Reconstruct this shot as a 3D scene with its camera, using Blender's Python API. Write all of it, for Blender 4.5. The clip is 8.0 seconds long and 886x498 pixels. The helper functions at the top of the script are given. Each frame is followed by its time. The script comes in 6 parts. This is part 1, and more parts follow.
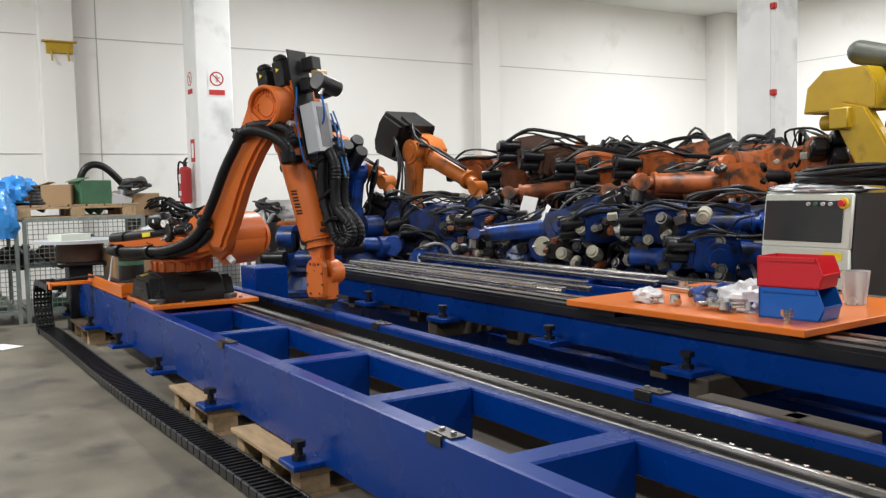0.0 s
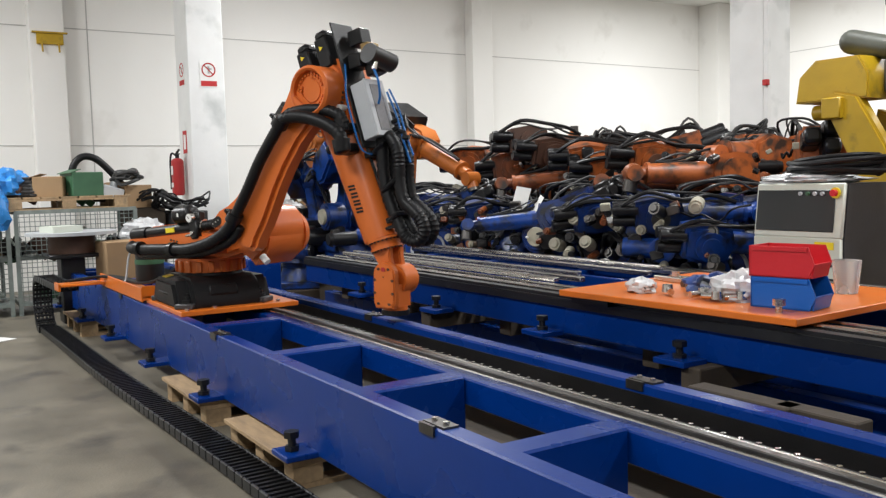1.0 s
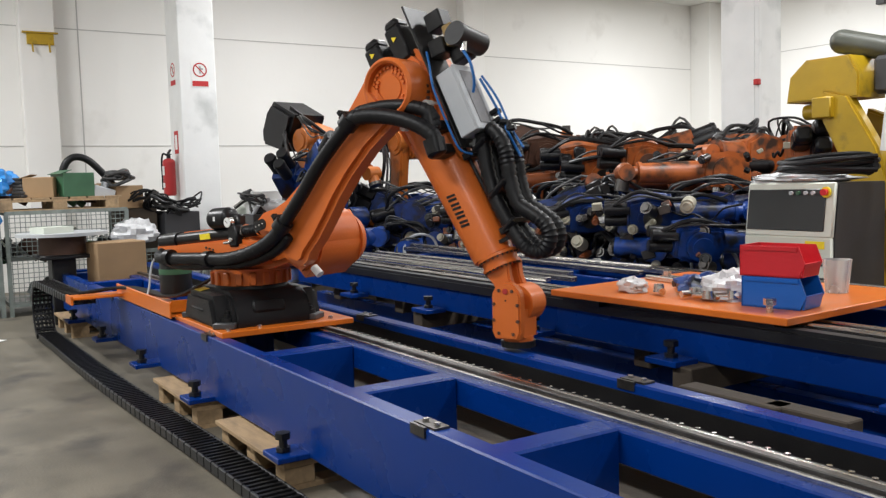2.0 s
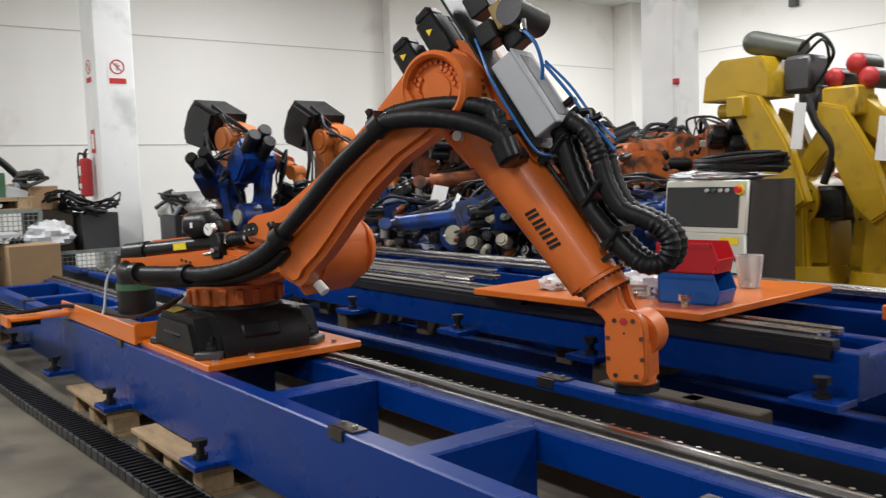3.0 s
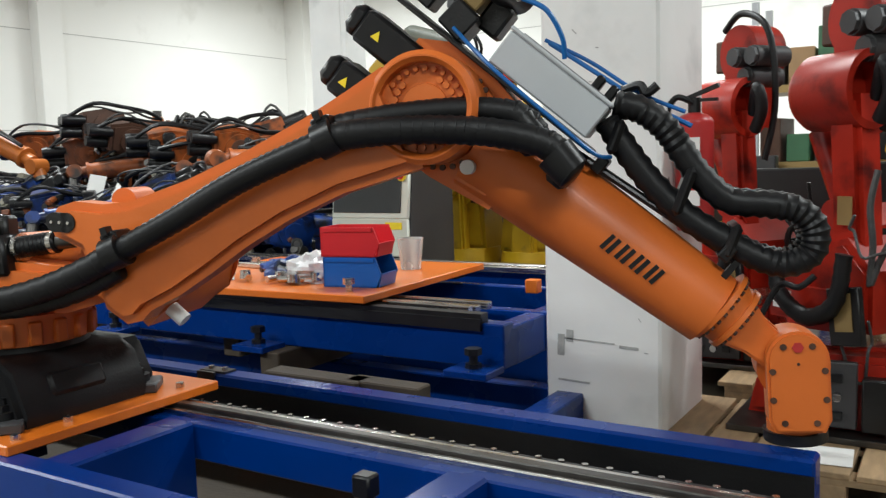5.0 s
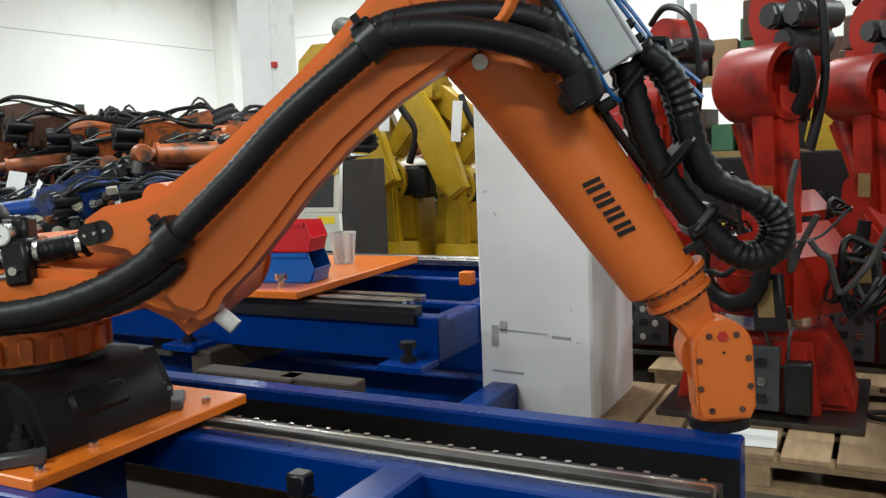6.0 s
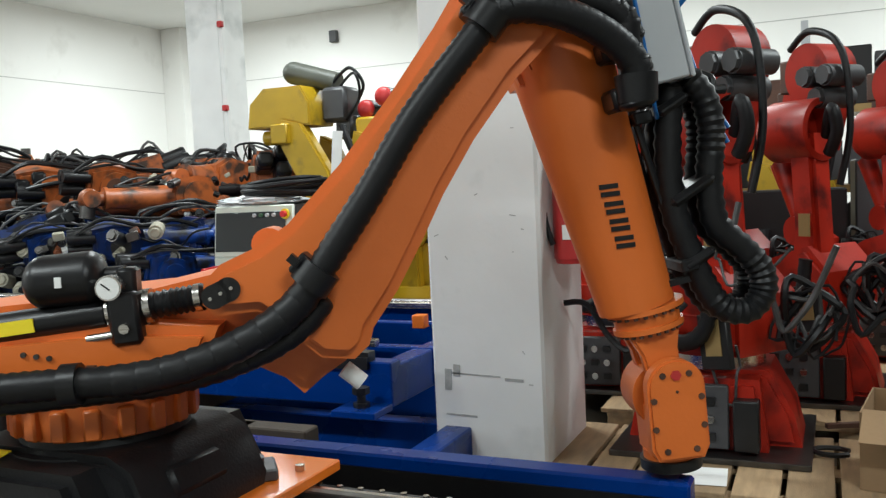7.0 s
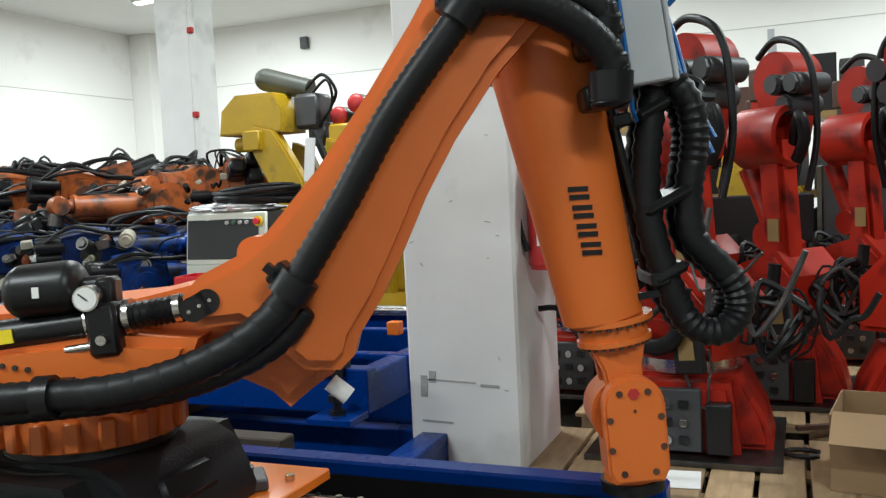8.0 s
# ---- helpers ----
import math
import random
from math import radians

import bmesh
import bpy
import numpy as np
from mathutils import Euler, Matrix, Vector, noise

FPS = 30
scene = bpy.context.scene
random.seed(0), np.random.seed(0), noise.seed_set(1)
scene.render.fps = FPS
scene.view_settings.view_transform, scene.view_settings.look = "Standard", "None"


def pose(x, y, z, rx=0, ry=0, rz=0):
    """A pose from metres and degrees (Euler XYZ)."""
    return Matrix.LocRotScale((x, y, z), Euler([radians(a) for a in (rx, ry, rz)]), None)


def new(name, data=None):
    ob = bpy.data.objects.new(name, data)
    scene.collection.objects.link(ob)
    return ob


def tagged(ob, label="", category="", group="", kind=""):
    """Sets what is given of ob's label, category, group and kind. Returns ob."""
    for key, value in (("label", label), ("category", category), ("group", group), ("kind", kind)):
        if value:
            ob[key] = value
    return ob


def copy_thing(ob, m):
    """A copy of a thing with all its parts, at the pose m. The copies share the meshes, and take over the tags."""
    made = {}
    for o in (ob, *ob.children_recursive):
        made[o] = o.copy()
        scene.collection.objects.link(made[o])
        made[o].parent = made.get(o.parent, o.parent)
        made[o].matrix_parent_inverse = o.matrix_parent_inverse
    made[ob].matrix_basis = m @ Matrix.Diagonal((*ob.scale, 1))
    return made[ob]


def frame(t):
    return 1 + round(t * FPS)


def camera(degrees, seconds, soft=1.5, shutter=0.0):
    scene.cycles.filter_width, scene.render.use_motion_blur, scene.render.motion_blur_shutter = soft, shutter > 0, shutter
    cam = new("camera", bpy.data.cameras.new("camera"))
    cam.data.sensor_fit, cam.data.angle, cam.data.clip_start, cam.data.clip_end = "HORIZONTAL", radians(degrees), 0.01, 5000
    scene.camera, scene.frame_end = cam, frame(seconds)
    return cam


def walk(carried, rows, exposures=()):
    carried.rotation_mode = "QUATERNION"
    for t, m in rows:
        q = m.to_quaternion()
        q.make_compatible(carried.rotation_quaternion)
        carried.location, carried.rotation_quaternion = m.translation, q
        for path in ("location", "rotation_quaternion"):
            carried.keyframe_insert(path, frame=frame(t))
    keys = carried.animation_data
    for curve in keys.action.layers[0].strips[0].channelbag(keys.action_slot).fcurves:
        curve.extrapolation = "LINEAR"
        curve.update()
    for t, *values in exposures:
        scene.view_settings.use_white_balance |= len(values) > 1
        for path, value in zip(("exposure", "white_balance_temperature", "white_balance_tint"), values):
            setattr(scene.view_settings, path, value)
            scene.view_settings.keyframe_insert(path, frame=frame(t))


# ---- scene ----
cam = camera(53.94, 8.0, soft=1.3, shutter=0.3)
PATH = [
    (0.0, pose(-0.005, -0.088, 1.302, 86.09, 1.33, 57.93)),
    (0.5, pose(-0.001, -0.089, 1.301, 85.54, 1.42, 57.73)),
    (1.0, pose(-0.004, -0.082, 1.298, 85.51, 1.48, 57.51)),
    (2.5, pose(0.001, -0.057, 1.305, 85.33, 1.81, 56.08)),
    (3.0, pose(0.010, -0.022, 1.308, 85.20, 1.87, 52.48)),
    (3.5, pose(-0.007, 0.000, 1.289, 85.12, 1.78, 47.69)),
    (4.0, pose(0.022, 0.036, 1.290, 84.68, 1.99, 41.98)),
    (4.5, pose(0.023, 0.072, 1.277, 84.27, 1.88, 35.75)),
    (5.0, pose(0.031, 0.083, 1.272, 84.02, 1.81, 31.74)),
    (6.5, pose(0.044, 0.092, 1.287, 83.42, 2.74, 25.93)),
    (7.0, pose(0.054, 0.080, 1.299, 85.79, 2.71, 24.33)),
    (7.5, pose(0.042, 0.073, 1.308, 85.63, 2.78, 22.61)),
    (8.0, pose(0.044, 0.064, 1.303, 86.10, 2.86, 22.43)),
]
walk(cam, PATH, exposures=[(0.0, -0.06, 6250, 9), (2.5, -0.10, 6250, 10), (3.0, -0.20, 6250, 10), (4.0, 0.02, 6200, 7), (4.5, 0.0, 6150, 5), (8.0, 0.0, 5950, 1)])

# ---- light: ceiling tube lamps, added out of view to light the hall ----
world = bpy.data.worlds.new("world")
world.use_nodes = True
world.node_tree.nodes["Background"].inputs[0].default_value = (0.75, 0.85, 1.0, 1)
world.node_tree.nodes["Background"].inputs[1].default_value = 0.25
scene.world = world

# ---- materials ----
def mat(name, color, rough=0.5, metal=0.0, vary=0.12, scale=6.0, bump=0.05, bscale=60.0, stain=None, stain_scale=1.5, stain_at=0.55, coat=0.0, objvar=0.0, stretch=(1, 1, 1), spec=0.5):
    """Painted, cast or mineral surface: two scales of colour change, stains and fine relief."""
    m = bpy.data.materials.new(name)
    m.use_nodes = True
    nt, n = m.node_tree, m.node_tree.nodes
    b = n["Principled BSDF"]
    b.inputs["Roughness"].default_value, b.inputs["Metallic"].default_value = rough, metal
    b.inputs["Coat Weight"].default_value, b.inputs["Coat Roughness"].default_value = coat, 0.15
    b.inputs["Specular IOR Level"].default_value = spec
    tc, mp = n.new("ShaderNodeTexCoord"), n.new("ShaderNodeMapping")
    mp.inputs["Scale"].default_value = stretch
    nt.links.new(tc.outputs["Object"], mp.inputs["Vector"])
    def noise_node(sc, detail=4.0):
        q = n.new("ShaderNodeTexNoise")
        q.inputs["Scale"].default_value, q.inputs["Detail"].default_value = sc, detail
        nt.links.new(mp.outputs["Vector"], q.inputs["Vector"])
        return q
    n1, n2 = noise_node(scale), noise_node(bscale)
    dark = [c * (1 - vary * 1.6) for c in color]
    lite = [min(1, c * (1 + vary)) for c in color]
    ramp = n.new("ShaderNodeMix")
    ramp.data_type = "RGBA"
    ramp.inputs["A"].default_value, ramp.inputs["B"].default_value = (*dark, 1), (*lite, 1)
    nt.links.new(n1.outputs["Fac"], ramp.inputs["Factor"])
    out = ramp.outputs["Result"]
    if stain:
        n3 = noise_node(stain_scale, 8.0)
        cr = n.new("ShaderNodeValToRGB")
        cr.color_ramp.elements[0].position, cr.color_ramp.elements[1].position = stain_at, stain_at + 0.18
        nt.links.new(n3.outputs["Fac"], cr.inputs["Fac"])
        mx = n.new("ShaderNodeMix")
        mx.data_type = "RGBA"
        mx.inputs["B"].default_value = (*stain, 1)
        nt.links.new(cr.outputs["Color"], mx.inputs["Factor"])
        nt.links.new(out, mx.inputs["A"])
        out = mx.outputs["Result"]
    if objvar:
        oi, hs = n.new("ShaderNodeObjectInfo"), n.new("ShaderNodeHueSaturation")
        mr = n.new("ShaderNodeMapRange")
        mr.inputs["To Min"].default_value, mr.inputs["To Max"].default_value = 1 - objvar, 1 + objvar
        nt.links.new(oi.outputs["Random"], mr.inputs["Value"])
        nt.links.new(mr.outputs["Result"], hs.inputs["Value"])
        nt.links.new(out, hs.inputs["Color"])
        out = hs.outputs["Color"]
    nt.links.new(out, b.inputs["Base Color"])
    rr = n.new("ShaderNodeMapRange")
    rr.inputs["To Min"].default_value, rr.inputs["To Max"].default_value = max(0.03, rough - 0.12), min(1, rough + 0.12)
    nt.links.new(n1.outputs["Fac"], rr.inputs["Value"])
    nt.links.new(rr.outputs["Result"], b.inputs["Roughness"])
    if bump:
        bp = n.new("ShaderNodeBump")
        bp.inputs["Strength"].default_value, bp.inputs["Distance"].default_value = bump * 4, 0.004
        nt.links.new(n2.outputs["Fac"], bp.inputs["Height"])
        nt.links.new(bp.outputs["Normal"], b.inputs["Normal"])
    return m

def glow(name, color, strength):
    m = bpy.data.materials.new(name)
    m.use_nodes = True
    b = m.node_tree.nodes["Principled BSDF"]
    b.inputs["Base Color"].default_value = (0.9, 0.9, 0.9, 1)
    b.inputs["Emission Color"].default_value, b.inputs["Emission Strength"].default_value = (*color, 1), strength
    return m

M_WALL = mat("white_wall_paint", (0.84, 0.83, 0.80), 0.75, vary=0.04, scale=0.7, bump=0.06, bscale=25, stain=(0.62, 0.60, 0.56), stain_scale=0.9, stain_at=0.62)
M_CEIL = mat("ceiling_paint", (0.78, 0.78, 0.76), 0.8, vary=0.05, scale=1.0, bump=0.03)
M_COL = mat("column_paint", (0.83, 0.84, 0.83), 0.6, vary=0.09, scale=2.5, bump=0.06, bscale=30, stain=(0.52, 0.54, 0.53), stain_scale=1.9, stain_at=0.56)
M_SCUFF = mat("scuff", (0.46, 0.47, 0.46), 0.8, vary=0.4, scale=30)
M_LINE = mat("wall_joint", (0.50, 0.49, 0.47), 0.8)
M_FLOOR = mat("concrete_floor", (0.165, 0.146, 0.110), 0.5, vary=0.45, scale=2.6, bump=0.10, bscale=70, stain=(0.060, 0.054, 0.045), stain_scale=2.2, stain_at=0.54)
M_BLUE = mat("blue_beam_paint", (0.0006, 0.030, 0.20), 0.28, spec=0.28, vary=0.15, scale=3, bump=0.02, bscale=30, stain=(0.001, 0.012, 0.09), stain_scale=5, stain_at=0.66)
M_BLUEOLD = mat("worn_blue_robot_paint", (0.004, 0.040, 0.22), 0.36, vary=0.35, scale=6, bump=0.05, stain=(0.007, 0.008, 0.012), stain_scale=7, stain_at=0.46, objvar=0.4)
M_ORANGE = mat("orange_robot_paint", (0.66, 0.150, 0.021), 0.42, vary=0.10, scale=4, bump=0.03, bscale=90, coat=0.06)
M_AMBER = mat("amber_robot_paint", (0.48, 0.135, 0.018), 0.42, vary=0.2, scale=5, bump=0.04, stain=(0.10, 0.04, 0.012), stain_scale=6, stain_at=0.6)
M_CREAM = mat("cream_cover_paint", (0.50, 0.47, 0.36), 0.5, vary=0.3, scale=9, bump=0.04, stain=(0.16, 0.13, 0.09), stain_scale=8, stain_at=0.56, objvar=0.3)
M_PLATE = mat("orange_plate_paint", (0.72, 0.17, 0.012), 0.34, vary=0.1, scale=4, bump=0.03, coat=0.3)
M_ORANGEOLD = mat("worn_orange_robot_paint", (0.33, 0.085, 0.018), 0.42, vary=0.35, scale=5, bump=0.05, stain=(0.030, 0.016, 0.010), stain_scale=7, stain_at=0.47, objvar=0.35)
M_YELLOW = mat("yellow_robot_paint", (0.44, 0.28, 0.008), 0.4, vary=0.18, scale=5, bump=0.04, stain=(0.16, 0.11, 0.02), stain_scale=6, stain_at=0.6, objvar=0.08)
M_RED = mat("red_robot_paint", (0.37, 0.018, 0.007), 0.38, spec=0.3, vary=0.18, scale=4, bump=0.03, stain=(0.07, 0.006, 0.005), stain_scale=5, stain_at=0.53, objvar=0.12)
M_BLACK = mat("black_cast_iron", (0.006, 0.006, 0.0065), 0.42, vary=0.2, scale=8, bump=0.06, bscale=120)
M_CAST = mat("dark_grey_casting", (0.009, 0.009, 0.010), 0.48, spec=0.28, vary=0.25, scale=5, bump=0.06, bscale=120)
M_HOSE = mat("black_rubber_hose", (0.008, 0.008, 0.009), 0.45, spec=0.3, vary=0.2, scale=12, bump=0.05)
M_PLASTIC = mat("black_plastic", (0.009, 0.009, 0.010), 0.36, spec=0.35, vary=0.15, scale=10, bump=0.03)
M_STEEL = mat("ground_steel", (0.62, 0.60, 0.57), 0.24, 1.0, vary=0.15, scale=20, bump=0.02, stretch=(0.2, 6, 6))
M_DKSTEEL = mat("oily_steel", (0.11, 0.105, 0.10), 0.35, 0.9, vary=0.3, scale=15, bump=0.04)
M_GREY = mat("grey_enclosure", (0.48, 0.50, 0.52), 0.4, vary=0.06, scale=5, bump=0.02)
M_DGREY = mat("dark_grey_panel", (0.05, 0.05, 0.053), 0.45, vary=0.1, scale=6)
M_MESHG = mat("grey_filter", (0.22, 0.22, 0.23), 0.7, vary=0.2, scale=60, bump=0.2, bscale=200)
M_WOOD = mat("pallet_wood", (0.42, 0.29, 0.16), 0.75, vary=0.3, scale=7, bump=0.12, bscale=60, stain=(0.25, 0.18, 0.11), stain_scale=3, stain_at=0.58, objvar=0.18, stretch=(1, 5, 5))
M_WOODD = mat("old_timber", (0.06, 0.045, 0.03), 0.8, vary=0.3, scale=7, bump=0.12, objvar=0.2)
M_CARD = mat("cardboard", (0.34, 0.22, 0.115), 0.8, vary=0.12, scale=6, bump=0.05, objvar=0.15)
M_WHITE = mat("cream_cabinet_paint", (0.61, 0.65, 0.57), 0.42, vary=0.06, scale=3, bump=0.02, stain=(0.4, 0.38, 0.33), stain_scale=4, stain_at=0.66)
M_PAPER = mat("paper", (0.82, 0.82, 0.80), 0.7, vary=0.04, scale=10)
M_REDPL = mat("red_plastic_bin", (0.62, 0.02, 0.03), 0.35, vary=0.06, scale=5)
M_BLUEPL = mat("blue_plastic_bin", (0.01, 0.12, 0.50), 0.35, vary=0.06, scale=5)
M_GREEN = mat("green_sheet", (0.05, 0.14, 0.07), 0.5, vary=0.2, scale=6)
M_BLUEFOIL = mat("blue_foil", (0.05, 0.28, 0.72), 0.25, vary=0.25, scale=9, bump=0.3, bscale=18)
M_FOIL = mat("clear_foil", (0.68, 0.69, 0.70), 0.2, vary=0.25, scale=12, bump=0.4, bscale=20)
M_CABLE = mat("blue_air_line", (0.01, 0.13, 0.42), 0.35)
M_GCABLE = mat("grey_cables", (0.05, 0.05, 0.05), 0.45, vary=0.5, scale=20, objvar=0.4)
M_RUST = mat("rusty_brown_iron", (0.085, 0.038, 0.022), 0.55, vary=0.35, scale=10, bump=0.1, objvar=0.3)
M_BRASS = mat("tan_bracket", (0.36, 0.25, 0.10), 0.4, 0.4, vary=0.1)
M_YSTICK = mat("yellow_sticker", (0.85, 0.68, 0.02), 0.5, vary=0.03)
M_DKRED = mat("dark_red_motor_caps", (0.45, 0.03, 0.03), 0.35, vary=0.1)
M_OLIVE = mat("dark_olive_motor", (0.07, 0.075, 0.06), 0.45, vary=0.2)
M_CAGE = mat("galvanised_mesh", (0.28, 0.32, 0.30), 0.5, 0.5, vary=0.3, scale=12)
M_CLEAR = mat("clear_plastic_tub", (0.75, 0.75, 0.74), 0.25, vary=0.03)
M_CLEAR.node_tree.nodes["Principled BSDF"].inputs["Transmission Weight"].default_value = 0.7
M_SCREEN = mat("dark_glass", (0.035, 0.04, 0.042), 0.12, vary=0.1, scale=2, bump=0)
M_REDSIGN = mat("red_print", (0.5, 0.02, 0.02), 0.6)
M_DIAL = mat("dial_face", (0.8, 0.8, 0.78), 0.3, vary=0.02)
M_TUBE = glow("added_tube_light", (1.0, 0.96, 0.88), 9.0)

# ---- mesh tools ----
def bm_new():
    return bmesh.new()

def put(bm, verts, m):
    bmesh.ops.transform(bm, matrix=m, verts=verts)

def box(bm, c, size, rot=(0, 0, 0), bevel=0.0, taper=1.0):
    r = bmesh.ops.create_cube(bm, size=1.0)
    vs = r["verts"]
    for v in vs:
        v.co = Vector((v.co.x * size[0] * (taper if v.co.z > 0 else 1), v.co.y * size[1] * (taper if v.co.z > 0 else 1), v.co.z * size[2]))
    put(bm, vs, pose(*c, *rot))
    if bevel:
        es = list({e for v in vs for e in v.link_edges})
        bmesh.ops.bevel(bm, geom=es, offset=bevel, segments=1, affect="EDGES")

def cyl(bm, p0, p1, r0, r1=None, seg=20, cap=True):
    p0, p1 = Vector(p0), Vector(p1)
    d = p1 - p0
    r = bmesh.ops.create_cone(bm, cap_ends=cap, segments=seg, radius1=r0, radius2=r0 if r1 is None else r1, depth=d.length)
    q = d.to_track_quat("Z", "Y").to_matrix().to_4x4()
    put(bm, r["verts"], Matrix.Translation((p0 + p1) / 2) @ q)

def ball(bm, c, r, scale=(1, 1, 1), u=14, v=9):
    k = bmesh.ops.create_uvsphere(bm, u_segments=u, v_segments=v, radius=r)
    put(bm, k["verts"], Matrix.Translation(c) @ Matrix.Diagonal((*scale, 1)))

def prism(bm, outline, y0, y1, bevel=0.0):
    """A plate with that outline in x and z, from y0 to y1."""
    a = [bm.verts.new((x, y0, z)) for x, z in outline]
    b = [bm.verts.new((x, y1, z)) for x, z in outline]
    fs = [bm.faces.new(a), bm.faces.new(b[::-1])]
    n = len(a)
    for i in range(n):
        fs.append(bm.faces.new((a[i], b[i], b[(i + 1) % n], a[(i + 1) % n])))
    bmesh.ops.recalc_face_normals(bm, faces=fs)
    if bevel:
        es = list({e for f in fs[:2] for e in f.edges})
        bmesh.ops.bevel(bm, geom=es, offset=bevel, segments=2, affect="EDGES")

def smooth_path(pts, per=6):
    pts = [Vector(p) for p in pts]
    out = []
    for i in range(len(pts) - 1):
        p0, p1, p2, p3 = pts[max(0, i - 1)], pts[i], pts[i + 1], pts[min(len(pts) - 1, i + 2)]
        for k in range(per):
            u = k / per
            out.append(0.5 * ((2 * p1) + (p2 - p0) * u + (2 * p0 - 5 * p1 + 4 * p2 - p3) * u * u + (3 * p1 - p0 - 3 * p2 + p3) * u ** 3))
    return out + [pts[-1]]

def tube(bm, pts, r, seg=10, per=6, rib=0.0, step=None):
    """A hose along a smooth way; rib: how far its rings stand proud."""
    way = smooth_path(pts, per)
    if rib:
        fine = [way[0]]
        for a, b in zip(way, way[1:]):
            n = max(1, int((b - a).length / step))
            fine += [a.lerp(b, (k + 1) / n) for k in range(n)]
        way = fine
    rings, up = [], None
    for i, p in enumerate(way):
        d = (way[min(i + 1, len(way) - 1)] - way[max(i - 1, 0)]).normalized()
        if up is None:
            up = d.orthogonal().normalized()
        up = (up - d * up.dot(d)).normalized()
        side = d.cross(up)
        rr = r * (1 + rib * (1 if i % 2 else -1))
        rings.append([bm.verts.new(p + (up * math.cos(2 * math.pi * k / seg) + side * math.sin(2 * math.pi * k / seg)) * rr) for k in range(seg)])
    for a, b in zip(rings, rings[1:]):
        for k in range(seg):
            bm.faces.new((a[k], a[(k + 1) % seg], b[(k + 1) % seg], b[k]))
    bm.faces.new(rings[0][::-1])
    bm.faces.new(rings[-1])

def mesh_of(name, bm, material, smooth=40):
    bmesh.ops.recalc_face_normals(bm, faces=bm.faces)
    me = bpy.data.meshes.new(name)
    bm.to_mesh(me)
    bm.free()
    me.materials.append(material)
    if smooth:
        for p in me.polygons:
            p.use_smooth = True
        me.set_sharp_from_angle(angle=radians(smooth))
    return me

def part(name, bm, material, parent=None, label="", smooth=40):
    ob = new(name, mesh_of(name, bm, material, smooth))
    ob.parent = parent
    return tagged(ob, label)

def thing(name, label, category, m=None, group="", kind=""):
    ob = new(name)
    ob.empty_display_size = 0.1
    if m is not None:
        ob.matrix_basis = m
    return tagged(ob, label, category, group, kind)

def structure(name, bm, material, label, category, smooth=0):
    ob = new(name, mesh_of(name, bm, material, smooth))
    return tagged(ob, label, category, kind="structure")

# ---- the hall ----
WX, WY, HZ = -12.5, 14.7, 4.72
b = bm_new(); box(b, (2, 4, -0.1), (31, 24, 0.2))
structure("floor", b, M_FLOOR, "grey stained concrete floor of a hall", "floor")
b = bm_new(); box(b, (2, 4, HZ + 0.1), (31, 24, 0.2))
structure("ceiling", b, M_CEIL, "white painted ceiling of the hall", "ceiling")
b = bm_new(); box(b, (WX - 0.15, 4, HZ / 2), (0.3, 24, HZ))
wall_west = structure("wall_west", b, M_WALL, "white painted block wall with level joints", "wall")
b = bm_new(); box(b, (2, WY + 0.15, HZ / 2), (29.6, 0.3, HZ))
wall_north = structure("wall_north", b, M_WALL, "white painted rear wall", "wall")
b = bm_new(); box(b, (15.15, 4, HZ / 2), (0.3, 24, HZ))
structure("wall_east", b, M_WALL, "white painted wall", "wall")
b = bm_new(); box(b, (2, -7.15, HZ / 2), (29.6, 0.3, HZ))
structure("wall_south", b, M_WALL, "white painted wall", "wall")
# level and upright joints of the precast wall, pilasters
for z in (1.89, 3.43):
    b = bm_new(); box(b, (WX + 0.004, 4, z), (0.008, 21, 0.012)); part("trim", b, M_LINE, wall_west, smooth=0)
for y in (1.57, 2.30, 8.82):
    b = bm_new(); box(b, (WX + 0.004, y, HZ / 2), (0.008, 0.014, HZ)); part("trim", b, M_LINE, wall_west, smooth=0)
for y, w in ((1.77, 0.42), (8.60, 0.42)):
    b = bm_new(); box(b, (WX + 0.11, y, HZ / 2), (0.22, w, HZ), bevel=0.01); part("pilaster", b, M_WALL, wall_west, smooth=0)
b = bm_new(); box(b, (WX + 0.25, WY - 0.25, HZ / 2), (0.5, 0.5, HZ), bevel=0.01); part("pilaster", b, M_WALL, wall_west, smooth=0)
b = bm_new(); box(b, (2, WY - 0.004, 3.58), (28, 0.008, 0.012)); part("trim", b, M_LINE, wall_north, smooth=0)
# ceiling beam between the columns
b = bm_new(); box(b, (-4.2, 9.2, HZ - 0.2), (6.5, 0.35, 0.4), bevel=0.01)
structure("ceiling_beam", b, M_CEIL, "white painted ceiling beam", "beam")
b = bm_new(); box(b, (-1.25, 9.2, HZ - 0.2), (0.35, 11, 0.4), bevel=0.01)
structure("ceiling_beam", b, M_CEIL, "white painted ceiling beam", "beam")

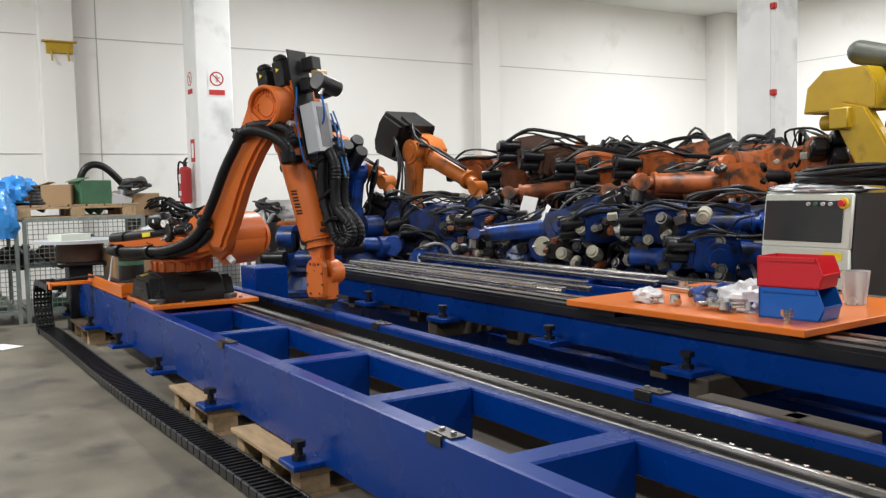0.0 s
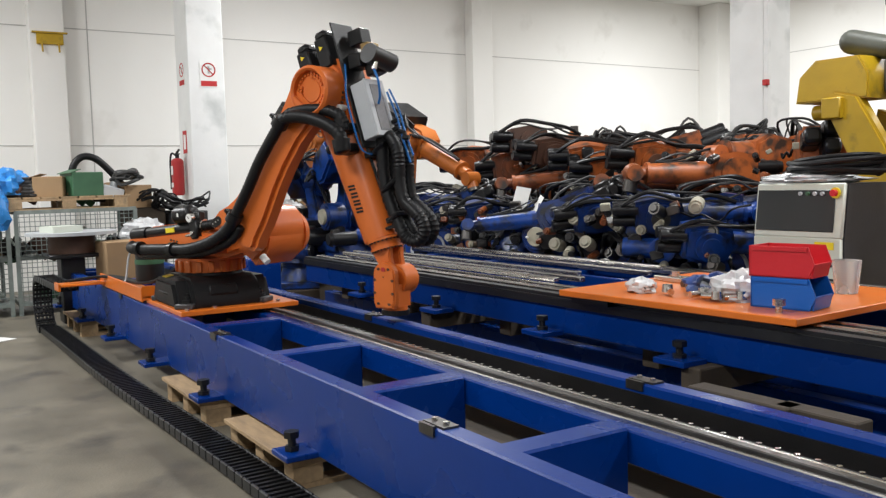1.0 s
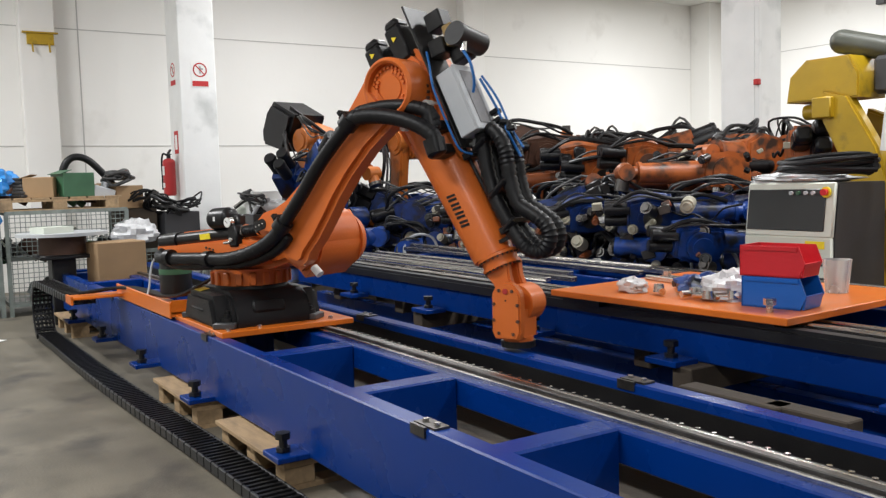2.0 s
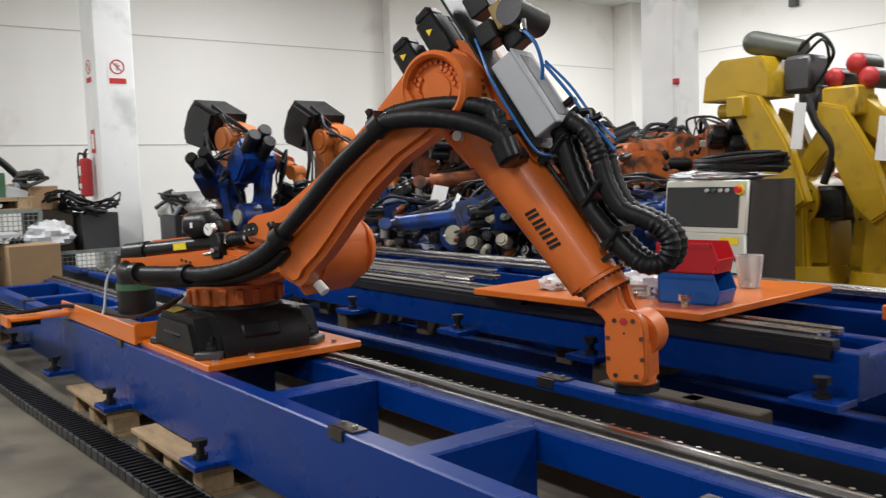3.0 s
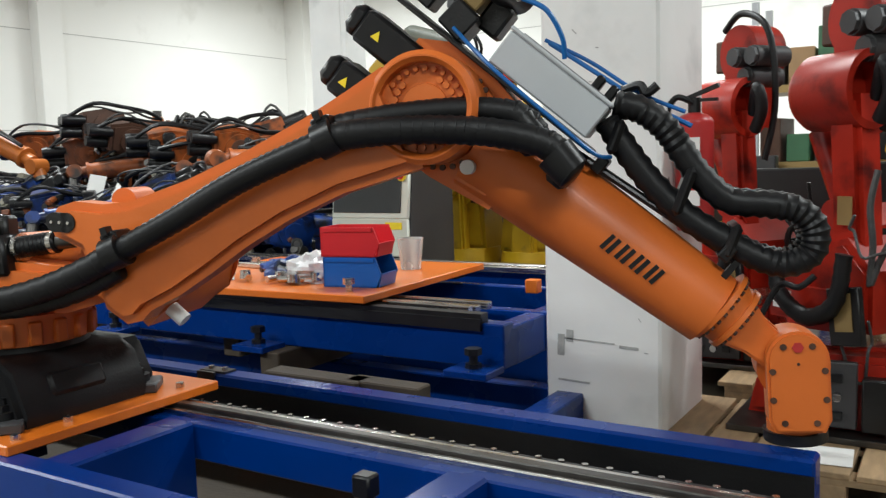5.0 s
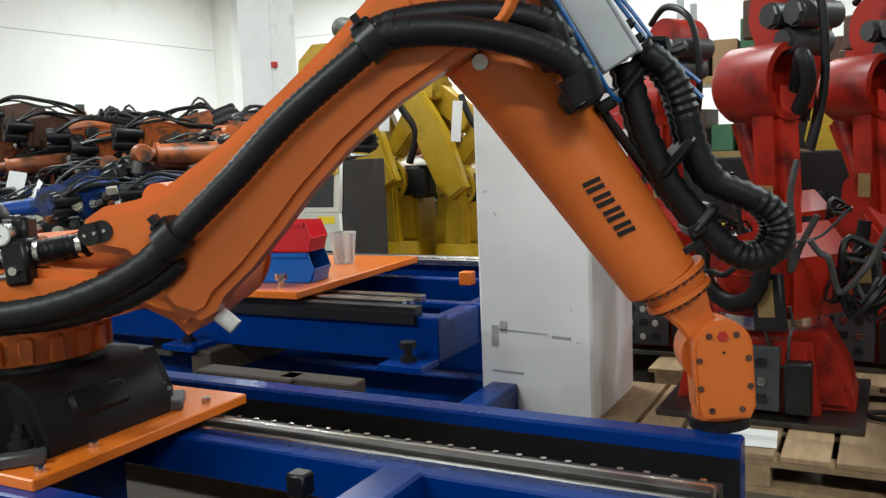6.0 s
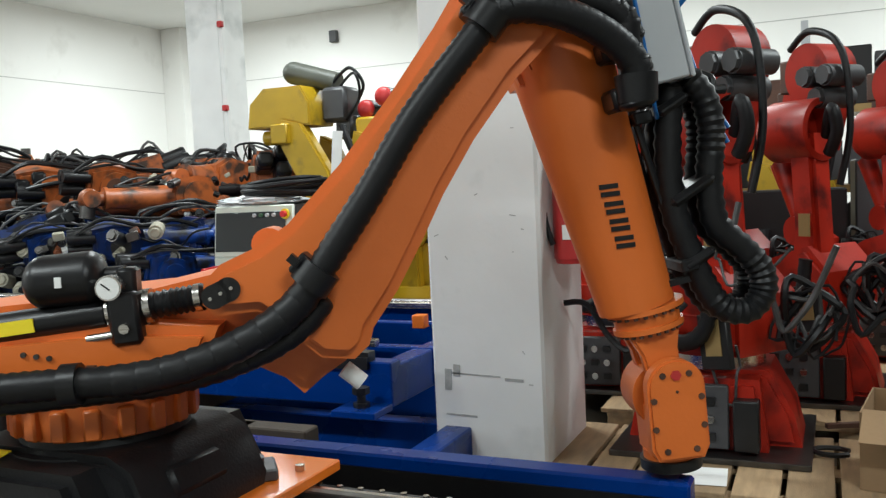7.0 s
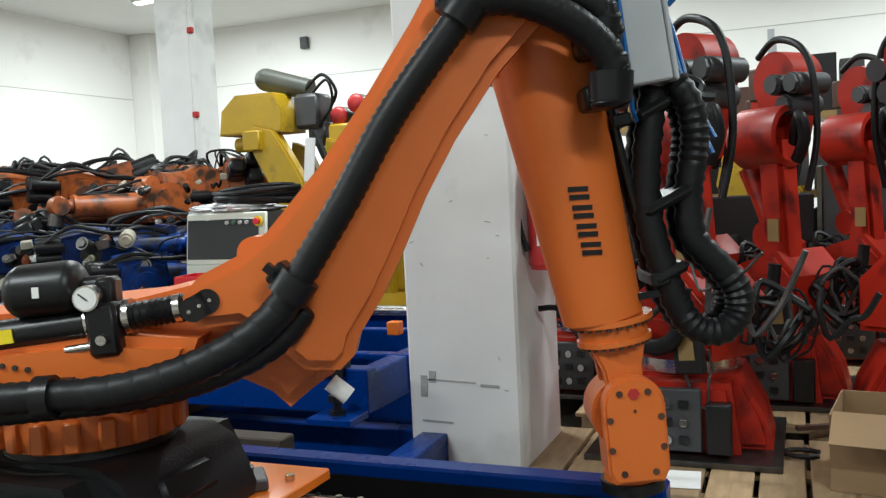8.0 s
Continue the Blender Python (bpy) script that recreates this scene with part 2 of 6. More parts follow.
def column(x0, x1, y0, y1):
    b = bm_new(); box(b, ((x0 + x1) / 2, (y0 + y1) / 2, HZ / 2), (x1 - x0, y1 - y0, HZ), bevel=0.012)
    return structure("column", b, M_COL, "white painted square concrete column with scuffs", "column")
col_a = column(-11.2, -10.7, 3.09, 3.545)
col_b = column(-1.525, -1.03, 3.38, 3.98)
col_c = column(-7.25, -6.75, 8.75, 9.25)
for x0, x1, z, h in ((-1.44, -1.22, 0.505, 0.006), (-1.2, -1.12, 0.49, 0.012), (-1.47, -1.33, 0.33, 0.008), (-1.47, -1.44, 0.48, 0.09), (-1.43, -1.40, 0.52, 0.05)):
    b = bm_new(); box(b, ((x0 + x1) / 2, 3.378, z), (x1 - x0, 0.003, h), rot=(0, 2, 0)); part("scuff_mark", b, M_SCUFF, col_b, smooth=0)
for i in range(14):
    x, z = -1.48 + random.random() * 0.42, 0.3 + random.random() * 1.6
    b = bm_new(); box(b, (x, 3.3785, z), (0.006 + random.random() * 0.02, 0.0025, 0.002 + random.random() * 0.003), rot=(0, random.uniform(-60, 60), 0)); part("scuff_mark", b, M_SCUFF, col_b, smooth=0)
b = bm_new(); box(b, (-6.70, 8.75, HZ / 2), (0.06, 0.05, HZ)); part("cable_duct", b, M_COL, col_c, smooth=0)
for z in (2.35, 3.35):
    b = bm_new(); box(b, (-6.68, 8.70, z), (0.07, 0.06, 0.07), bevel=0.008); part("switch", b, M_REDSIGN, col_c, "dark red push button")

def sign(m, w, h, ring=True):
    s = thing("safety_sign", "white sign with red ring and dark pictogram", "sign", m)
    b = bm_new(); box(b, (0, 0, 0), (w, 0.004, h)); part("board", b, M_PAPER, s, smooth=0)
    if ring:
        b = bm_new()
        for k in range(24):
            a0 = 2 * math.pi * k / 24
            box(b, (math.cos(a0) * w * 0.36, -0.0035, math.sin(a0) * w * 0.36 + h * 0.16), (w * 0.11, 0.002, w * 0.07), rot=(0, 90 - math.degrees(a0), 0))
        box(b, (0, -0.0035, h * 0.16), (w * 0.72, 0.002, w * 0.06), rot=(0, 45, 0))
        part("ring", b, M_REDSIGN, s, smooth=0)
        b = bm_new(); box(b, (0.0, -0.003, h * 0.16), (w * 0.12, 0.001, w * 0.4)); box(b, (w * 0.08, -0.003, h * 0.2), (w * 0.2, 0.001, w * 0.1)); part("pictogram", b, M_SCUFF, s, smooth=0)
        b = bm_new(); box(b, (0, -0.003, -h * 0.36), (w * 0.9, 0.002, h * 0.2)); part("text_bar", b, M_REDSIGN, s, smooth=0)
    return s
sign(pose(-10.697, 3.345, 2.68, 0, 0, 90), 0.22, 0.32)
sign(pose(-10.95, 3.087, 2.70, 0, 0, 0), 0.22, 0.3)
s = thing("hose_sign", "white and red upright sign plate", "sign", pose(-10.95, 3.087, 1.86))
b = bm_new(); box(b, (0, 0, 0), (0.16, 0.004, 0.28)); part("board", b, M_REDSIGN, s, smooth=0)
b = bm_new(); box(b, (0, -0.003, 0), (0.09, 0.002, 0.18)); part("panel", b, M_PAPER, s, smooth=0)
s = thing("wall_hook", "yellow painted wall bracket with two prongs", "bracket", pose(WX + 0.235, 1.80, 3.19))
b = bm_new(); box(b, (0, 0, 0.05), (0.03, 0.32, 0.14), bevel=0.005); box(b, (0.01, 0.0, 0.13), (0.05, 0.42, 0.02)); part("plate", b, M_YELLOW, s, smooth=0)
for y in (-0.1, 0.1):
    b = bm_new(); cyl(b, (0.02, y, 0), (0.06, y, -0.12), 0.012, seg=8); part("prong", b, M_YELLOW, s)
s = thing("wall_box", "small grey wall box", "box", pose(-8.67, WY - 0.06, 4.22))
b = bm_new(); box(b, (0, 0, 0), (0.16, 0.1, 0.22), bevel=0.01); part("housing", b, M_DGREY, s)

# ---- ceiling tube lamps, unseen and added; each row's strength set to balance brightness ----
def unseen_lamp(x, y, watts, along):
    t = thing("ceiling_light", "long white ceiling light, lit, added out of view", "lamp", pose(x, y, HZ - 0.06, 0, 0, along), "ceiling lights")
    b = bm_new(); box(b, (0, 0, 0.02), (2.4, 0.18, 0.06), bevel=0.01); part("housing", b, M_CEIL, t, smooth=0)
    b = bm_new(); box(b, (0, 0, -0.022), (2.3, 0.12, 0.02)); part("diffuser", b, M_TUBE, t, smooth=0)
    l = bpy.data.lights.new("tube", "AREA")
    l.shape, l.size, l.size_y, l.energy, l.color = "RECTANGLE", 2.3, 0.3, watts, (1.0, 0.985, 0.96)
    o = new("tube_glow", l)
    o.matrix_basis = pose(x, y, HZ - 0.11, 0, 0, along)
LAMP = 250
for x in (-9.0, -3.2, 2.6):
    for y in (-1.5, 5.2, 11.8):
        unseen_lamp(x, y, LAMP * {-1.5: 1.0, 5.2: 0.80, 11.8: 1.15}[y] * {-9.0: 1.3 if y < 0 else 1.0, -3.2: 0.85, 2.6: 0.95}[x], 0)

# ---- the near linear track ----
YN, YI, YR, YF0, YF1 = 1.372, 1.452, 1.985, 2.335, 2.42
ZB, ZT = 0.155, 0.495
X0, X1 = -9.75, -0.305
track = thing("linear_track", "long blue steel linear track frame on pallets", "track")
b = bm_new(); box(b, ((X0 + X1) / 2, (YN + YI) / 2, (ZB + ZT) / 2), (X1 - X0, YI - YN, ZT - ZB), bevel=0.006); part("side_beam", b, M_BLUE, track, smooth=0)
b = bm_new(); box(b, ((X0 + X1) / 2, YR - 0.03, (0.35 + ZT - 0.03) / 2), (X1 - X0, 0.07, ZT - 0.38), bevel=0.006); part("rail_beam", b, M_BLUE, track, smooth=0)
b = bm_new(); box(b, ((X0 + X1) / 2, (YF0 + YF1) / 2, (ZB + ZT) / 2), (X1 - X0, YF1 - YF0, ZT - ZB), bevel=0.008); part("side_beam", b, M_BLUE, track, smooth=0)
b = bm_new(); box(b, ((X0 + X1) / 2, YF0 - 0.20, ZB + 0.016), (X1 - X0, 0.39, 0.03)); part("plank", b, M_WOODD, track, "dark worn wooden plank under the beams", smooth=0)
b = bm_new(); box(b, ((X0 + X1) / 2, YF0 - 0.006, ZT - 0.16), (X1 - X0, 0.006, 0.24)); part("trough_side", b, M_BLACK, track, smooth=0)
for y0, y1, z, mt in ((YR - 0.012, YR + 0.006, ZT - 0.028, M_STEEL), (YR + 0.010, YR + 0.045, ZT - 0.014, M_DKSTEEL), (YR + 0.052, YR + 0.085, ZT - 0.024, M_STEEL)):
    b = bm_new(); box(b, ((X0 + X1) / 2, (y0 + y1) / 2, z), (X1 - X0 - 0.02, y1 - y0, 0.03), bevel=0.004); part("rail", b, mt, track, "ground steel guide rail", smooth=0)
b = bm_new(); box(b, ((X0 + X1) / 2, YR + 0.13, ZT - 0.06), (X1 - X0 - 0.02, 0.06, 0.05)); part("rack", b, M_BLACK, track, "dark toothed rack", smooth=0)
b = bm_new(); box(b, ((X0 + X1) / 2, YI + 0.02, ZT - 0.10), (X1 - X0 - 0.02, 0.035, 0.03)); part("rail", b, M_DKSTEEL, track, "dark guide rail", smooth=0)
bolt_mesh = None
for i in range(140):
    x = X1 - 0.05 - i * 0.067
    if bolt_mesh is None:
        b = bm_new(); cyl(b, (0, 0, 0), (0, 0, 0.008), 0.009, seg=8); bolt_mesh = mesh_of("bolt", b, M_STEEL)
    o = new("bolt", bolt_mesh); o.parent = track; o.location = (x, YR + 0.13, ZT - 0.028)
for x in (-0.365, -1.06, -2.11, -3.07, -4.02, -5.10, -6.15, -7.2, -8.25, -9.3, -9.68):
    b = bm_new(); box(b, (x, (YI + YR - 0.065) / 2, ZT - 0.16), (0.12, YR - 0.065 - YI, 0.28), bevel=0.008); part("cross_member", b, M_BLUE, track, smooth=0)
for x, y in ((-2.40, 1.41), (-4.64, 1.41), (-6.9, 1.41), (-4.66, 2.375), (-2.42, 2.375)):
    b = bm_new(); box(b, (x, y, ZT + 0.004), (0.13, 0.06, 0.008)); box(b, (x - 0.02, y - 0.04, ZT - 0.012), (0.09, 0.012, 0.036)); part("joint_plate", b, M_DKSTEEL, track, smooth=0)
    for dx in (-0.035, 0.035):
        b = bm_new(); cyl(b, (x + dx, y, ZT + 0.006), (x + dx, y, ZT + 0.018), 0.011, seg=8); part("bolt", b, M_STEEL, track)
b = bm_new(); box(b, (-1.245, 1.735, 0.475), (0.055, 0.05, 0.06), bevel=0.006); part("stop_block", b, M_PLASTIC, track, "black rubber stop block")
for x in (-3.40, -4.62, -5.75, -6.95, -8.1, -9.25, -2.2):
    b = bm_new(); box(b, (x, 1.305, 0.165), (0.17, 0.15, 0.025), bevel=0.004); part("foot_plate", b, M_BLUE, track, smooth=0)
    b = bm_new(); cyl(b, (x, 1.29, 0.17), (x, 1.29, 0.25), 0.018, seg=10); cyl(b, (x, 1.29, 0.18), (x, 1.29, 0.20), 0.032, seg=6); cyl(b, (x, 1.29, 0.235), (x, 1.29, 0.262), 0.034, seg=6); part("levelling_bolt", b, M_BLACK, track)

# ---- pallets ----
def pallet(m, label="worn wooden pallet on the floor", boards=7, L=1.2, Wd=0.8, name="pallet"):
    p = thing(name, label, "pallet", m, "pallets")
    for k in range(boards):
        y = -L / 2 + 0.05 + k * (L - 0.1) / (boards - 1)
        b = bm_new(); box(b, (0, y, 0.133), (Wd, (L / boards) * 0.95, 0.022), bevel=0.003); part("plank", b, M_WOOD, p, smooth=0)
    for x in (-Wd / 2 + 0.05, 0, Wd / 2 - 0.05):
        b = bm_new(); box(b, (x, 0, 0.111), (0.1, L, 0.022)); part("stringer", b, M_WOOD, p, smooth=0)
        b = bm_new(); box(b, (x, 0, 0.011), (0.1, L, 0.022)); part("runner", b, M_WOOD, p, smooth=0)
        for y in (-L / 2 + 0.07, 0, L / 2 - 0.07):
            b = bm_new(); box(b, (x, y, 0.061), (0.1, 0.14, 0.078), bevel=0.003); part("block", b, M_WOOD, p, smooth=0)
    return p
first = pallet(pose(-3.80, 1.89, 0))
for x in (-4.98, -8.55, -2.3, -1.45):
    copy_thing(first, pose(x, 1.89 if x < -4 else 2.06, 0, 0, 0, random.uniform(-1, 1)))

# ---- the second track, raised on an older frame ----
t2 = thing("linear_track", "blue steel linear track stacked on timbers", "track")
Y2, Y3, XA, XB = 3.2, 4.78, -7.6, -1.63
for y0, y1, z0, z1 in ((Y2, Y2 + 0.09, 0.39, 0.58), (Y3 - 0.09, Y3, 0.33, 0.58), (Y2 + 0.42, Y2 + 0.49, 0.39, 0.56), (Y3 - 0.5, Y3 - 0.43, 0.39, 0.56)):
    b = bm_new(); box(b, ((XA + XB) / 2, (y0 + y1) / 2, (z0 + z1) / 2), (XB - XA, y1 - y0, z1 - z0), bevel=0.006); part("side_beam", b, M_BLUE, t2, smooth=0)
for x in (XB - 0.06, -2.9, -4.1, -5.3, -6.5, XA + 0.06):
    b = bm_new(); box(b, (x, (Y2 + Y3) / 2, 0.47), (0.10, Y3 - Y2 - 0.18, 0.17), bevel=0.006); part("cross_member", b, M_BLUE, t2, smooth=0)
b = bm_new(); box(b, ((XA + XB) / 2 - 0.05, Y2 + 0.02, 0.60), (XB - XA - 0.1, 0.06, 0.04)); box(b, ((XA + XB) / 2 - 0.05, Y2 - 0.012, 0.575), (XB - XA - 0.1, 0.02, 0.05)); part("rail_cover", b, M_BLACK, t2, "black rail strip", smooth=0)
for y, z in ((Y2 + 0.12, 0.61), (Y2 + 0.19, 0.60), (Y2 + 0.3, 0.60), (Y3 - 0.14, 0.60), (Y3 - 0.06, 0.61)):
    b = bm_new(); box(b, ((XA + XB) / 2 - 0.1, y, z), (XB - XA - 0.25, 0.045, 0.035), bevel=0.005); part("rail", b, M_STEEL, t2, "ground steel guide rail", smooth=0)
for x in (-6.26, -5.13, -3.96, -2.91, -1.72):
    b = bm_new(); box(b, (x, 3.10, 0.40), (0.2, 0.16, 0.03), bevel=0.004); part("foot_plate", b, M_BLUE, t2, smooth=0)
    b = bm_new(); cyl(b, (x, 3.1, 0.41), (x, 3.1, 0.49), 0.018, seg=10); cyl(b, (x, 3.1, 0.415), (x, 3.1, 0.435), 0.034, seg=6); cyl(b, (x, 3.1, 0.47), (x, 3.1, 0.497), 0.036, seg=6); part("levelling_bolt", b, M_BLACK, t2)
b = bm_new(); box(b, (-1.93, 4.10, 0.60), (0.07, 0.06, 0.07), bevel=0.005); part("end_stop", b, M_PLATE, t2, "orange end stop block")
t3 = thing("track_frame", "dark blue steel frame lying on the floor", "track")
for y in (2.72, 3.5, 4.4):
    b = bm_new(); box(b, (-4.6, y, 0.13), (6.3, 0.10, 0.26), bevel=0.006); part("side_beam", b, M_BLUE if y > 3 else M_BLACK, t3, smooth=0)
b = bm_new(); box(b, (-1.42, 3.1, 0.15), (0.12, 0.9, 0.26), bevel=0.006); part("end_beam", b, M_BLUE, t3, smooth=0)
b = bm_new(); box(b, (-4.6, 2.72, 0.275), (6.3, 0.07, 0.03)); part("rail", b, M_DKSTEEL, t3, smooth=0)
for x, y, L, w in ((-2.0, 2.88, 0.36, 0.10), (-2.35, 2.86, 0.5, 0.11), (-3.3, 3.8, 0.12, 1.0), (-4.6, 3.8, 0.12, 1.0), (-5.9, 3.8, 0.12, 1.0), (-7.0, 3.8, 0.12, 1.0), (-2.8, 3.9, 0.12, 1.7), (-5.2, 3.9, 0.12, 1.7)):
    p = thing("timber_block", "dark old timber block under the track", "timber", pose(x, y, 0.33), "timber blocks")
    b = bm_new(); box(b, (0, 0, 0), (L, w, 0.10 if w < 0.2 else 0.12), bevel=0.006); part("wood", b, M_WOODD, p, smooth=0)

# ---- the orange robot that rides on the track ----
# seconds, place of its upright axis along the track, turn of the column, slope of the link arm, of the forearm, of the wrist
JOINTS = [
    (0, -6.700, 26.4, 50.2, -79.2, 89.7),
    (0.5, -6.345, 25.6, 48.7, -76.5, 89.7),
    (1, -5.818, 23.4, 46.0, -73.3, 91.0),
    (1.5, -5.352, 22.7, 42.7, -69.2, 90.6),
    (2, -4.890, 21.9, 39.4, -65.0, 90.3),
    (2.5, -4.438, 21.2, 36.2, -60.9, 89.9),
    (3, -3.974, 20.6, 32.2, -56.6, 88.4),
    (3.5, -3.527, 18.9, 28.0, -51.0, 88.4),
    (4, -3.063, 18.1, 22.9, -45.6, 88.3),
    (4.5, -2.741, 18.4, 19.0, -41.7, 87.4),
    (5, -2.635, 18.4, 17.8, -40.2, 87.0),
    (5.25, -2.551, 19.0, 21.9, -44.7, 86.9),
    (5.5, -2.447, 19.9, 26.2, -49.6, 86.9),
    (5.75, -2.329, 20.9, 30.4, -54.6, 86.8),
    (6, -2.204, 22.2, 34.1, -59.5, 86.7),
    (6.25, -2.075, 23.7, 37.6, -64.2, 86.7),
    (6.5, -1.950, 25.4, 40.5, -68.7, 86.6),
    (6.75, -1.795, 26.6, 44.2, -74.1, 86.4),
    (7, -1.681, 27.5, 46.8, -77.9, 86.3),
    (7.5, -1.635, 28.0, 47.5, -79.8, 86.0),
    (8, -1.641, 22.4, 48.6, -82.3, 87.0),
]
RY, RZ = 1.735, 0.525
A_OUT, A_UP, L_LINK, L_OFF, L_ARM = 0.461, 0.560, 1.032, 0.061, 1.160
# sizes of base and column, link arm, forearm and wrist against their drawing below
S_COL, S_LINK, S_ARM, S_WRIST = (0.957, 0.957, 0.935), (0.96, 0.98, 0.957), (0.925, 0.957, 0.957), (0.93, 0.957, 0.957)
D_LINK, D_ARM, D_OFF = 1.075, 1.254, 0.064
TICKS = [k * 0.25 for k in range(33)]

def joints(t):
    """Smooth place and turns at t."""
    j = max(i for i in range(len(JOINTS) - 1) if JOINTS[i][0] <= t + 1e-6)
    p1, p2 = JOINTS[j], JOINTS[j + 1]
    p0, p3 = JOINTS[max(0, j - 1)], JOINTS[min(len(JOINTS) - 1, j + 2)]
    h = p2[0] - p1[0]
    u = (t - p1[0]) / h
    out = []
    for k in range(1, 6):
        m1 = (p2[k] - p0[k]) / (p2[0] - p0[0])
        m2 = (p3[k] - p1[k]) / (p3[0] - p1[0])
        out.append((2 * u**3 - 3 * u * u + 1) * p1[k] + (u**3 - 2 * u * u + u) * h * m1 + (3 * u * u - 2 * u**3) * p2[k] + (u**3 - u * u) * h * m2)
    return out

def limbs(t):
    """Poses of column, link arm, forearm and wrist in the robot's own space."""
    x, a1, a2, a3, a5 = joints(t)
    col = pose(0, 0, 0, 0, 0, a1)
    link = col @ pose(A_OUT, 0, A_UP, 0, -a2, 0)
    elbow = (link @ Vector((L_LINK, 0, 0)))
    arm = Matrix.Translation(elbow) @ pose(0, 0, 0, 0, 0, a1) @ pose(0, 0, 0, 0, -a3, 0)
    w = arm @ Vector((L_ARM, 0, L_OFF))
    wrist = Matrix.Translation(w) @ pose(0, 0, 0, 0, 0, a1) @ pose(0, 0, 0, 0, a5, 0)
    return x, col, link, arm, wrist

def ring_bolts(bm, c, r, n, size, axis="y", depth=0.012, start=0.0, span=360.0):
    for k in range(n):
        a = radians(start + span * k / n)
        if axis == "y":
            p = Vector((c[0] + r * math.cos(a), c[1], c[2] + r * math.sin(a)))
            cyl(bm, p, p + Vector((0, -depth, 0)), size, seg=8)
        else:
            p = Vector((c[0], c[1] + r * math.cos(a), c[2] + r * math.sin(a)))
            cyl(bm, p, p + Vector((depth, 0, 0)), size, seg=8)

robot = thing("industrial_robot", "orange articulated robot on a black base, riding a track", "robot")
# base casting
b = bm_new()
prism(b, [(-0.40, 0.0), (0.34, 0.0), (0.35, 0.04), (0.29, 0.17), (0.22, 0.205), (-0.26, 0.205), (-0.34, 0.17), (-0.40, 0.05)], -0.24, 0.24, 0.02)
prism(b, [(-0.30, 0.0), (0.27, 0.0), (0.27, 0.05), (0.20, 0.185), (-0.22, 0.185), (-0.29, 0.05)], -0.335, 0.335, 0.025)
cyl(b, (0, 0, 0.02), (0, 0, 0.19), 0.33, 0.25, seg=24)
cyl(b, (0, 0, 0.18), (0, 0, 0.225), 0.225, 0.215, seg=36)
base = part("base", b, M_CAST, robot, "black cast iron base")
for sx, sy in ((0.27, -0.25), (0.27, 0.25), (-0.30, -0.25), (-0.30, 0.25)):
    b = bm_new(); box(b, (sx, sy, 0.018), (0.15, 0.13, 0.036), rot=(0, 0, 40 if sx * sy > 0 else -40), bevel=0.006); part("foot", b, M_DGREY, base, "dark grey foot pad")
    b = bm_new(); cyl(b, (sx, sy, 0.03), (sx, sy, 0.06), 0.042, seg=14); cyl(b, (sx, sy, 0.055), (sx, sy, 0.08), 0.026, seg=6); cyl(b, (sx, sy, 0.07), (sx, sy, 0.10), 0.013, seg=8); part("bolt", b, M_BLACK, base)
# Shade inside the casting's hollows drawn as solid black blocks; nothing is cut out.
b = bm_new(); box(b, (-0.02, -0.300, 0.105), (0.24, 0.06, 0.08), rot=(-24, 0, 0), bevel=0.012); part("recess", b, M_HOSE, base, "black block drawn as a shaded hollow of the casting")
b = bm_new(); box(b, (0.305, -0.02, 0.11), (0.05, 0.20, 0.08), rot=(0, -24, 0), bevel=0.012); part("recess", b, M_HOSE, base)
b = bm_new(); box(b, (-0.27, -0.275, 0.10), (0.055, 0.006, 0.085), rot=(-20, 0, -38)); part("sticker", b, M_YSTICK, base, "yellow warning sticker", smooth=0)
b = bm_new(); box(b, (-0.14, -0.265, 0.193), (0.11, 0.06, 0.003), rot=(12, 0, 0)); part("sticker", b, M_YSTICK, base, smooth=0)

# turning column
b = bm_new()
cyl(b, (0, 0, 0.225), (0, 0, 0.325), 0.222, 0.232, seg=40)
for k in range(18):
    a = 2 * math.pi * k / 18
    box(b, (math.cos(a) * 0.228, math.sin(a) * 0.228, 0.268), (0.03, 0.042, 0.08), rot=(0, 0, math.degrees(a)), bevel=0.006)
prism(b, [(-0.52, 0.40), (-0.45, 0.335), (0.25, 0.325), (0.42, 0.37), (0.50, 0.33), (0.545, 0.285), (0.60, 0.33), (0.66, 0.37), (0.69, 0.47), (0.67, 0.58), (0.60, 0.67), (0.46, 0.65), (0.40, 0.635), (0.15, 0.585), (-0.2, 0.565), (-0.50, 0.54)], -0.12, 0.28, 0.03)
prism(b, [(-0.60, 0.37), (-0.1, 0.335), (0.3, 0.36), (0.36, 0.50), (0.1, 0.52), (-0.58, 0.48)], -0.25, -0.08, 0.025)
cyl(b, (0.47, -0.06, 0.69), (0.47, 0.06, 0.69), 0.045, seg=20)
prism(b, [(0.38, 0.60), (0.56, 0.60), (0.505, 0.70), (0.435, 0.70)], -0.05, 0.05, 0.01)
cyl(b, (0.53, 0.24, 0.49), (0.53, 0.30, 0.49), 0.175, 0.15, seg=32)
column_part = part("column", b, M_ORANGE, robot, "orange turning column")
b = bm_new(); cyl(b, (0.53, 0.30, 0.49), (0.53, 0.37, 0.49), 0.07, seg=20); part("motor", b, M_BLACK, column_part, "black servo motor")
b = bm_new(); cyl(b, (0.655, -0.13, 0.355), (0.70, -0.13, 0.315), 0.024, seg=12); part("cap", b, M_PAPER, column_part, "white plug")
for x in (-0.10, -0.07, -0.04):
    b = bm_new(); cyl(b, (x, -0.249, 0.44 - x * 0.2), (x, -0.256, 0.44 - x * 0.2), 0.007, seg=8); part("bolt", b, M_DKSTEEL, column_part)
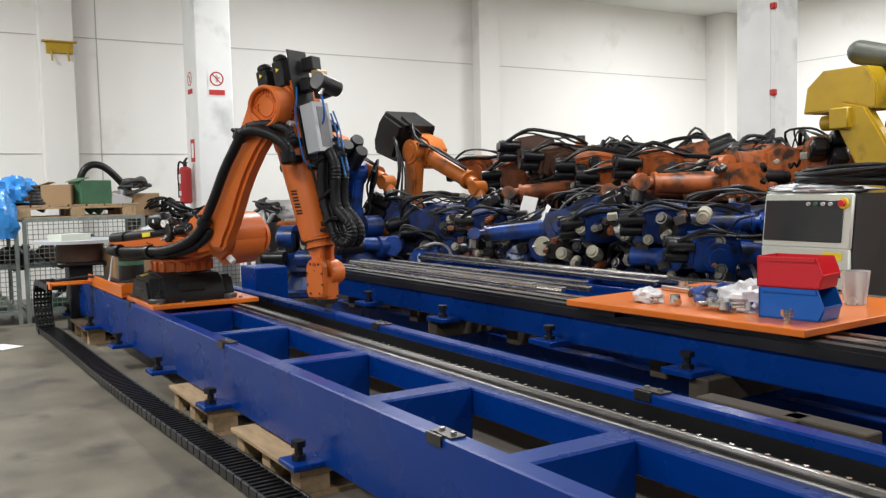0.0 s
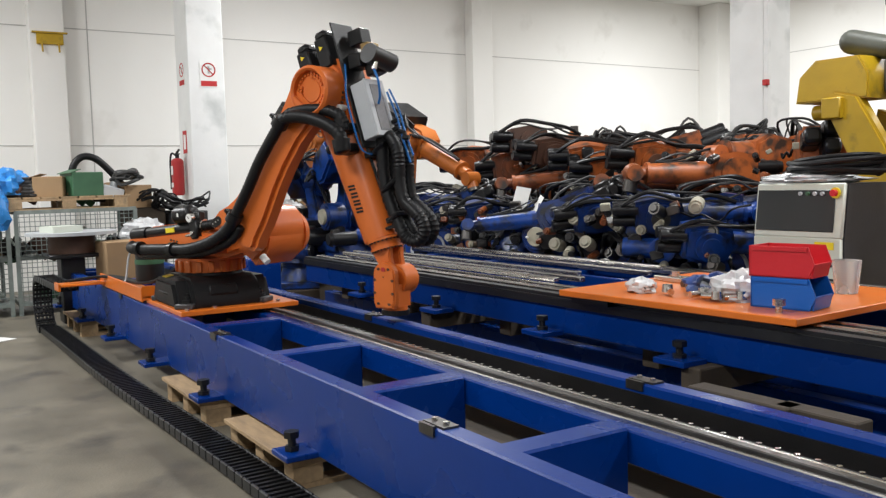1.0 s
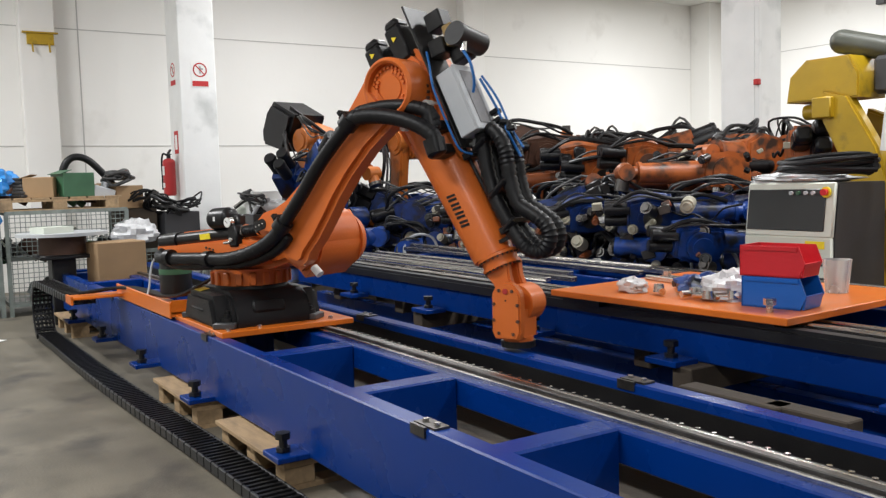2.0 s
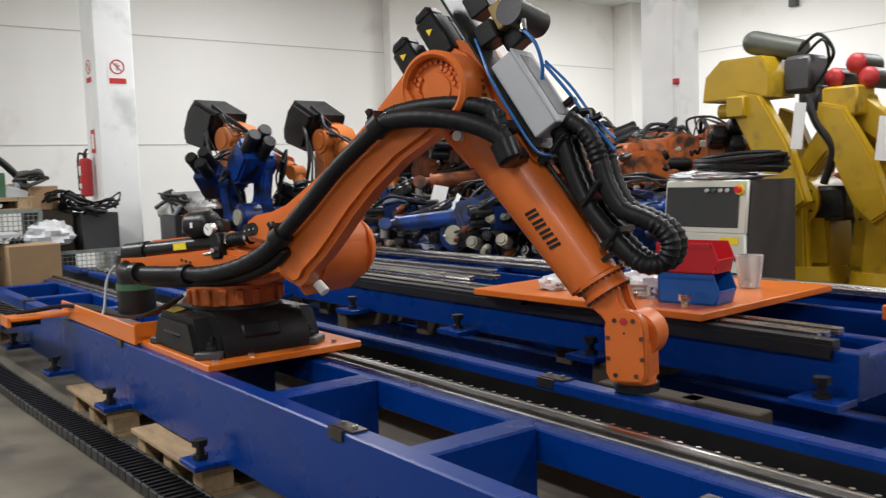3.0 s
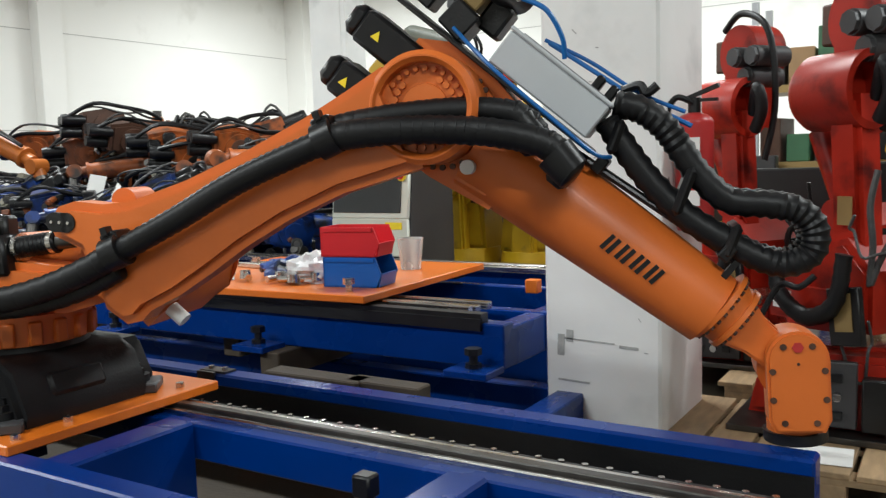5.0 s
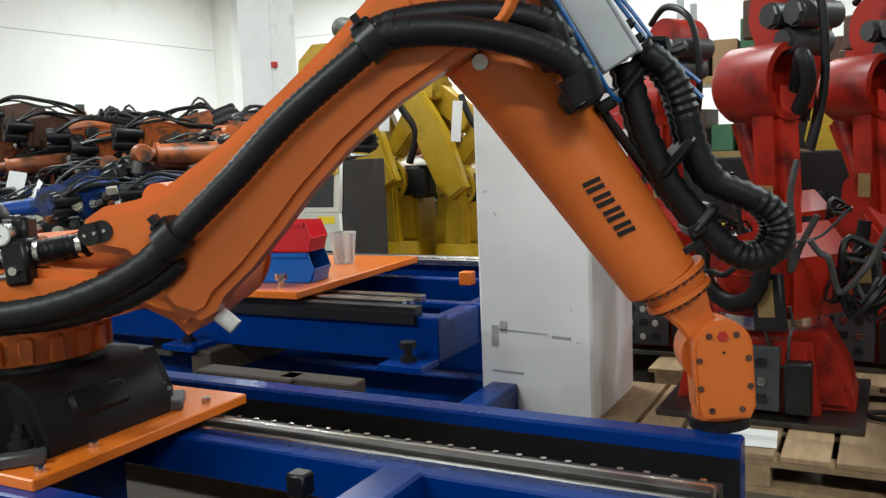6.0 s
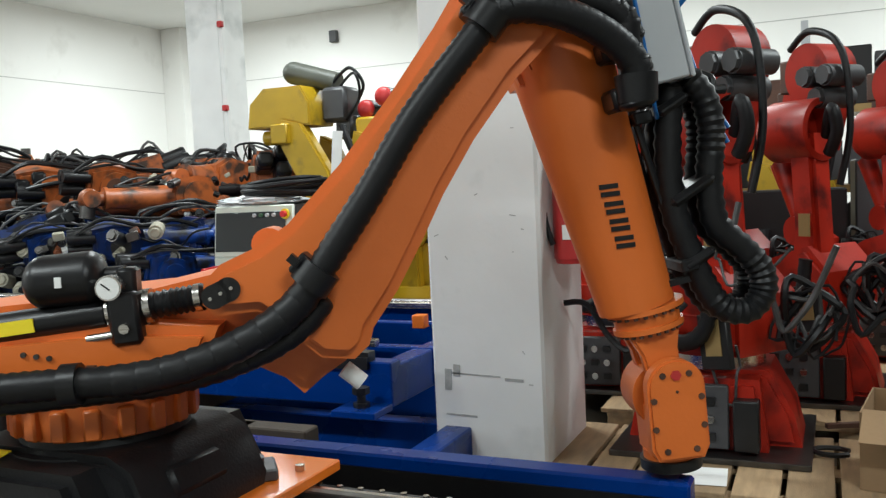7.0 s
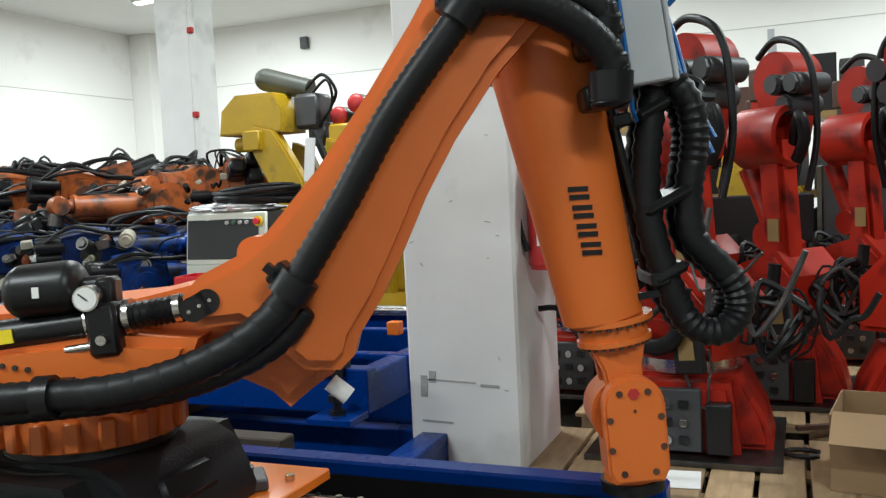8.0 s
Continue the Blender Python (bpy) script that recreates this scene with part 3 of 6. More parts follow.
# counterbalance with its gas bottle
b = bm_new(); cyl(b, (-0.52, -0.20, 0.487), (0.09, -0.20, 0.545), 0.040, seg=20); cyl(b, (-0.56, -0.2, 0.483), (-0.40, -0.2, 0.498), 0.05, seg=20); part("counterbalance", b, M_PLASTIC, column_part, "black counterbalance cylinder")
b = bm_new(); box(b, (-0.12, -0.2405, 0.526), (0.09, 0.006, 0.034), rot=(0, -5.6, 0)); part("sticker", b, M_YSTICK, column_part, smooth=0)
for x in (0.095, 0.185, 0.305):
    b = bm_new(); cyl(b, (x, -0.20, 0.546 + (x - 0.095) * 0.125), (x + 0.016, -0.20, 0.548 + (x - 0.095) * 0.125), 0.045 if x < 0.25 else 0.036, seg=20); part("clamp", b, M_STEEL, column_part, "bright clamp band")
b = bm_new(); tube(b, [(0.19, -0.2, 0.558), (0.25, -0.2, 0.566), (0.33, -0.2, 0.576)], 0.033, seg=16, per=4, rib=0.09, step=0.006); part("bellows", b, M_HOSE, column_part, "black ribbed bellows")
b = bm_new(); cyl(b, (0.31, -0.2, 0.573), (0.44, -0.2, 0.588), 0.026, seg=14); part("rod", b, M_DKSTEEL, column_part)
b = bm_new(); box(b, (0.145, -0.215, 0.535), (0.075, 0.10, 0.13), rot=(0, -5, 0), bevel=0.01); box(b, (0.145, -0.20, 0.61), (0.05, 0.06, 0.10), bevel=0.01); part("valve_block", b, M_PLASTIC, column_part, "black valve block")
b = bm_new(); cyl(b, (-0.055, -0.2, 0.632), (0.055, -0.2, 0.638), 0.067, seg=28); ball(b, (-0.055, -0.2, 0.632), 0.067, (0.75, 1, 1), u=24, v=14); ball(b, (0.055, -0.2, 0.638), 0.067, (0.6, 1, 1), u=24, v=14); cyl(b, (0.08, -0.2, 0.638), (0.14, -0.2, 0.64), 0.025, seg=12); part("gas_bottle", b, M_PLASTIC, column_part, "black gas bottle of the counterbalance")
b = bm_new(); box(b, (0.0, -0.268, 0.635), (0.016, 0.004, 0.026)); part("label", b, M_PAPER, column_part, smooth=0)
b = bm_new(); cyl(b, (0.116, -0.235, 0.615), (0.116, -0.27, 0.615), 0.031, seg=28); part("gauge", b, M_STEEL, column_part, "round pressure gauge")
b = bm_new(); cyl(b, (0.116, -0.269, 0.615), (0.116, -0.2725, 0.615), 0.027, seg=28); part("dial", b, M_DIAL, column_part, smooth=0)
b = bm_new(); box(b, (0.111, -0.2735, 0.619), (0.026, 0.002, 0.003), rot=(0, 40, 0)); part("needle", b, M_BLACK, column_part, smooth=0)
b = bm_new(); cyl(b, (0.05, -0.24, 0.488), (0.13, -0.25, 0.498), 0.011, seg=10); part("fitting", b, M_STEEL, column_part)
b = bm_new(); cyl(b, (0.15, -0.285, 0.515), (0.15, -0.25, 0.515), 0.013, seg=8); part("fitting", b, M_STEEL, column_part)
b = bm_new(); tube(b, [(0.16, -0.36, 0.405), (0.0, -0.365, 0.405), (-0.16, -0.365, 0.40), (-0.32, -0.35, 0.395), (-0.46, -0.31, 0.40), (-0.54, -0.20, 0.42), (-0.50, -0.08, 0.45)], 0.037, seg=16, rib=0.045, step=0.010); part("hose", b, M_HOSE, column_part, "black corrugated hose")
b = bm_new(); tube(b, [(0.16, -0.31, 0.375), (0.0, -0.31, 0.365), (-0.2, -0.30, 0.355), (-0.40, -0.27, 0.36), (-0.50, -0.16, 0.38)], 0.032, seg=12, rib=0.03, step=0.011); part("hose", b, M_HOSE, column_part)
for x in (0.05, -0.30):
    b = bm_new(); cyl(b, (x - 0.02, -0.362, 0.403), (x + 0.02, -0.362, 0.404), 0.050, seg=18); box(b, (x, -0.29, 0.41), (0.04, 0.12, 0.03)); part("hose_clip", b, M_PLASTIC, column_part)

# link arm: near side is towards -y
b = bm_new()
outline = [(1.0, 0.145), (0.88, 0.118), (0.74, 0.092), (0.55, 0.068), (0.34, 0.052), (0.15, 0.054), (0.06, 0.075), (-0.03, 0.115), (-0.09, 0.118), (-0.135, 0.085), (-0.135, 0.04), (-0.10, 0.01), (-0.06, -0.03), (-0.05, -0.12), (-0.05, -0.22),
           (0.0, -0.285), (0.05, -0.29), (0.09, -0.27), (0.20, -0.255), (0.32, -0.225), (0.45, -0.188), (0.6, -0.158), (0.78, -0.140), (0.92, -0.146), (1.02, -0.150)]
prism(b, outline, -0.255, -0.12, 0.028)
cyl(b, (0.0, -0.14, -0.09), (0.0, 0.22, -0.09), 0.15, seg=32)
link_part = part("link_arm", b, M_ORANGE, robot, "orange cast link arm")
def rim(name, r0, r1, y0, y1, parent):
    """A round collar with a hollow middle, its face towards -y."""
    b, n = bm_new(), 48
    rows = []
    for r, y in ((r0, y1), (r0, y0 + 0.014), (r0 - 0.014, y0), (r1 + 0.012, y0), (r1, y0 + 0.012), (r1 - 0.004, y1)):
        rows.append([b.verts.new((D_LINK + r * math.cos(2 * math.pi * k / n), y, r * math.sin(2 * math.pi * k / n))) for k in range(n)])
    for p, q in zip(rows, rows[1:]):
        for k in range(n):
            b.faces.new((p[k], p[(k + 1) % n], q[(k + 1) % n], q[k]))
    return part(name, b, M_ORANGE, parent, "orange rim round the elbow gear")
rim("elbow_rim", 0.152, 0.122, -0.262, -0.10, link_part)
b = bm_new(); cyl(b, (D_LINK, -0.10, 0), (D_LINK, -0.215, 0), 0.124, seg=48); cyl(b, (D_LINK, -0.21, 0), (D_LINK, -0.222, 0), 0.068, 0.064, seg=40); part("elbow_disc", b, M_ORANGE, link_part, "orange gear cover disc")
for r, n, sz, st, sp in ((0.106, 26, 0.0075, 0, 360), (0.085, 5, 0.0095, -20, 75), (0.085, 5, 0.0095, 115, 75), (0.085, 6, 0.008, 210, 100)):
    for k in range(n):
        a = radians(st + sp * k / n)
        b = bm_new(); cyl(b, (D_LINK + r * math.cos(a), -0.213, r * math.sin(a)), (D_LINK + r * math.cos(a), -0.228, r * math.sin(a)), sz, seg=8); part("bolt", b, M_ORANGE, link_part)
b = bm_new(); cyl(b, (-0.095, -0.25, 0.074), (-0.095, -0.260, 0.074), 0.030, seg=24); cyl(b, (-0.06, -0.25, 0.060), (-0.06, -0.2595, 0.060), 0.030, seg=24); box(b, (-0.0775, -0.255, 0.067), (0.038, 0.009, 0.058), rot=(0, 22, 0)); part("pin_window", b, M_BLACK, link_part, "black oval pin window")
for k in (-0.026, 0.0, 0.026):
    b = bm_new(); cyl(b, (-0.078 + k, -0.258, 0.067 - k * 0.4), (-0.078 + k, -0.264, 0.067 - k * 0.4), 0.005, seg=8); part("bolt", b, M_STEEL, link_part)
b = bm_new(); tube(b, [(0.04, -0.312, -0.090), (0.18, -0.312, -0.072), (0.336, -0.312, -0.05), (0.55, -0.312, -0.014), (0.83, -0.312, 0.002)], 0.035, seg=16, rib=0.045, step=0.010)
part("hose", b, M_HOSE, link_part, "black corrugated hose")
for x, z in ((0.105, -0.082), (0.82, 0.002)):
    b = bm_new(); cyl(b, (x - 0.028, -0.312, z), (x + 0.028, -0.312, z + 0.005), 0.050, seg=18); box(b, (x, -0.28, z + 0.04), (0.055, 0.10, 0.045), bevel=0.006); box(b, (x, -0.325, z + 0.066), (0.02, 0.03, 0.025)); part("hose_clip", b, M_PLASTIC, link_part)

# forearm: origin at the elbow axis
b = bm_new()
cyl(b, (0, -0.12, 0), (0, 0.20, 0), 0.150, seg=40)
prism(b, [(-0.18, 0.125), (-0.18, -0.13), (-0.05, -0.17), (0.10, -0.165), (0.30, -0.13), (0.34, 0.12), (0.2, 0.15), (0.05, 0.175), (-0.10, 0.17)], -0.10, 0.18, 0.035)
cyl(b, (0.16, 0.0, -0.004), (0.985, 0.0, 0.044), 0.144, 0.106, seg=48)
forearm_part = part("forearm", b, M_ORANGE, robot, "orange tapered forearm")
b = bm_new(); cyl(b, (0.985, 0, D_OFF), (1.0, 0, D_OFF), 0.110, seg=36); cyl(b, (1.0, 0, D_OFF), (1.04, 0, D_OFF), 0.094, 0.09, seg=36); cyl(b, (1.04, 0, D_OFF), (1.055, 0, D_OFF), 0.098, seg=36); part("wrist_ring", b, M_ORANGE, forearm_part)
for k in range(24):
    a = 2 * math.pi * k / 24
    for x, r in ((1.0, 0.101), (1.055, 0.089)):
        p = Vector((x, r * math.cos(a), D_OFF + r * math.sin(a)))
        b = bm_new(); cyl(b, p, p + Vector((0.009, 0, 0)), 0.0065, seg=6); part("bolt", b, M_RUST, forearm_part)
for y0, y1 in ((-0.062, -0.022), (0.035, 0.085)):
    b = bm_new(); prism(b, [(1.05, D_OFF + 0.072), (1.12, D_OFF + 0.05), (1.29, D_OFF + 0.042), (1.32, D_OFF), (1.29, D_OFF - 0.042), (1.12, D_OFF - 0.052), (1.05, D_OFF - 0.075)], y0, y1, 0.008); part("fork", b, M_ORANGE, forearm_part)
b = bm_new(); cyl(b, (D_ARM, -0.02, D_OFF), (D_ARM, 0.11, D_OFF), 0.098, seg=36); cyl(b, (D_ARM, 0.10, D_OFF), (D_ARM, 0.125, D_OFF), 0.075, seg=30); part("gear_drum", b, M_ORANGE, forearm_part, "orange round wrist gear")
# maker's mark as plain dark bars
for k in range(4):
    x = 0.625 + k * 0.049
    y = -0.1185 + (x - 0.62) * 0.046
    for dx, sx, sz, ry in ((0, 0.013, 0.05, 8), (0.021, 0.013, 0.05, 8)):
        b = bm_new(); box(b, (x + dx, y, 0.020 + k * 0.003), (sx, 0.012, sz), rot=(0, ry, 3)); part("marking_bar", b, M_BLACK, forearm_part, "dark plain marking bar", smooth=0)
for x, y, z, L in ((-0.27, -0.05, 0.06, 0.20), (-0.27, -0.05, -0.10, 0.15), (-0.27, 0.12, 0.04, 0.20)):
    b = bm_new(); box(b, (x + 0.03, y, z), (L, 0.125, 0.105), bevel=0.012); box(b, (x - L * 0.5 + 0.015, y, z), (0.06, 0.112, 0.095), bevel=0.02); part("motor", b, M_PLASTIC, forearm_part, "black wrist motor with a yellow triangle")
    b = bm_new(); prism(b, [(x - 0.016, z - 0.013), (x + 0.014, z - 0.013), (x - 0.001, z + 0.015)], y - 0.0655, y - 0.062); part("sticker", b, M_YSTICK, forearm_part, smooth=0)
for x, y, z in ((0.142, -0.13, 0.105), (0.186, -0.145, -0.06)):
    b = bm_new(); cyl(b, (x, y + 0.06, z), (x, y - 0.02, z), 0.021, seg=14); part("cap", b, M_PAPER, forearm_part, "white plastic plug")
for k in range(14):
    a = radians(-75 + 12 * k)
    p = Vector((0.035 + 0.142 * math.cos(a), -0.118, 0.142 * math.sin(a)))
    b = bm_new(); cyl(b, p, p + Vector((0, -0.012, 0)), 0.0085, seg=8); part("bolt", b, M_RUST, forearm_part)
# tool changer electrics on the forearm
b = bm_new(); box(b, (0.215, -0.03, 0.25), (0.355, 0.17, 0.105), bevel=0.005); enclosure = part("enclosure", b, M_GREY, forearm_part, "light grey sheet metal enclosure", smooth=0)
b = bm_new(); box(b, (0.215, -0.03, 0.309), (0.365, 0.18, 0.012), bevel=0.004); part("lid", b, M_GREY, forearm_part, smooth=0)
b = bm_new(); box(b, (0.215, -0.03, 0.3165), (0.295, 0.10, 0.004)); part("lid_panel", b, M_MESHG, forearm_part, "dark recessed lid panel", smooth=0)
b = bm_new(); box(b, (0.02, -0.02, 0.178), (0.82, 0.20, 0.012), bevel=0.003); part("bracket", b, M_BLACK, forearm_part, "long black mounting plate", smooth=0)
b = bm_new(); box(b, (-0.12, 0.0, 0.235), (0.09, 0.12, 0.09), rot=(0, 8, 0), bevel=0.006); part("valve_base", b, M_BLACK, forearm_part, smooth=0)
b = bm_new(); box(b, (-0.15, 0.02, 0.315), (0.11, 0.11, 0.06), rot=(0, 6, 0), bevel=0.005); part("bracket_block", b, M_BRASS, forearm_part, "tan metal block", smooth=0)
b = bm_new(); box(b, (-0.05, 0.05, 0.30), (0.08, 0.1, 0.10), bevel=0.01); part("valve_block", b, M_BLACK, forearm_part)
b = bm_new(); cyl(b, (-0.10, -0.09, 0.385), (-0.05, 0.09, 0.395), 0.058, seg=24); cyl(b, (-0.103, -0.105, 0.385), (-0.098, -0.085, 0.385), 0.062, seg=24); part("drive", b, M_BLACK, forearm_part, "black round drive")
b = bm_new(); box(b, (-0.27, 0.03, 0.255), (0.10, 0.10, 0.10), rot=(0, 4, 0), bevel=0.006); part("bracket_block", b, M_BLACK, forearm_part, smooth=0)
b = bm_new(); cyl(b, (-0.04, -0.08, 0.40), (0.0, -0.09, 0.385), 0.016, seg=12); part("fitting", b, M_STEEL, forearm_part)
for pts, r in (([(0.0, -0.09, 0.385), (0.08, -0.10, 0.40), (0.16, -0.08, 0.37), (0.20, -0.06, 0.33)], 0.0075), ([(-0.10, -0.12, 0.21), (-0.02, -0.13, 0.20), (0.1, -0.16, 0.19), (0.3, -0.16, 0.185), (0.44, -0.14, 0.182), (0.48, -0.08, 0.20)], 0.006),
               ([(0.12, 0.04, 0.34), (0.28, 0.05, 0.355), (0.44, 0.03, 0.37), (0.60, 0.0, 0.40)], 0.007), ([(0.10, 0.07, 0.34), (0.25, 0.07, 0.37), (0.42, 0.05, 0.385), (0.56, 0.02, 0.42)], 0.006)):
    b = bm_new(); tube(b, pts, r, seg=7); part("air_line", b, M_CABLE, forearm_part, "blue air line")
for x, y, z in ((0.36, 0.05, 0.335), (0.41, 0.05, 0.345), (0.31, 0.06, 0.335)):
    b = bm_new(); box(b, (x, y, z), (0.028, 0.05, 0.05), bevel=0.006); part("valve", b, M_PLASTIC, forearm_part)
b = bm_new(); tube(b, [(0.38, 0.03, 0.36), (0.41, 0.02, 0.40), (0.44, 0.01, 0.395), (0.45, 0.01, 0.43)], 0.014, seg=8); part("elbow_fitting", b, M_PLASTIC, forearm_part)
# hose rack along the forearm
for y in (-0.04, 0.05):
    b = bm_new(); cyl(b, (0.38, y, 0.145), (0.95, y, 0.19), 0.010, seg=8); part("rack_rod", b, M_PLASTIC, forearm_part)
for x, z in ((0.47, 0.165), (0.90, 0.195)):
    b = bm_new(); box(b, (x, 0.0, z), (0.035, 0.16, 0.05), bevel=0.005); part("rack_bracket", b, M_PLASTIC, forearm_part, smooth=0)
b = bm_new(); box(b, (0.94, -0.045, 0.165), (0.018, 0.02, 0.07)); part("rack_peg", b, M_PLASTIC, forearm_part, smooth=0)
for y, r in ((-0.035, 0.037), (0.055, 0.037)):
    b = bm_new(); tube(b, [(0.39, y, 0.32), (0.46, y, 0.350), (0.54, y, 0.352), (0.61, y, 0.335), (0.70, y, 0.31), (0.81, y, 0.305), (0.90, y, 0.36), (0.97, y, 0.395), (1.035, y, 0.388), (1.075, y, 0.335), (1.05, y, 0.27), (0.98, y, 0.235), (0.88, y, 0.215), (0.75, y, 0.20), (0.62, y, 0.212), (0.50, y, 0.24), (0.40, y, 0.27)], r, seg=16, rib=0.07, step=0.017)
    part("hose", b, M_HOSE, forearm_part, "black segmented hose in a loop")
for x, z, h in ((0.455, 0.25, 0.1), (0.70, 0.25, 0.14), (0.89, 0.225, 0.1)):
    b = bm_new(); box(b, (x, 0.01, z), (0.03, 0.19, h), rot=(0, -20, 0), bevel=0.012); part("hose_clip", b, M_PLASTIC, forearm_part, smooth=0)
for x, y, z, r in ((0.40, -0.235, 0.125, 0.054), (0.27, -0.20, 0.135, 0.043)):
    b = bm_new(); cyl(b, (x - 0.04, y, z), (x + 0.03, y, z - 0.012), r, r * 0.92, seg=20); ball(b, (x + 0.03, y, z - 0.012), r * 0.92, (0.4, 1, 1)); box(b, (x + 0.01, y + 0.07, z - 0.03), (0.06, 0.14, 0.08), bevel=0.01); part("hose_socket", b, M_PLASTIC, forearm_part)

# wrist: x points along the tool
b = bm_new()
prof = []
for k in range(15):
    a = radians(90 + 180 * k / 14)
    prof.append((-0.04 + 0.079 * math.cos(a), 0.079 * math.sin(a)))
prof += [(0.13, -0.079), (0.165, -0.062), (0.165, 0.062), (0.13, 0.079)]
prism(b, prof, -0.115, -0.062, 0.008)
prism(b, [(0.02, -0.072), (0.16, -0.07), (0.168, 0.0), (0.16, 0.07), (0.02, 0.072)], -0.08, 0.07, 0.012)
wrist_part = part("wrist", b, M_ORANGE, robot, "orange wrist with bolted cover")
for x, z in ((-0.078, -0.036), (-0.078, 0.036), (-0.01, -0.065), (-0.01, 0.065), (0.07, -0.066), (0.07, 0.066), (0.135, -0.04), (0.135, 0.04), (-0.03, 0.0)):
    b = bm_new(); cyl(b, (x, -0.112, z), (x, -0.119, z), 0.009 if z else 0.004, seg=8); part("bolt", b, M_RUST, wrist_part)
b = bm_new(); cyl(b, (-0.076, -0.112, 0), (-0.076, -0.120, 0), 0.015, seg=6); part("plug", b, M_DKRED, wrist_part)
b = bm_new(); cyl(b, (0.158, 0.0, 0), (0.185, 0.0, 0), 0.075, seg=28); part("flange_neck", b, M_ORANGE, wrist_part)
b = bm_new(); cyl(b, (0.183, 0.0, 0), (0.214, 0.0, 0), 0.085, seg=36); part("flange", b, M_BLACK, wrist_part, "dark round tool flange")

def sized(p, f):
    return Vector((p[0] * f[0], p[1] * f[1], p[2] * f[2]))

for limb, f in ((base, S_COL), (column_part, S_COL), (link_part, S_LINK), (forearm_part, S_ARM), (wrist_part, S_WRIST)):
    for o in (limb, *limb.children):
        o.data.transform(Matrix.Diagonal((*f, 1)))

# bending hoses in rigid ribbed pieces
def hose_piece(r, L):
    b = bm_new(); tube(b, [(-L / 2, 0, 0), (0, 0, 0), (L / 2, 0, 0)], r, seg=14, per=2, rib=0.045, step=0.010); ball(b, (-L / 2, 0, 0), r * 0.985, (0.5, 1, 1), u=12, v=8); ball(b, (L / 2, 0, 0), r * 0.985, (0.5, 1, 1), u=12, v=8)
    return mesh_of("hose_piece", b, M_HOSE)
hoses = []
for r, p_link, p_arm, bow in ((0.036, (0.825, -0.312, 0.002), (0.385, -0.235, 0.128), 0.34), (0.032, (0.84, -0.262, 0.03), (0.255, -0.20, 0.138), 0.28)):
    me = hose_piece(r, 0.085)
    hoses.append(("elbow", [new("hose_piece", me) for _ in range(14)], sized(p_link, S_LINK), sized(p_arm, S_ARM), bow))
for r, p_link, p_col in ((0.037, (0.09, -0.312, -0.084), (0.15, -0.36, 0.405)), (0.029, (0.06, -0.275, -0.13), (0.15, -0.31, 0.375))):
    me = hose_piece(r, 0.06)
    hoses.append(("base", [new("hose_piece", me) for _ in range(9)], sized(p_link, S_LINK), sized(p_col, S_COL), 0.42))
for _, pieces, *_rest in hoses:
    for o in pieces:
        o.parent = robot

def hose_rows():
    """Poses of each bending hose piece at each key."""
    table = {}
    for t in TICKS:
        x, col, link, arm, wrist = limbs(t)
        for h, (where, pieces, p, q, bow) in enumerate(hoses):
            if where == "elbow":
                a, ta = link @ p, (link.to_3x3() @ Vector((1, 0, -0.10))) * bow
                c, tc = arm @ q, (arm.to_3x3() @ Vector((1, 0.0, -0.25))) * bow
            else:
                a, ta = col @ q, (col.to_3x3() @ Vector((1, 0, 0.02))) * bow
                c, tc = link @ p, (link.to_3x3() @ Vector((1, 0, 0.2))) * bow
            for i, o in enumerate(pieces):
                u = (i + 0.5) / len(pieces)
                pt = a * (2 * u**3 - 3 * u * u + 1) + ta * (u**3 - 2 * u * u + u) + c * (3 * u * u - 2 * u**3) + tc * (u**3 - u * u)
                d = a * (6 * u * u - 6 * u) + ta * (3 * u * u - 4 * u + 1) + c * (6 * u - 6 * u * u) + tc * (3 * u * u - 2 * u)
                side = col.to_3x3() @ Vector((0, 1, 0))
                d.normalize()
                up = d.cross(side).normalized()
                m = Matrix((d, up.cross(d), up)).transposed().to_4x4()
                m.translation = pt
                table.setdefault((h, i), []).append((t, m))
    return table

# carriage plate under the robot
carriage = thing("carriage", "orange steel carriage plate on the track", "carriage")
b = bm_new(); box(b, (-0.02, 1.795 - RY, -0.016), (0.875, 0.78, 0.032), bevel=0.004); part("plate", b, M_PLATE, carriage, smooth=0)
b = bm_new(); box(b, (-0.03, 1.52 - RY, -0.055), (0.8, 0.07, 0.04)); box(b, (-0.03, 2.05 - RY, -0.05), (0.8, 0.09, 0.034)); part("slider", b, M_BLACK, carriage, smooth=0)
for x, y in ((0.36, -0.10), (0.36, 0.33), (-0.38, -0.28), (0.38, -0.28)):
    b = bm_new(); cyl(b, (x, y, -0.004), (x, y, 0.016), 0.014, seg=8); part("bolt", b, M_STEEL, carriage)
b = bm_new(); box(b, (-1.12, -0.27, 0.012), (1.40, 0.18, 0.02), bevel=0.004); box(b, (-1.12, -0.362, 0.03), (1.40, 0.016, 0.10), bevel=0.004); box(b, (-1.73, -0.54, 0.012), (0.20, 0.36, 0.02), bevel=0.004); box(b, (-1.73, -0.714, 0.0), (0.20, 0.016, 0.06)); box(b, (-0.43, -0.27, 0.04), (0.02, 0.18, 0.10)); part("chain_arm", b, M_PLATE, carriage, "orange sheet metal arm for the cable chain", smooth=0)
b = bm_new()
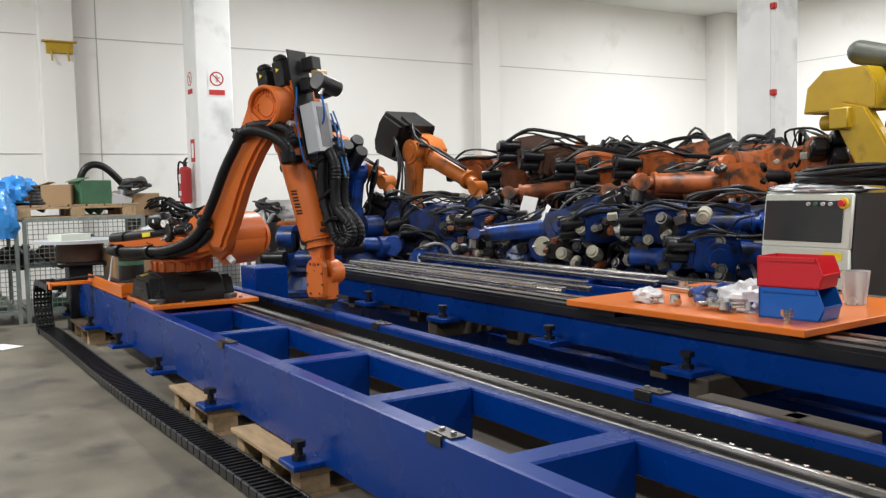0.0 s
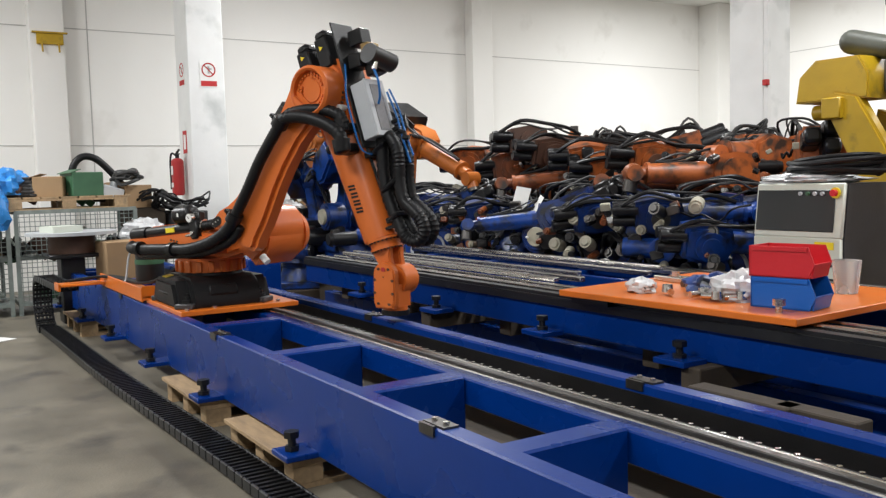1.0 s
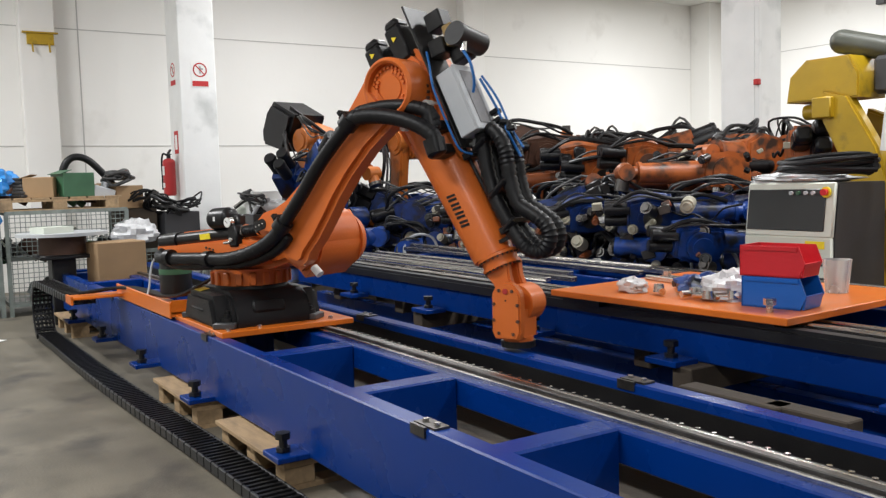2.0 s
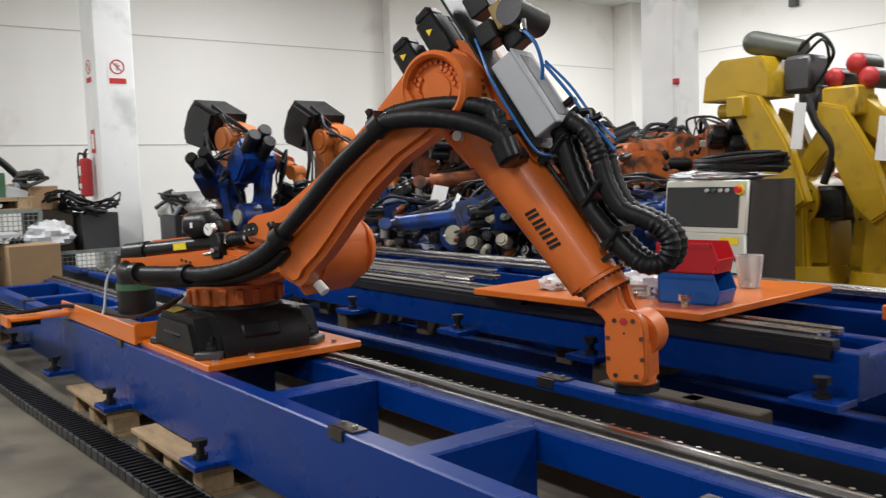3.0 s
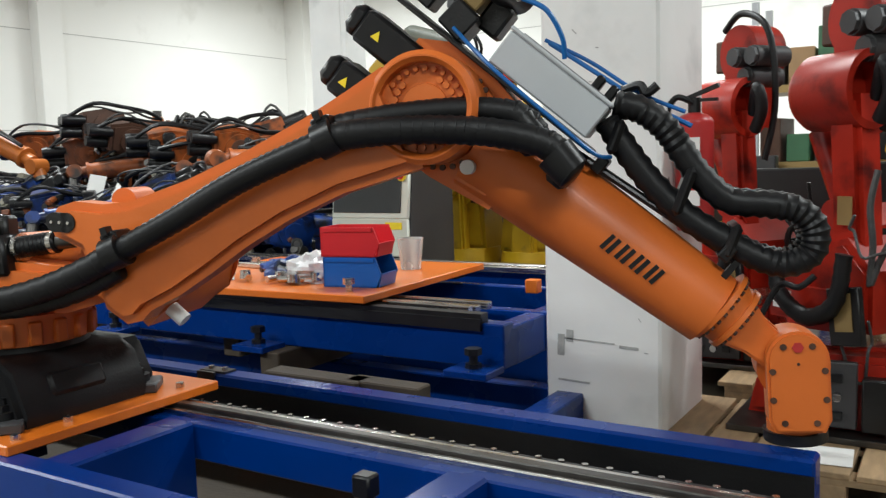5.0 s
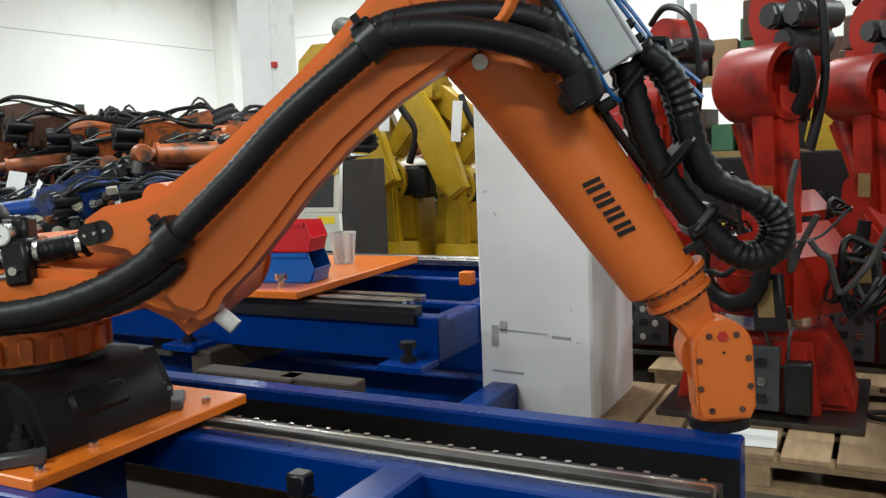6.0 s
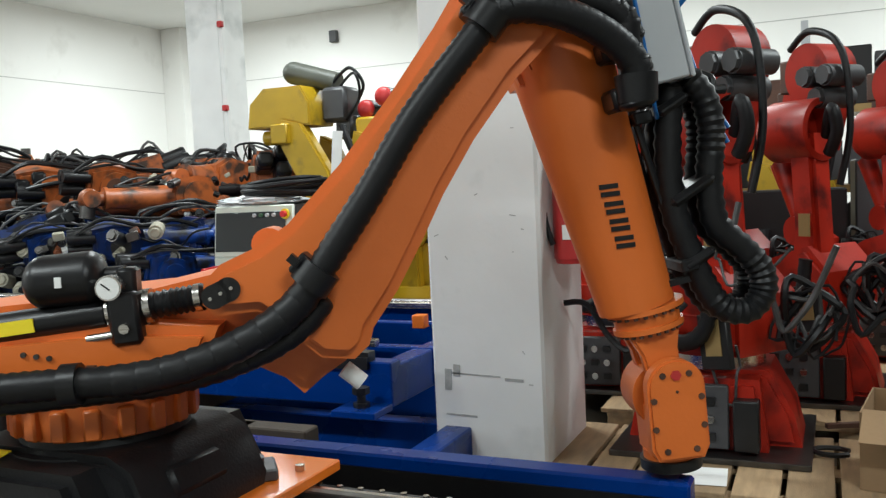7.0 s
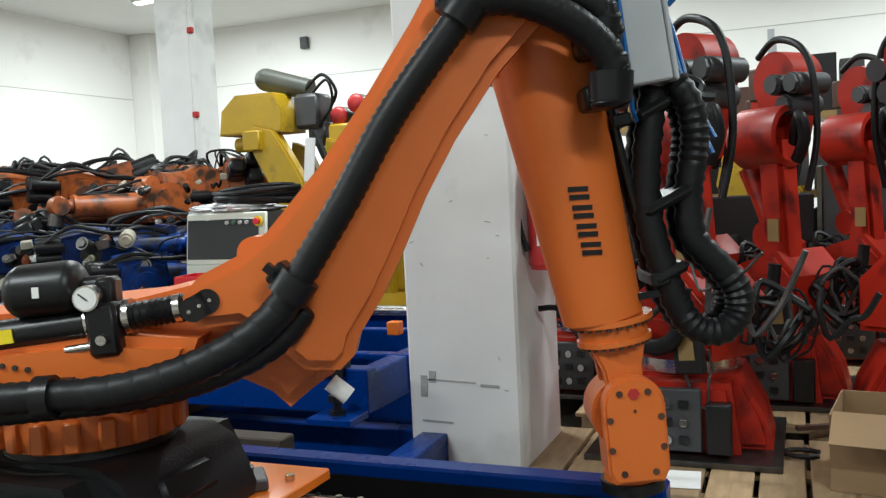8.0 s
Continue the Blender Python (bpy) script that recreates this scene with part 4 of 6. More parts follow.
for k in range(4):
    tube(b, [(-1.74, -0.65 + 0.03 * k, 0.04), (-1.6, -0.40 + 0.02 * k, 0.07), (-1.2, -0.30 + 0.02 * k, 0.06), (-0.85, -0.28, 0.07), (-0.65, -0.22 + 0.02 * k, 0.10), (-0.45, -0.1, 0.2)], 0.011, seg=6)
part("cable", b, M_HOSE, carriage)
b = bm_new(); tube(b, [(-1.05, -0.35, 0.05), (-1.08, -0.32, 0.10), (-1.10, -0.28, 0.28), (-1.02, -0.2, 0.38)], 0.008, seg=6); part("cable", b, M_GREY, carriage, "grey cable")
pump = thing("lubricator", "black and green grease pump beside the robot", "pump")
PX, PY = -1.0, -0.16
b = bm_new(); cyl(b, (PX, PY, 0.055), (PX, PY, 0.20), 0.105, seg=28); part("body", b, M_BLACK, pump)
b = bm_new(); cyl(b, (PX, PY, 0.20), (PX, PY, 0.235), 0.108, seg=28); part("band", b, M_GREEN, pump)
b = bm_new(); cyl(b, (PX, PY, 0.235), (PX, PY, 0.36), 0.102, seg=28); cyl(b, (PX, PY, 0.36), (PX, PY, 0.40), 0.112, 0.10, seg=28); cyl(b, (PX, PY, 0.40), (PX, PY, 0.43), 0.05, seg=14); part("cap", b, M_PLASTIC, pump)
motor = thing("drive_motor", "black carriage drive motor with a blue box", "motor")
b = bm_new(); box(b, (-0.62, 0.20, 0.09), (0.20, 0.22, 0.16), bevel=0.01); cyl(b, (-0.62, 0.20, 0.15), (-0.62, 0.20, 0.32), 0.08, seg=20); part("gearbox", b, M_BLACK, motor)
b = bm_new(); box(b, (-0.80, 0.22, 0.16), (0.13, 0.16, 0.13), bevel=0.006); part("terminal_box", b, M_BLUE, motor, smooth=0)
b = bm_new(); box(b, (-0.80, 0.139, 0.17), (0.10, 0.004, 0.05)); part("label", b, M_PAPER, motor, smooth=0)
b = bm_new(); box(b, (-0.80, 0.22, 0.02), (0.16, 0.2, 0.16)); part("bracket", b, M_DGREY, motor, smooth=0)
b = bm_new(); tube(b, [(-0.70, 0.1, 0.10), (-0.66, 0.0, 0.09), (-0.58, -0.06, 0.14), (-0.50, -0.02, 0.22)], 0.022, seg=10); part("cable", b, M_GREY, motor, "braided grey cable")

# ---- cable chain: links lie on the floor, roll round a loop and reach the carriage ----
CH_R, CH_Z = 0.235, 0.035
def chain_y(x):
    return 1.175 + (x + 4.0) * 0.02
CH_FIX, CH_STEP = -1.0, 0.094
chain = thing("cable_chain", "black plastic cable chain on the floor beside the track", "cable chain")
b = bm_new()
for y in (-0.075, 0.075):
    box(b, (0, y, 0), (0.088, 0.016, 0.055), bevel=0.005)
box(b, (-0.024, 0, 0.02), (0.018, 0.15, 0.010)); box(b, (0.024, 0, 0.02), (0.018, 0.15, 0.010)); box(b, (0, 0, -0.022), (0.03, 0.15, 0.008))
link_mesh = mesh_of("chain_link", b, M_PLASTIC, 0)
b = bm_new()
for y in (-0.045, -0.015, 0.02, 0.05):
    cyl(b, (-0.052, y, -0.004), (0.052, y, -0.004), 0.012, seg=6)
cable_mesh = mesh_of("cable", b, M_GCABLE, 40)
def chain_x(t):
    return joints(t)[0] - 1.73
CH_LEN = (CH_FIX + 9.1) + math.pi * CH_R + (chain_x(0) + 9.1)
LINKS = int(CH_LEN / CH_STEP)
chain_links = []
for i in range(LINKS):
    o = new("chain_link", link_mesh); o.parent = chain
    c = new("cable", cable_mesh); c.parent = o
    chain_links.append(o)
def chain_pose(i, t):
    xm = chain_x(t)
    xl = (CH_FIX + xm + math.pi * CH_R - CH_LEN) / 2
    s = (i + 0.5) * CH_STEP
    low = CH_FIX - xl
    if s < low:
        return pose(CH_FIX - s, chain_y(CH_FIX - s) + 0.012 * math.sin((CH_FIX - s) * 1.3), CH_Z, 0, 0, 1.6)
    s -= low
    if s < math.pi * CH_R:
        a = s / CH_R
        return pose(xl - CH_R * math.sin(a), chain_y(xl), CH_Z + CH_R * (1 - math.cos(a)), 0, math.degrees(a), 0)
    s -= math.pi * CH_R
    return pose(xl + s, chain_y(xl + s), CH_Z + 2 * CH_R, 0, 179.9, 0)

def motions():
    rows = {k: [] for k in ("robot", "column", "link", "arm", "wrist")}
    for t in TICKS:
        x, col, link, arm, wrist = limbs(t)
        for k, m in (("robot", pose(x, RY, RZ)), ("column", col), ("link", link), ("arm", arm), ("wrist", wrist)):
            rows[k].append((t, m))
    walk(robot, rows["robot"])
    walk(carriage, rows["robot"])
    walk(pump, rows["robot"])
    walk(motor, rows["robot"])
    walk(column_part, rows["column"])
    walk(link_part, rows["link"])
    walk(forearm_part, rows["arm"])
    walk(wrist_part, rows["wrist"])
    for (h, i), r in hose_rows().items():
        walk(hoses[h][1][i], r)
    for i, o in enumerate(chain_links):
        walk(o, [(t, chain_pose(i, t)) for t in TICKS])

# ---- stored robots ----
def stored_robot(name, label, paint, m, a1=0, a2=110, a3=-5, link=0.95, fore=0.95, fat=1.0, cover=None, boxy=True, cables=4, seed=1, group="stored robots", trunk=0.45):
    """A used articulated robot: base, column, link arm, forearm, wrist, motors, cables."""
    rnd = random.Random(seed)
    t = thing(name, label, "robot", m, group)
    b = bm_new(); box(b, (0, 0, 0.05), (0.66 * fat, 0.62 * fat, 0.10), bevel=0.02); cyl(b, (0, 0, 0.08), (0, 0, 0.26), 0.30 * fat, 0.24 * fat, seg=24); box(b, (-0.30, 0, 0.16), (0.22, 0.34, 0.24), bevel=0.02); part("base", b, paint, t)
    b = bm_new(); box(b, (-0.42, 0.0, 0.18), (0.03, 0.28, 0.2), bevel=0.006); part("connector_panel", b, M_DGREY, t)
    for k in range(6):
        b = bm_new(); y, z = -0.10 + 0.1 * (k % 3), 0.14 + 0.09 * (k // 3); cyl(b, (-0.43, y, z), (-0.47, y, z), 0.028, seg=10); part("connector", b, M_DKSTEEL, t)
    R = pose(0, 0, 0, 0, 0, a1)
    col = part("column", _column(fat, trunk), paint, t); col.matrix_basis = R
    L = R @ pose(0.28, 0, trunk + 0.12, 0, -a2, 0)
    b = bm_new()
    w = 0.13 * fat
    prism(b, [(-0.2 * fat, 0.06), (-0.12, 0.19 * fat), (0.08, 0.17 * fat), (link * 0.5, w * 0.8), (link * 0.85, w), (link + 0.10, 0.14 * fat), (link + 0.17, 0.0), (link + 0.10, -0.14 * fat), (link * 0.85, -w), (link * 0.5, -w * 0.9), (0.1, -0.19 * fat), (-0.12, -0.18 * fat)], -0.20, -0.06, 0.02)
    cyl(b, (0, -0.24, 0), (0, 0.2, 0), 0.17 * fat, seg=24); cyl(b, (link, -0.22, 0), (link, 0.10, 0), 0.15 * fat, seg=24)
    lk = part("link_arm", b, paint, t); lk.matrix_basis = L
    b = bm_new(); cyl(b, (0, -0.24, 0), (0, -0.262, 0), 0.11 * fat, seg=24); part("joint_cover", b, cover or M_DKSTEEL, lk)
    b = bm_new(); cyl(b, (link, -0.22, 0), (link, -0.235, 0), 0.10 * fat, seg=24); part("joint_cover", b, paint, lk)
    e = L @ Vector((link, 0, 0))
    A = Matrix.Translation(e) @ R @ pose(0, 0, 0, 0, -a3, 0)
    b = bm_new()
    prism(b, [(-0.24, 0.17 * fat), (-0.24, -0.12), (0.12, -0.18 * fat), (0.24, -0.12), (0.24, 0.13), (0.1, 0.20 * fat)], -0.08, 0.22, 0.03)
    cyl(b, (0.15, 0.06, 0), (fore * 0.8, 0.06, 0), 0.135 * fat, 0.10 * fat, seg=24); cyl(b, (fore * 0.8, 0.06, 0), (fore * 0.84, 0.06, 0), 0.115 * fat, seg=24)
    fr = part("forearm", b, paint, t); fr.matrix_basis = A
    b = bm_new(); cyl(b, (fore * 0.84, 0.06, 0), (fore * 0.94, 0.06, 0), 0.075, seg=18); cyl(b, (fore, -0.03, -0.02), (fore, 0.15, -0.02), 0.085, seg=20); cyl(b, (fore, 0.06, -0.02), (fore + 0.1, 0.06, -0.12), 0.07, seg=16); part("wrist", b, paint, fr)
    b = bm_new(); cyl(b, (fore + 0.09, 0.06, -0.11), (fore + 0.12, 0.06, -0.14), 0.08, seg=18); part("flange", b, M_DKSTEEL, fr)
    for k, (y, z) in enumerate(((0.0, 0.09), (0.0, -0.07), (0.15, 0.02))):
        b = bm_new()
        if boxy:
            box(b, (-0.32, y, z), (0.2, 0.14, 0.14), bevel=0.02); box(b, (-0.46, y, z), (0.12, 0.13, 0.13), bevel=0.025)
        else:
            cyl(b, (-0.22, y, z), (-0.48, y, z), 0.075, seg=18); cyl(b, (-0.46, y, z), (-0.5, y, z), 0.082, 0.07, seg=18)
        part("motor", b, M_PLASTIC, fr, "black servo motor")
    b = bm_new(); cyl(b, (0, 0.18, 0), (0, 0.46, 0), 0.09, seg=18); cyl(b, (0, 0.44, 0), (0, 0.5, 0), 0.1, seg=18); part("motor", b, M_PLASTIC, lk, "black servo motor")
    b = bm_new(); cyl(b, (-0.12, 0.16, trunk), (-0.12, 0.16, trunk + 0.34), 0.085, seg=18); part("motor", b, M_PLASTIC, col)
    for k in range(cables):
        b = bm_new()
        o = [rnd.uniform(-0.06, 0.06) for _ in range(9)]
        tube(b, [(0.1, -0.27 + o[0], -0.10 + o[1]), (link * 0.4, -0.30 + o[2], o[3]), (link * 0.8, -0.30 + o[4], 0.08 + o[5]), (link + 0.12 + o[6], -0.28, 0.22 + abs(o[7])), (link + 0.05, -0.2, 0.34 + o[8])], (0.024, 0.014, 0.010, 0.009, 0.013)[k % 5], seg=8, per=4)
        part("hose", b, M_HOSE if k < 2 else M_GCABLE, lk)
    for k in range(cables):
        b = bm_new()
        o = [rnd.uniform(-0.1, 0.1) for _ in range(9)]
        tube(b, [(-0.3, -0.05 + o[0], 0.12), (-0.15 + o[1], -0.18 + o[2], 0.28 + o[3] * 0.6), (0.1 + o[4], -0.2 + o[5], 0.22 + o[6]), (0.35, -0.10 + o[7] * 0.5, 0.17 + o[8] * 0.4), (fore * 0.8, 0.0, 0.13)], (0.022, 0.012, 0.009, 0.014, 0.008)[k % 5], seg=8, per=4)
        part("hose", b, M_HOSE if k < 2 else M_GCABLE, fr)
    for k in range(3):
        b = bm_new()
        r0, cx, cy, cz = rnd.uniform(0.12, 0.2), rnd.uniform(-0.2, 0.3), -0.38, rnd.uniform(0.25, trunk + 0.25)
        tube(b, [(cx + r0 * math.cos(a), cy + 0.03 * math.sin(3 * a), cz + r0 * 0.9 * math.sin(a)) for a in [q * 0.8 for q in range(8)]], rnd.choice((0.009, 0.012, 0.016)), seg=6, per=3)
        part("cable_coil", b, rnd.choice((M_HOSE, M_GCABLE, M_GREY)), col)
    for side in (-1, 1):
        for k in range(4):
            x, y, z, q = -0.42 + 0.28 * k + rnd.uniform(-0.08, 0.08), side * rnd.uniform(0.30, 0.40), rnd.uniform(0.42, trunk + 0.42), rnd.uniform(0.11, 0.17)
            kind = rnd.randrange(3)
            b = bm_new()
            if kind == 0:
                cyl(b, (x, side * 0.1, z), (x, y, z), q, seg=22); cyl(b, (x, y, z), (x, y + side * 0.02, z), q * 0.86, q * 0.8, seg=22); u = part("gear_unit", b, paint, col)
                b = bm_new(); cyl(b, (x, y + side * 0.015, z), (x, y + side * 0.05, z), q * 0.62, q * 0.55, seg=18); part("cover", b, rnd.choice((M_CREAM, M_CREAM, M_DKSTEEL)), u, "dusty round cover")
            elif kind == 1:
                cyl(b, (x, side * 0.1, z), (x, y + side * 0.06, z), q * 0.62, seg=16); cyl(b, (x, y + side * 0.05, z), (x, y + side * 0.09, z), q * 0.66, q * 0.5, seg=16); u = part("motor", b, M_PLASTIC, col)
                b = bm_new(); box(b, (x, y, z + q * 0.6), (0.06, 0.08, 0.06), bevel=0.006); part("connector", b, rnd.choice((M_PAPER, M_GREY, M_DKSTEEL)), u)
            else:
                d = rnd.choice((-1, 1)); ex, ez = x + d * rnd.uniform(0.22, 0.34), z + rnd.uniform(-0.08, 0.16)
                cyl(b, (x, y - side * 0.06, z), (ex, y - side * 0.02, ez), q * 0.72, q * 0.6, seg=20); cyl(b, (x, side * 0.1, z), (x, y + side * 0.05, z), q * 0.85, seg=20); u = part("wrist_unit", b, paint, col)
                # solid black disc gives the open end its inner shade as colour
                b = bm_new(); cyl(b, (ex - d * 0.012, y - side * 0.02, ez), (ex + d * 0.014, y - side * 0.02, ez), q * 0.46, seg=18); part("bore", b, M_BLACK, u, "black disc drawn as the shade inside an open end")
    b = bm_new(); box(b, (rnd.uniform(-0.1, 0.2), -0.31, 0.40), (0.10, 0.004, 0.07), rot=(0, rnd.uniform(-10, 10), 0)); part("plate", b, M_BRASS if rnd.random() < 0.5 else M_PAPER, col, smooth=0)
    return t

def _column(fat, trunk):
    b = bm_new()
    cyl(b, (0, 0, 0.27), (0, 0, 0.36), 0.25 * fat, seg=28)
    prism(b, [(-0.30, 0.36), (0.30, 0.36), (0.46, trunk), (0.46, trunk + 0.2), (0.30, trunk + 0.28), (0.1, trunk + 0.1), (-0.3, trunk + 0.05)], -0.05, 0.18, 0.03)
    prism(b, [(-0.34, 0.34), (0.24, 0.34), (0.2, trunk), (-0.3, trunk)], -0.28, 0.28, 0.03)
    return b

TRUE = Matrix.Scale(0.93, 4)
GB, GO = "stored blue robots", "stored orange robots"
LB = "worn blue robot with black motors among tangled cables"
LO = "worn orange robot with black hoses in a packed row"
blue = [stored_robot("stored_robot", LB, M_BLUEOLD, pose(-8.87, 5.35, 0.05, 0, 0, 4) @ TRUE, 25, 128, 14, 0.6, 0.6, 0.95, M_WHITE, False, 5, 3, GB, 0.38),
        stored_robot("stored_robot", LB, M_BLUEOLD, pose(-7.88, 5.30, 0.05, 0, 0, -6) @ TRUE, 205, 118, -25, 0.55, 0.62, 0.95, M_GREY, True, 5, 4, GB, 0.40),
        stored_robot("stored_robot", LB, M_BLUEOLD, pose(-6.94, 5.25, 0.05, 0, 0, 2) @ TRUE, -45, 138, 20, 0.55, 0.6, 1.0, M_WHITE, False, 5, 5, GB, 0.36)]
for k, (x, y, r) in enumerate(((-6.08, 5.3, 4), (-5.31, 5.35, -8), (-4.55, 5.45, 10), (-9.77, 5.25, 0), (-5.81, 6.1, 160), (-8.02, 4.85, 30), (-8.60, 4.75, -160))):
    copy_thing(blue[(k + 1) % 3], pose(x, y, 0.05, 0, 0, r))
orange = [stored_robot("stored_robot", LO, M_ORANGEOLD, pose(-8.51, 6.5, 0.40, 0, 0, -10) @ TRUE, -35, 128, 4, 0.75, 0.62, 1.0, M_ORANGEOLD, True, 5, 7, GO, 0.45),
          stored_robot("stored_robot", LO, M_ORANGEOLD, pose(-7.52, 6.45, 0.40, 0, 0, 8) @ TRUE, 215, 132, -20, 0.8, 0.66, 1.05, M_RUST, False, 5, 8, GO, 0.45),
          stored_robot("stored_robot", LO, M_ORANGEOLD, pose(-6.53, 6.5, 0.40, 0, 0, -20) @ TRUE, 60, 138, 6, 0.8, 0.6, 1.1, M_ORANGEOLD, False, 6, 9, GO, 0.45),
          stored_robot("stored_robot", LO, M_ORANGEOLD, pose(-5.63, 6.7, 0.40, 0, 0, 30) @ TRUE, 140, 130, -14, 0.72, 0.7, 1.0, M_RUST, True, 6, 10, GO, 0.45)]
for k, (x, y, z, r) in enumerate(((-9.32, 7.4, 0.40, 15), (-8.24, 7.6, 0.40, -12), (-7.25, 7.5, 0.40, 5), (-6.35, 7.7, 0.40, 24), (-5.45, 7.8, 0.40, -15), (-4.70, 6.9, 0.40, 12), (-7.70, 8.8, 0.40, -30), (-5.90, 8.9, 0.40, 10), (-5.09, 8.6, 0.40, 190))):
    copy_thing(orange[(k * 3 + 1) % 4], pose(x, y, z, 0, 0, r))
for k, (x, y, r) in enumerate(((-9.28, 5.6, 175), (-8.38, 5.7, 20), (-7.43, 5.65, 185), (-6.53, 5.7, -12), (-5.67, 5.55, 170), (-4.95, 5.75, 5))):
    copy_thing(blue[k % 3], pose(x, y, 0.05, 0, 0, r))
for k, (x, y, z, r) in enumerate(((-8.96, 6.25, 0.40, 190), (-8.02, 6.3, 0.40, 5), (-7.03, 6.2, 0.40, 175), (-6.08, 6.25, 0.40, 12), (-5.18, 6.3, 0.40, 200), (-4.40, 6.4, 0.40, -8), (-8.78, 7.0, 0.40, 20), (-6.89, 7.05, 0.40, 170), (-5.90, 7.2, 0.40, -5))):
    copy_thing(orange[(k + 2) % 4], pose(x, y, z, 0, 0, r))
for x, y, z in ((-8.96, 6.25, 0.14), (-8.02, 6.3, 0.14), (-7.03, 6.2, 0.14), (-6.08, 6.25, 0.14), (-5.18, 6.3, 0.14), (-4.40, 6.4, 0.14), (-8.78, 7.0, 0.14), (-6.89, 7.05, 0.14), (-5.90, 7.2, 0.14), (-8.51, 6.5, 0.14), (-7.52, 6.5, 0.14), (-6.53, 6.5, 0.14), (-5.63, 6.7, 0.14), (-4.70, 6.9, 0.14), (-9.32, 7.4, 0.14), (-8.24, 7.6, 0.14), (-7.25, 7.5, 0.14), (-6.35, 7.7, 0.14), (-5.45, 7.8, 0.14), (-7.70, 8.8, 0.14), (-5.90, 8.9, 0.14), (-5.09, 8.6, 0.14)):
    p = thing("crate", "dark wooden crate under a stored robot", "crate", pose(x, y, 0), "crates")
    b = bm_new(); box(b, (0, 0, 0.2), (0.8, 0.5, 0.40), bevel=0.006); part("body", b, M_WOODD, p, smooth=0)
# two tall orange ones with black rear covers
for x, y, r, a2, a3, z, sd in ((-9.42, 4.15, 8, 96, -22, 0.15, 21), (-9.02, 5.05, 0, 84, -24, 0.1, 22)):
    t = stored_robot("stored_robot", "standing orange robot with a black rear cover", M_AMBER, pose(x, y, z, 0, 0, r) @ Matrix.Scale(0.88, 4), 5, a2, a3, 1.15, 1.15, 1.05, M_AMBER, True, 4, sd, GO, 0.6)
    fore = [c for c in t.children if c.name.startswith("forearm")][0]
    b = bm_new(); prism(b, [(-0.72, 0.30), (-0.80, 0.14), (-0.82, -0.14), (-0.74, -0.30), (-0.26, -0.24), (-0.22, 0.28)], -0.26, 0.32, 0.05); part("rear_cover", b, M_PLASTIC, fore, "black moulded rear cover")
    b = bm_new(); box(b, (-0.2, -0.13, 0.26), (0.5, 0.02, 0.08), rot=(0, 8, 0)); part("bracket", b, M_BLACK, fore, smooth=0)
bt = stored_robot("stored_robot", LB, M_BLUEOLD, pose(-8.46, 4.05, 0.25, 0, 0, 20) @ TRUE, 160, 100, -35, 0.75, 0.6, 1.0, M_CREAM, False, 5, 31, GB, 0.5)
copy_thing(bt, pose(-9.00, 3.75, 0.16, 0, 0, -30) @ TRUE)
for x, y in ((-8.46, 4.05), (-9.0, 3.75)):
    p = thing("crate", "dark wooden crate under a stored robot", "crate", pose(x, y, 0), "crates"); b = bm_new(); box(b, (0, 0, 0.125 if x > -8.8 else 0.08), (0.7, 0.5, 0.25 if x > -8.8 else 0.16), bevel=0.006); part("body", b, M_WOODD, p, smooth=0)
# forearms of the packed orange robots, lying across the row
def robot_arm(m, seed, paint, label):
    r = random.Random(seed)
    t = thing("robot_arm", label, "robot arm", m, "laid robot arms")
    L, q = r.uniform(0.55, 0.75), r.uniform(0.085, 0.11)
    b = bm_new(); prism(b, [(-0.30, 0.14), (-0.30, -0.12), (-0.12, -0.17), (0.08, -0.15), (0.14, 0.0), (0.10, 0.15), (-0.1, 0.18)], -0.13, 0.13, 0.03); cyl(b, (-0.08, -0.17, 0), (-0.08, 0.17, 0), 0.13, seg=24); part("elbow", b, paint, t)
    b = bm_new(); cyl(b, (-0.08, -0.17, 0), (-0.08, -0.19, 0), 0.085, seg=22); part("gear_cover", b, r.choice((paint, M_DKSTEEL, M_RUST)), t)
    b = bm_new(); cyl(b, (0.08, 0, 0), (L, 0, 0.0), q * 1.1, q * 0.85, seg=24); cyl(b, (L, 0, 0), (L + 0.03, 0, 0), q * 0.98, seg=24); part("tube", b, paint, t)
    b = bm_new(); cyl(b, (L + 0.03, 0, 0), (L + 0.10, 0, 0), q * 0.6, seg=16); ball(b, (L + 0.14, 0, 0), q * 0.9, u=18, v=12); cyl(b, (L + 0.14, -q * 0.95, 0), (L + 0.14, q * 0.95, 0), q * 0.72, seg=20); part("wrist", b, paint, t)
    b = bm_new(); cyl(b, (L + 0.15, 0, -0.04), (L + 0.17, 0, -q - 0.06), q * 0.62, seg=18); part("flange", b, M_DKSTEEL, t)
    for y, z in ((-0.06, 0.06), (0.06, 0.05), (0.0, -0.06)):
        b = bm_new(); cyl(b, (-0.28, y, z), (-0.46, y, z), 0.055, seg=14); cyl(b, (-0.45, y, z), (-0.50, y, z), 0.06, 0.05, seg=14); part("motor", b, M_PLASTIC, t, "black servo motor")
    for k in range(3):
        b = bm_new(); o = [r.uniform(-0.05, 0.05) for _ in range(5)]
        tube(b, [(-0.42, -0.08, 0.10), (-0.2, -0.12 + o[0], 0.22 + o[1]), (0.1, -0.1 + o[2], 0.19 + o[3]), (0.35, -0.05, 0.14 + o[4]), (L * 0.9, -0.02, q)], (0.02, 0.012, 0.009)[k], seg=8, per=4); part("hose", b, M_HOSE if k < 2 else M_GCABLE, t)
    return t
LA = "worn orange robot forearm lying across the packed row"
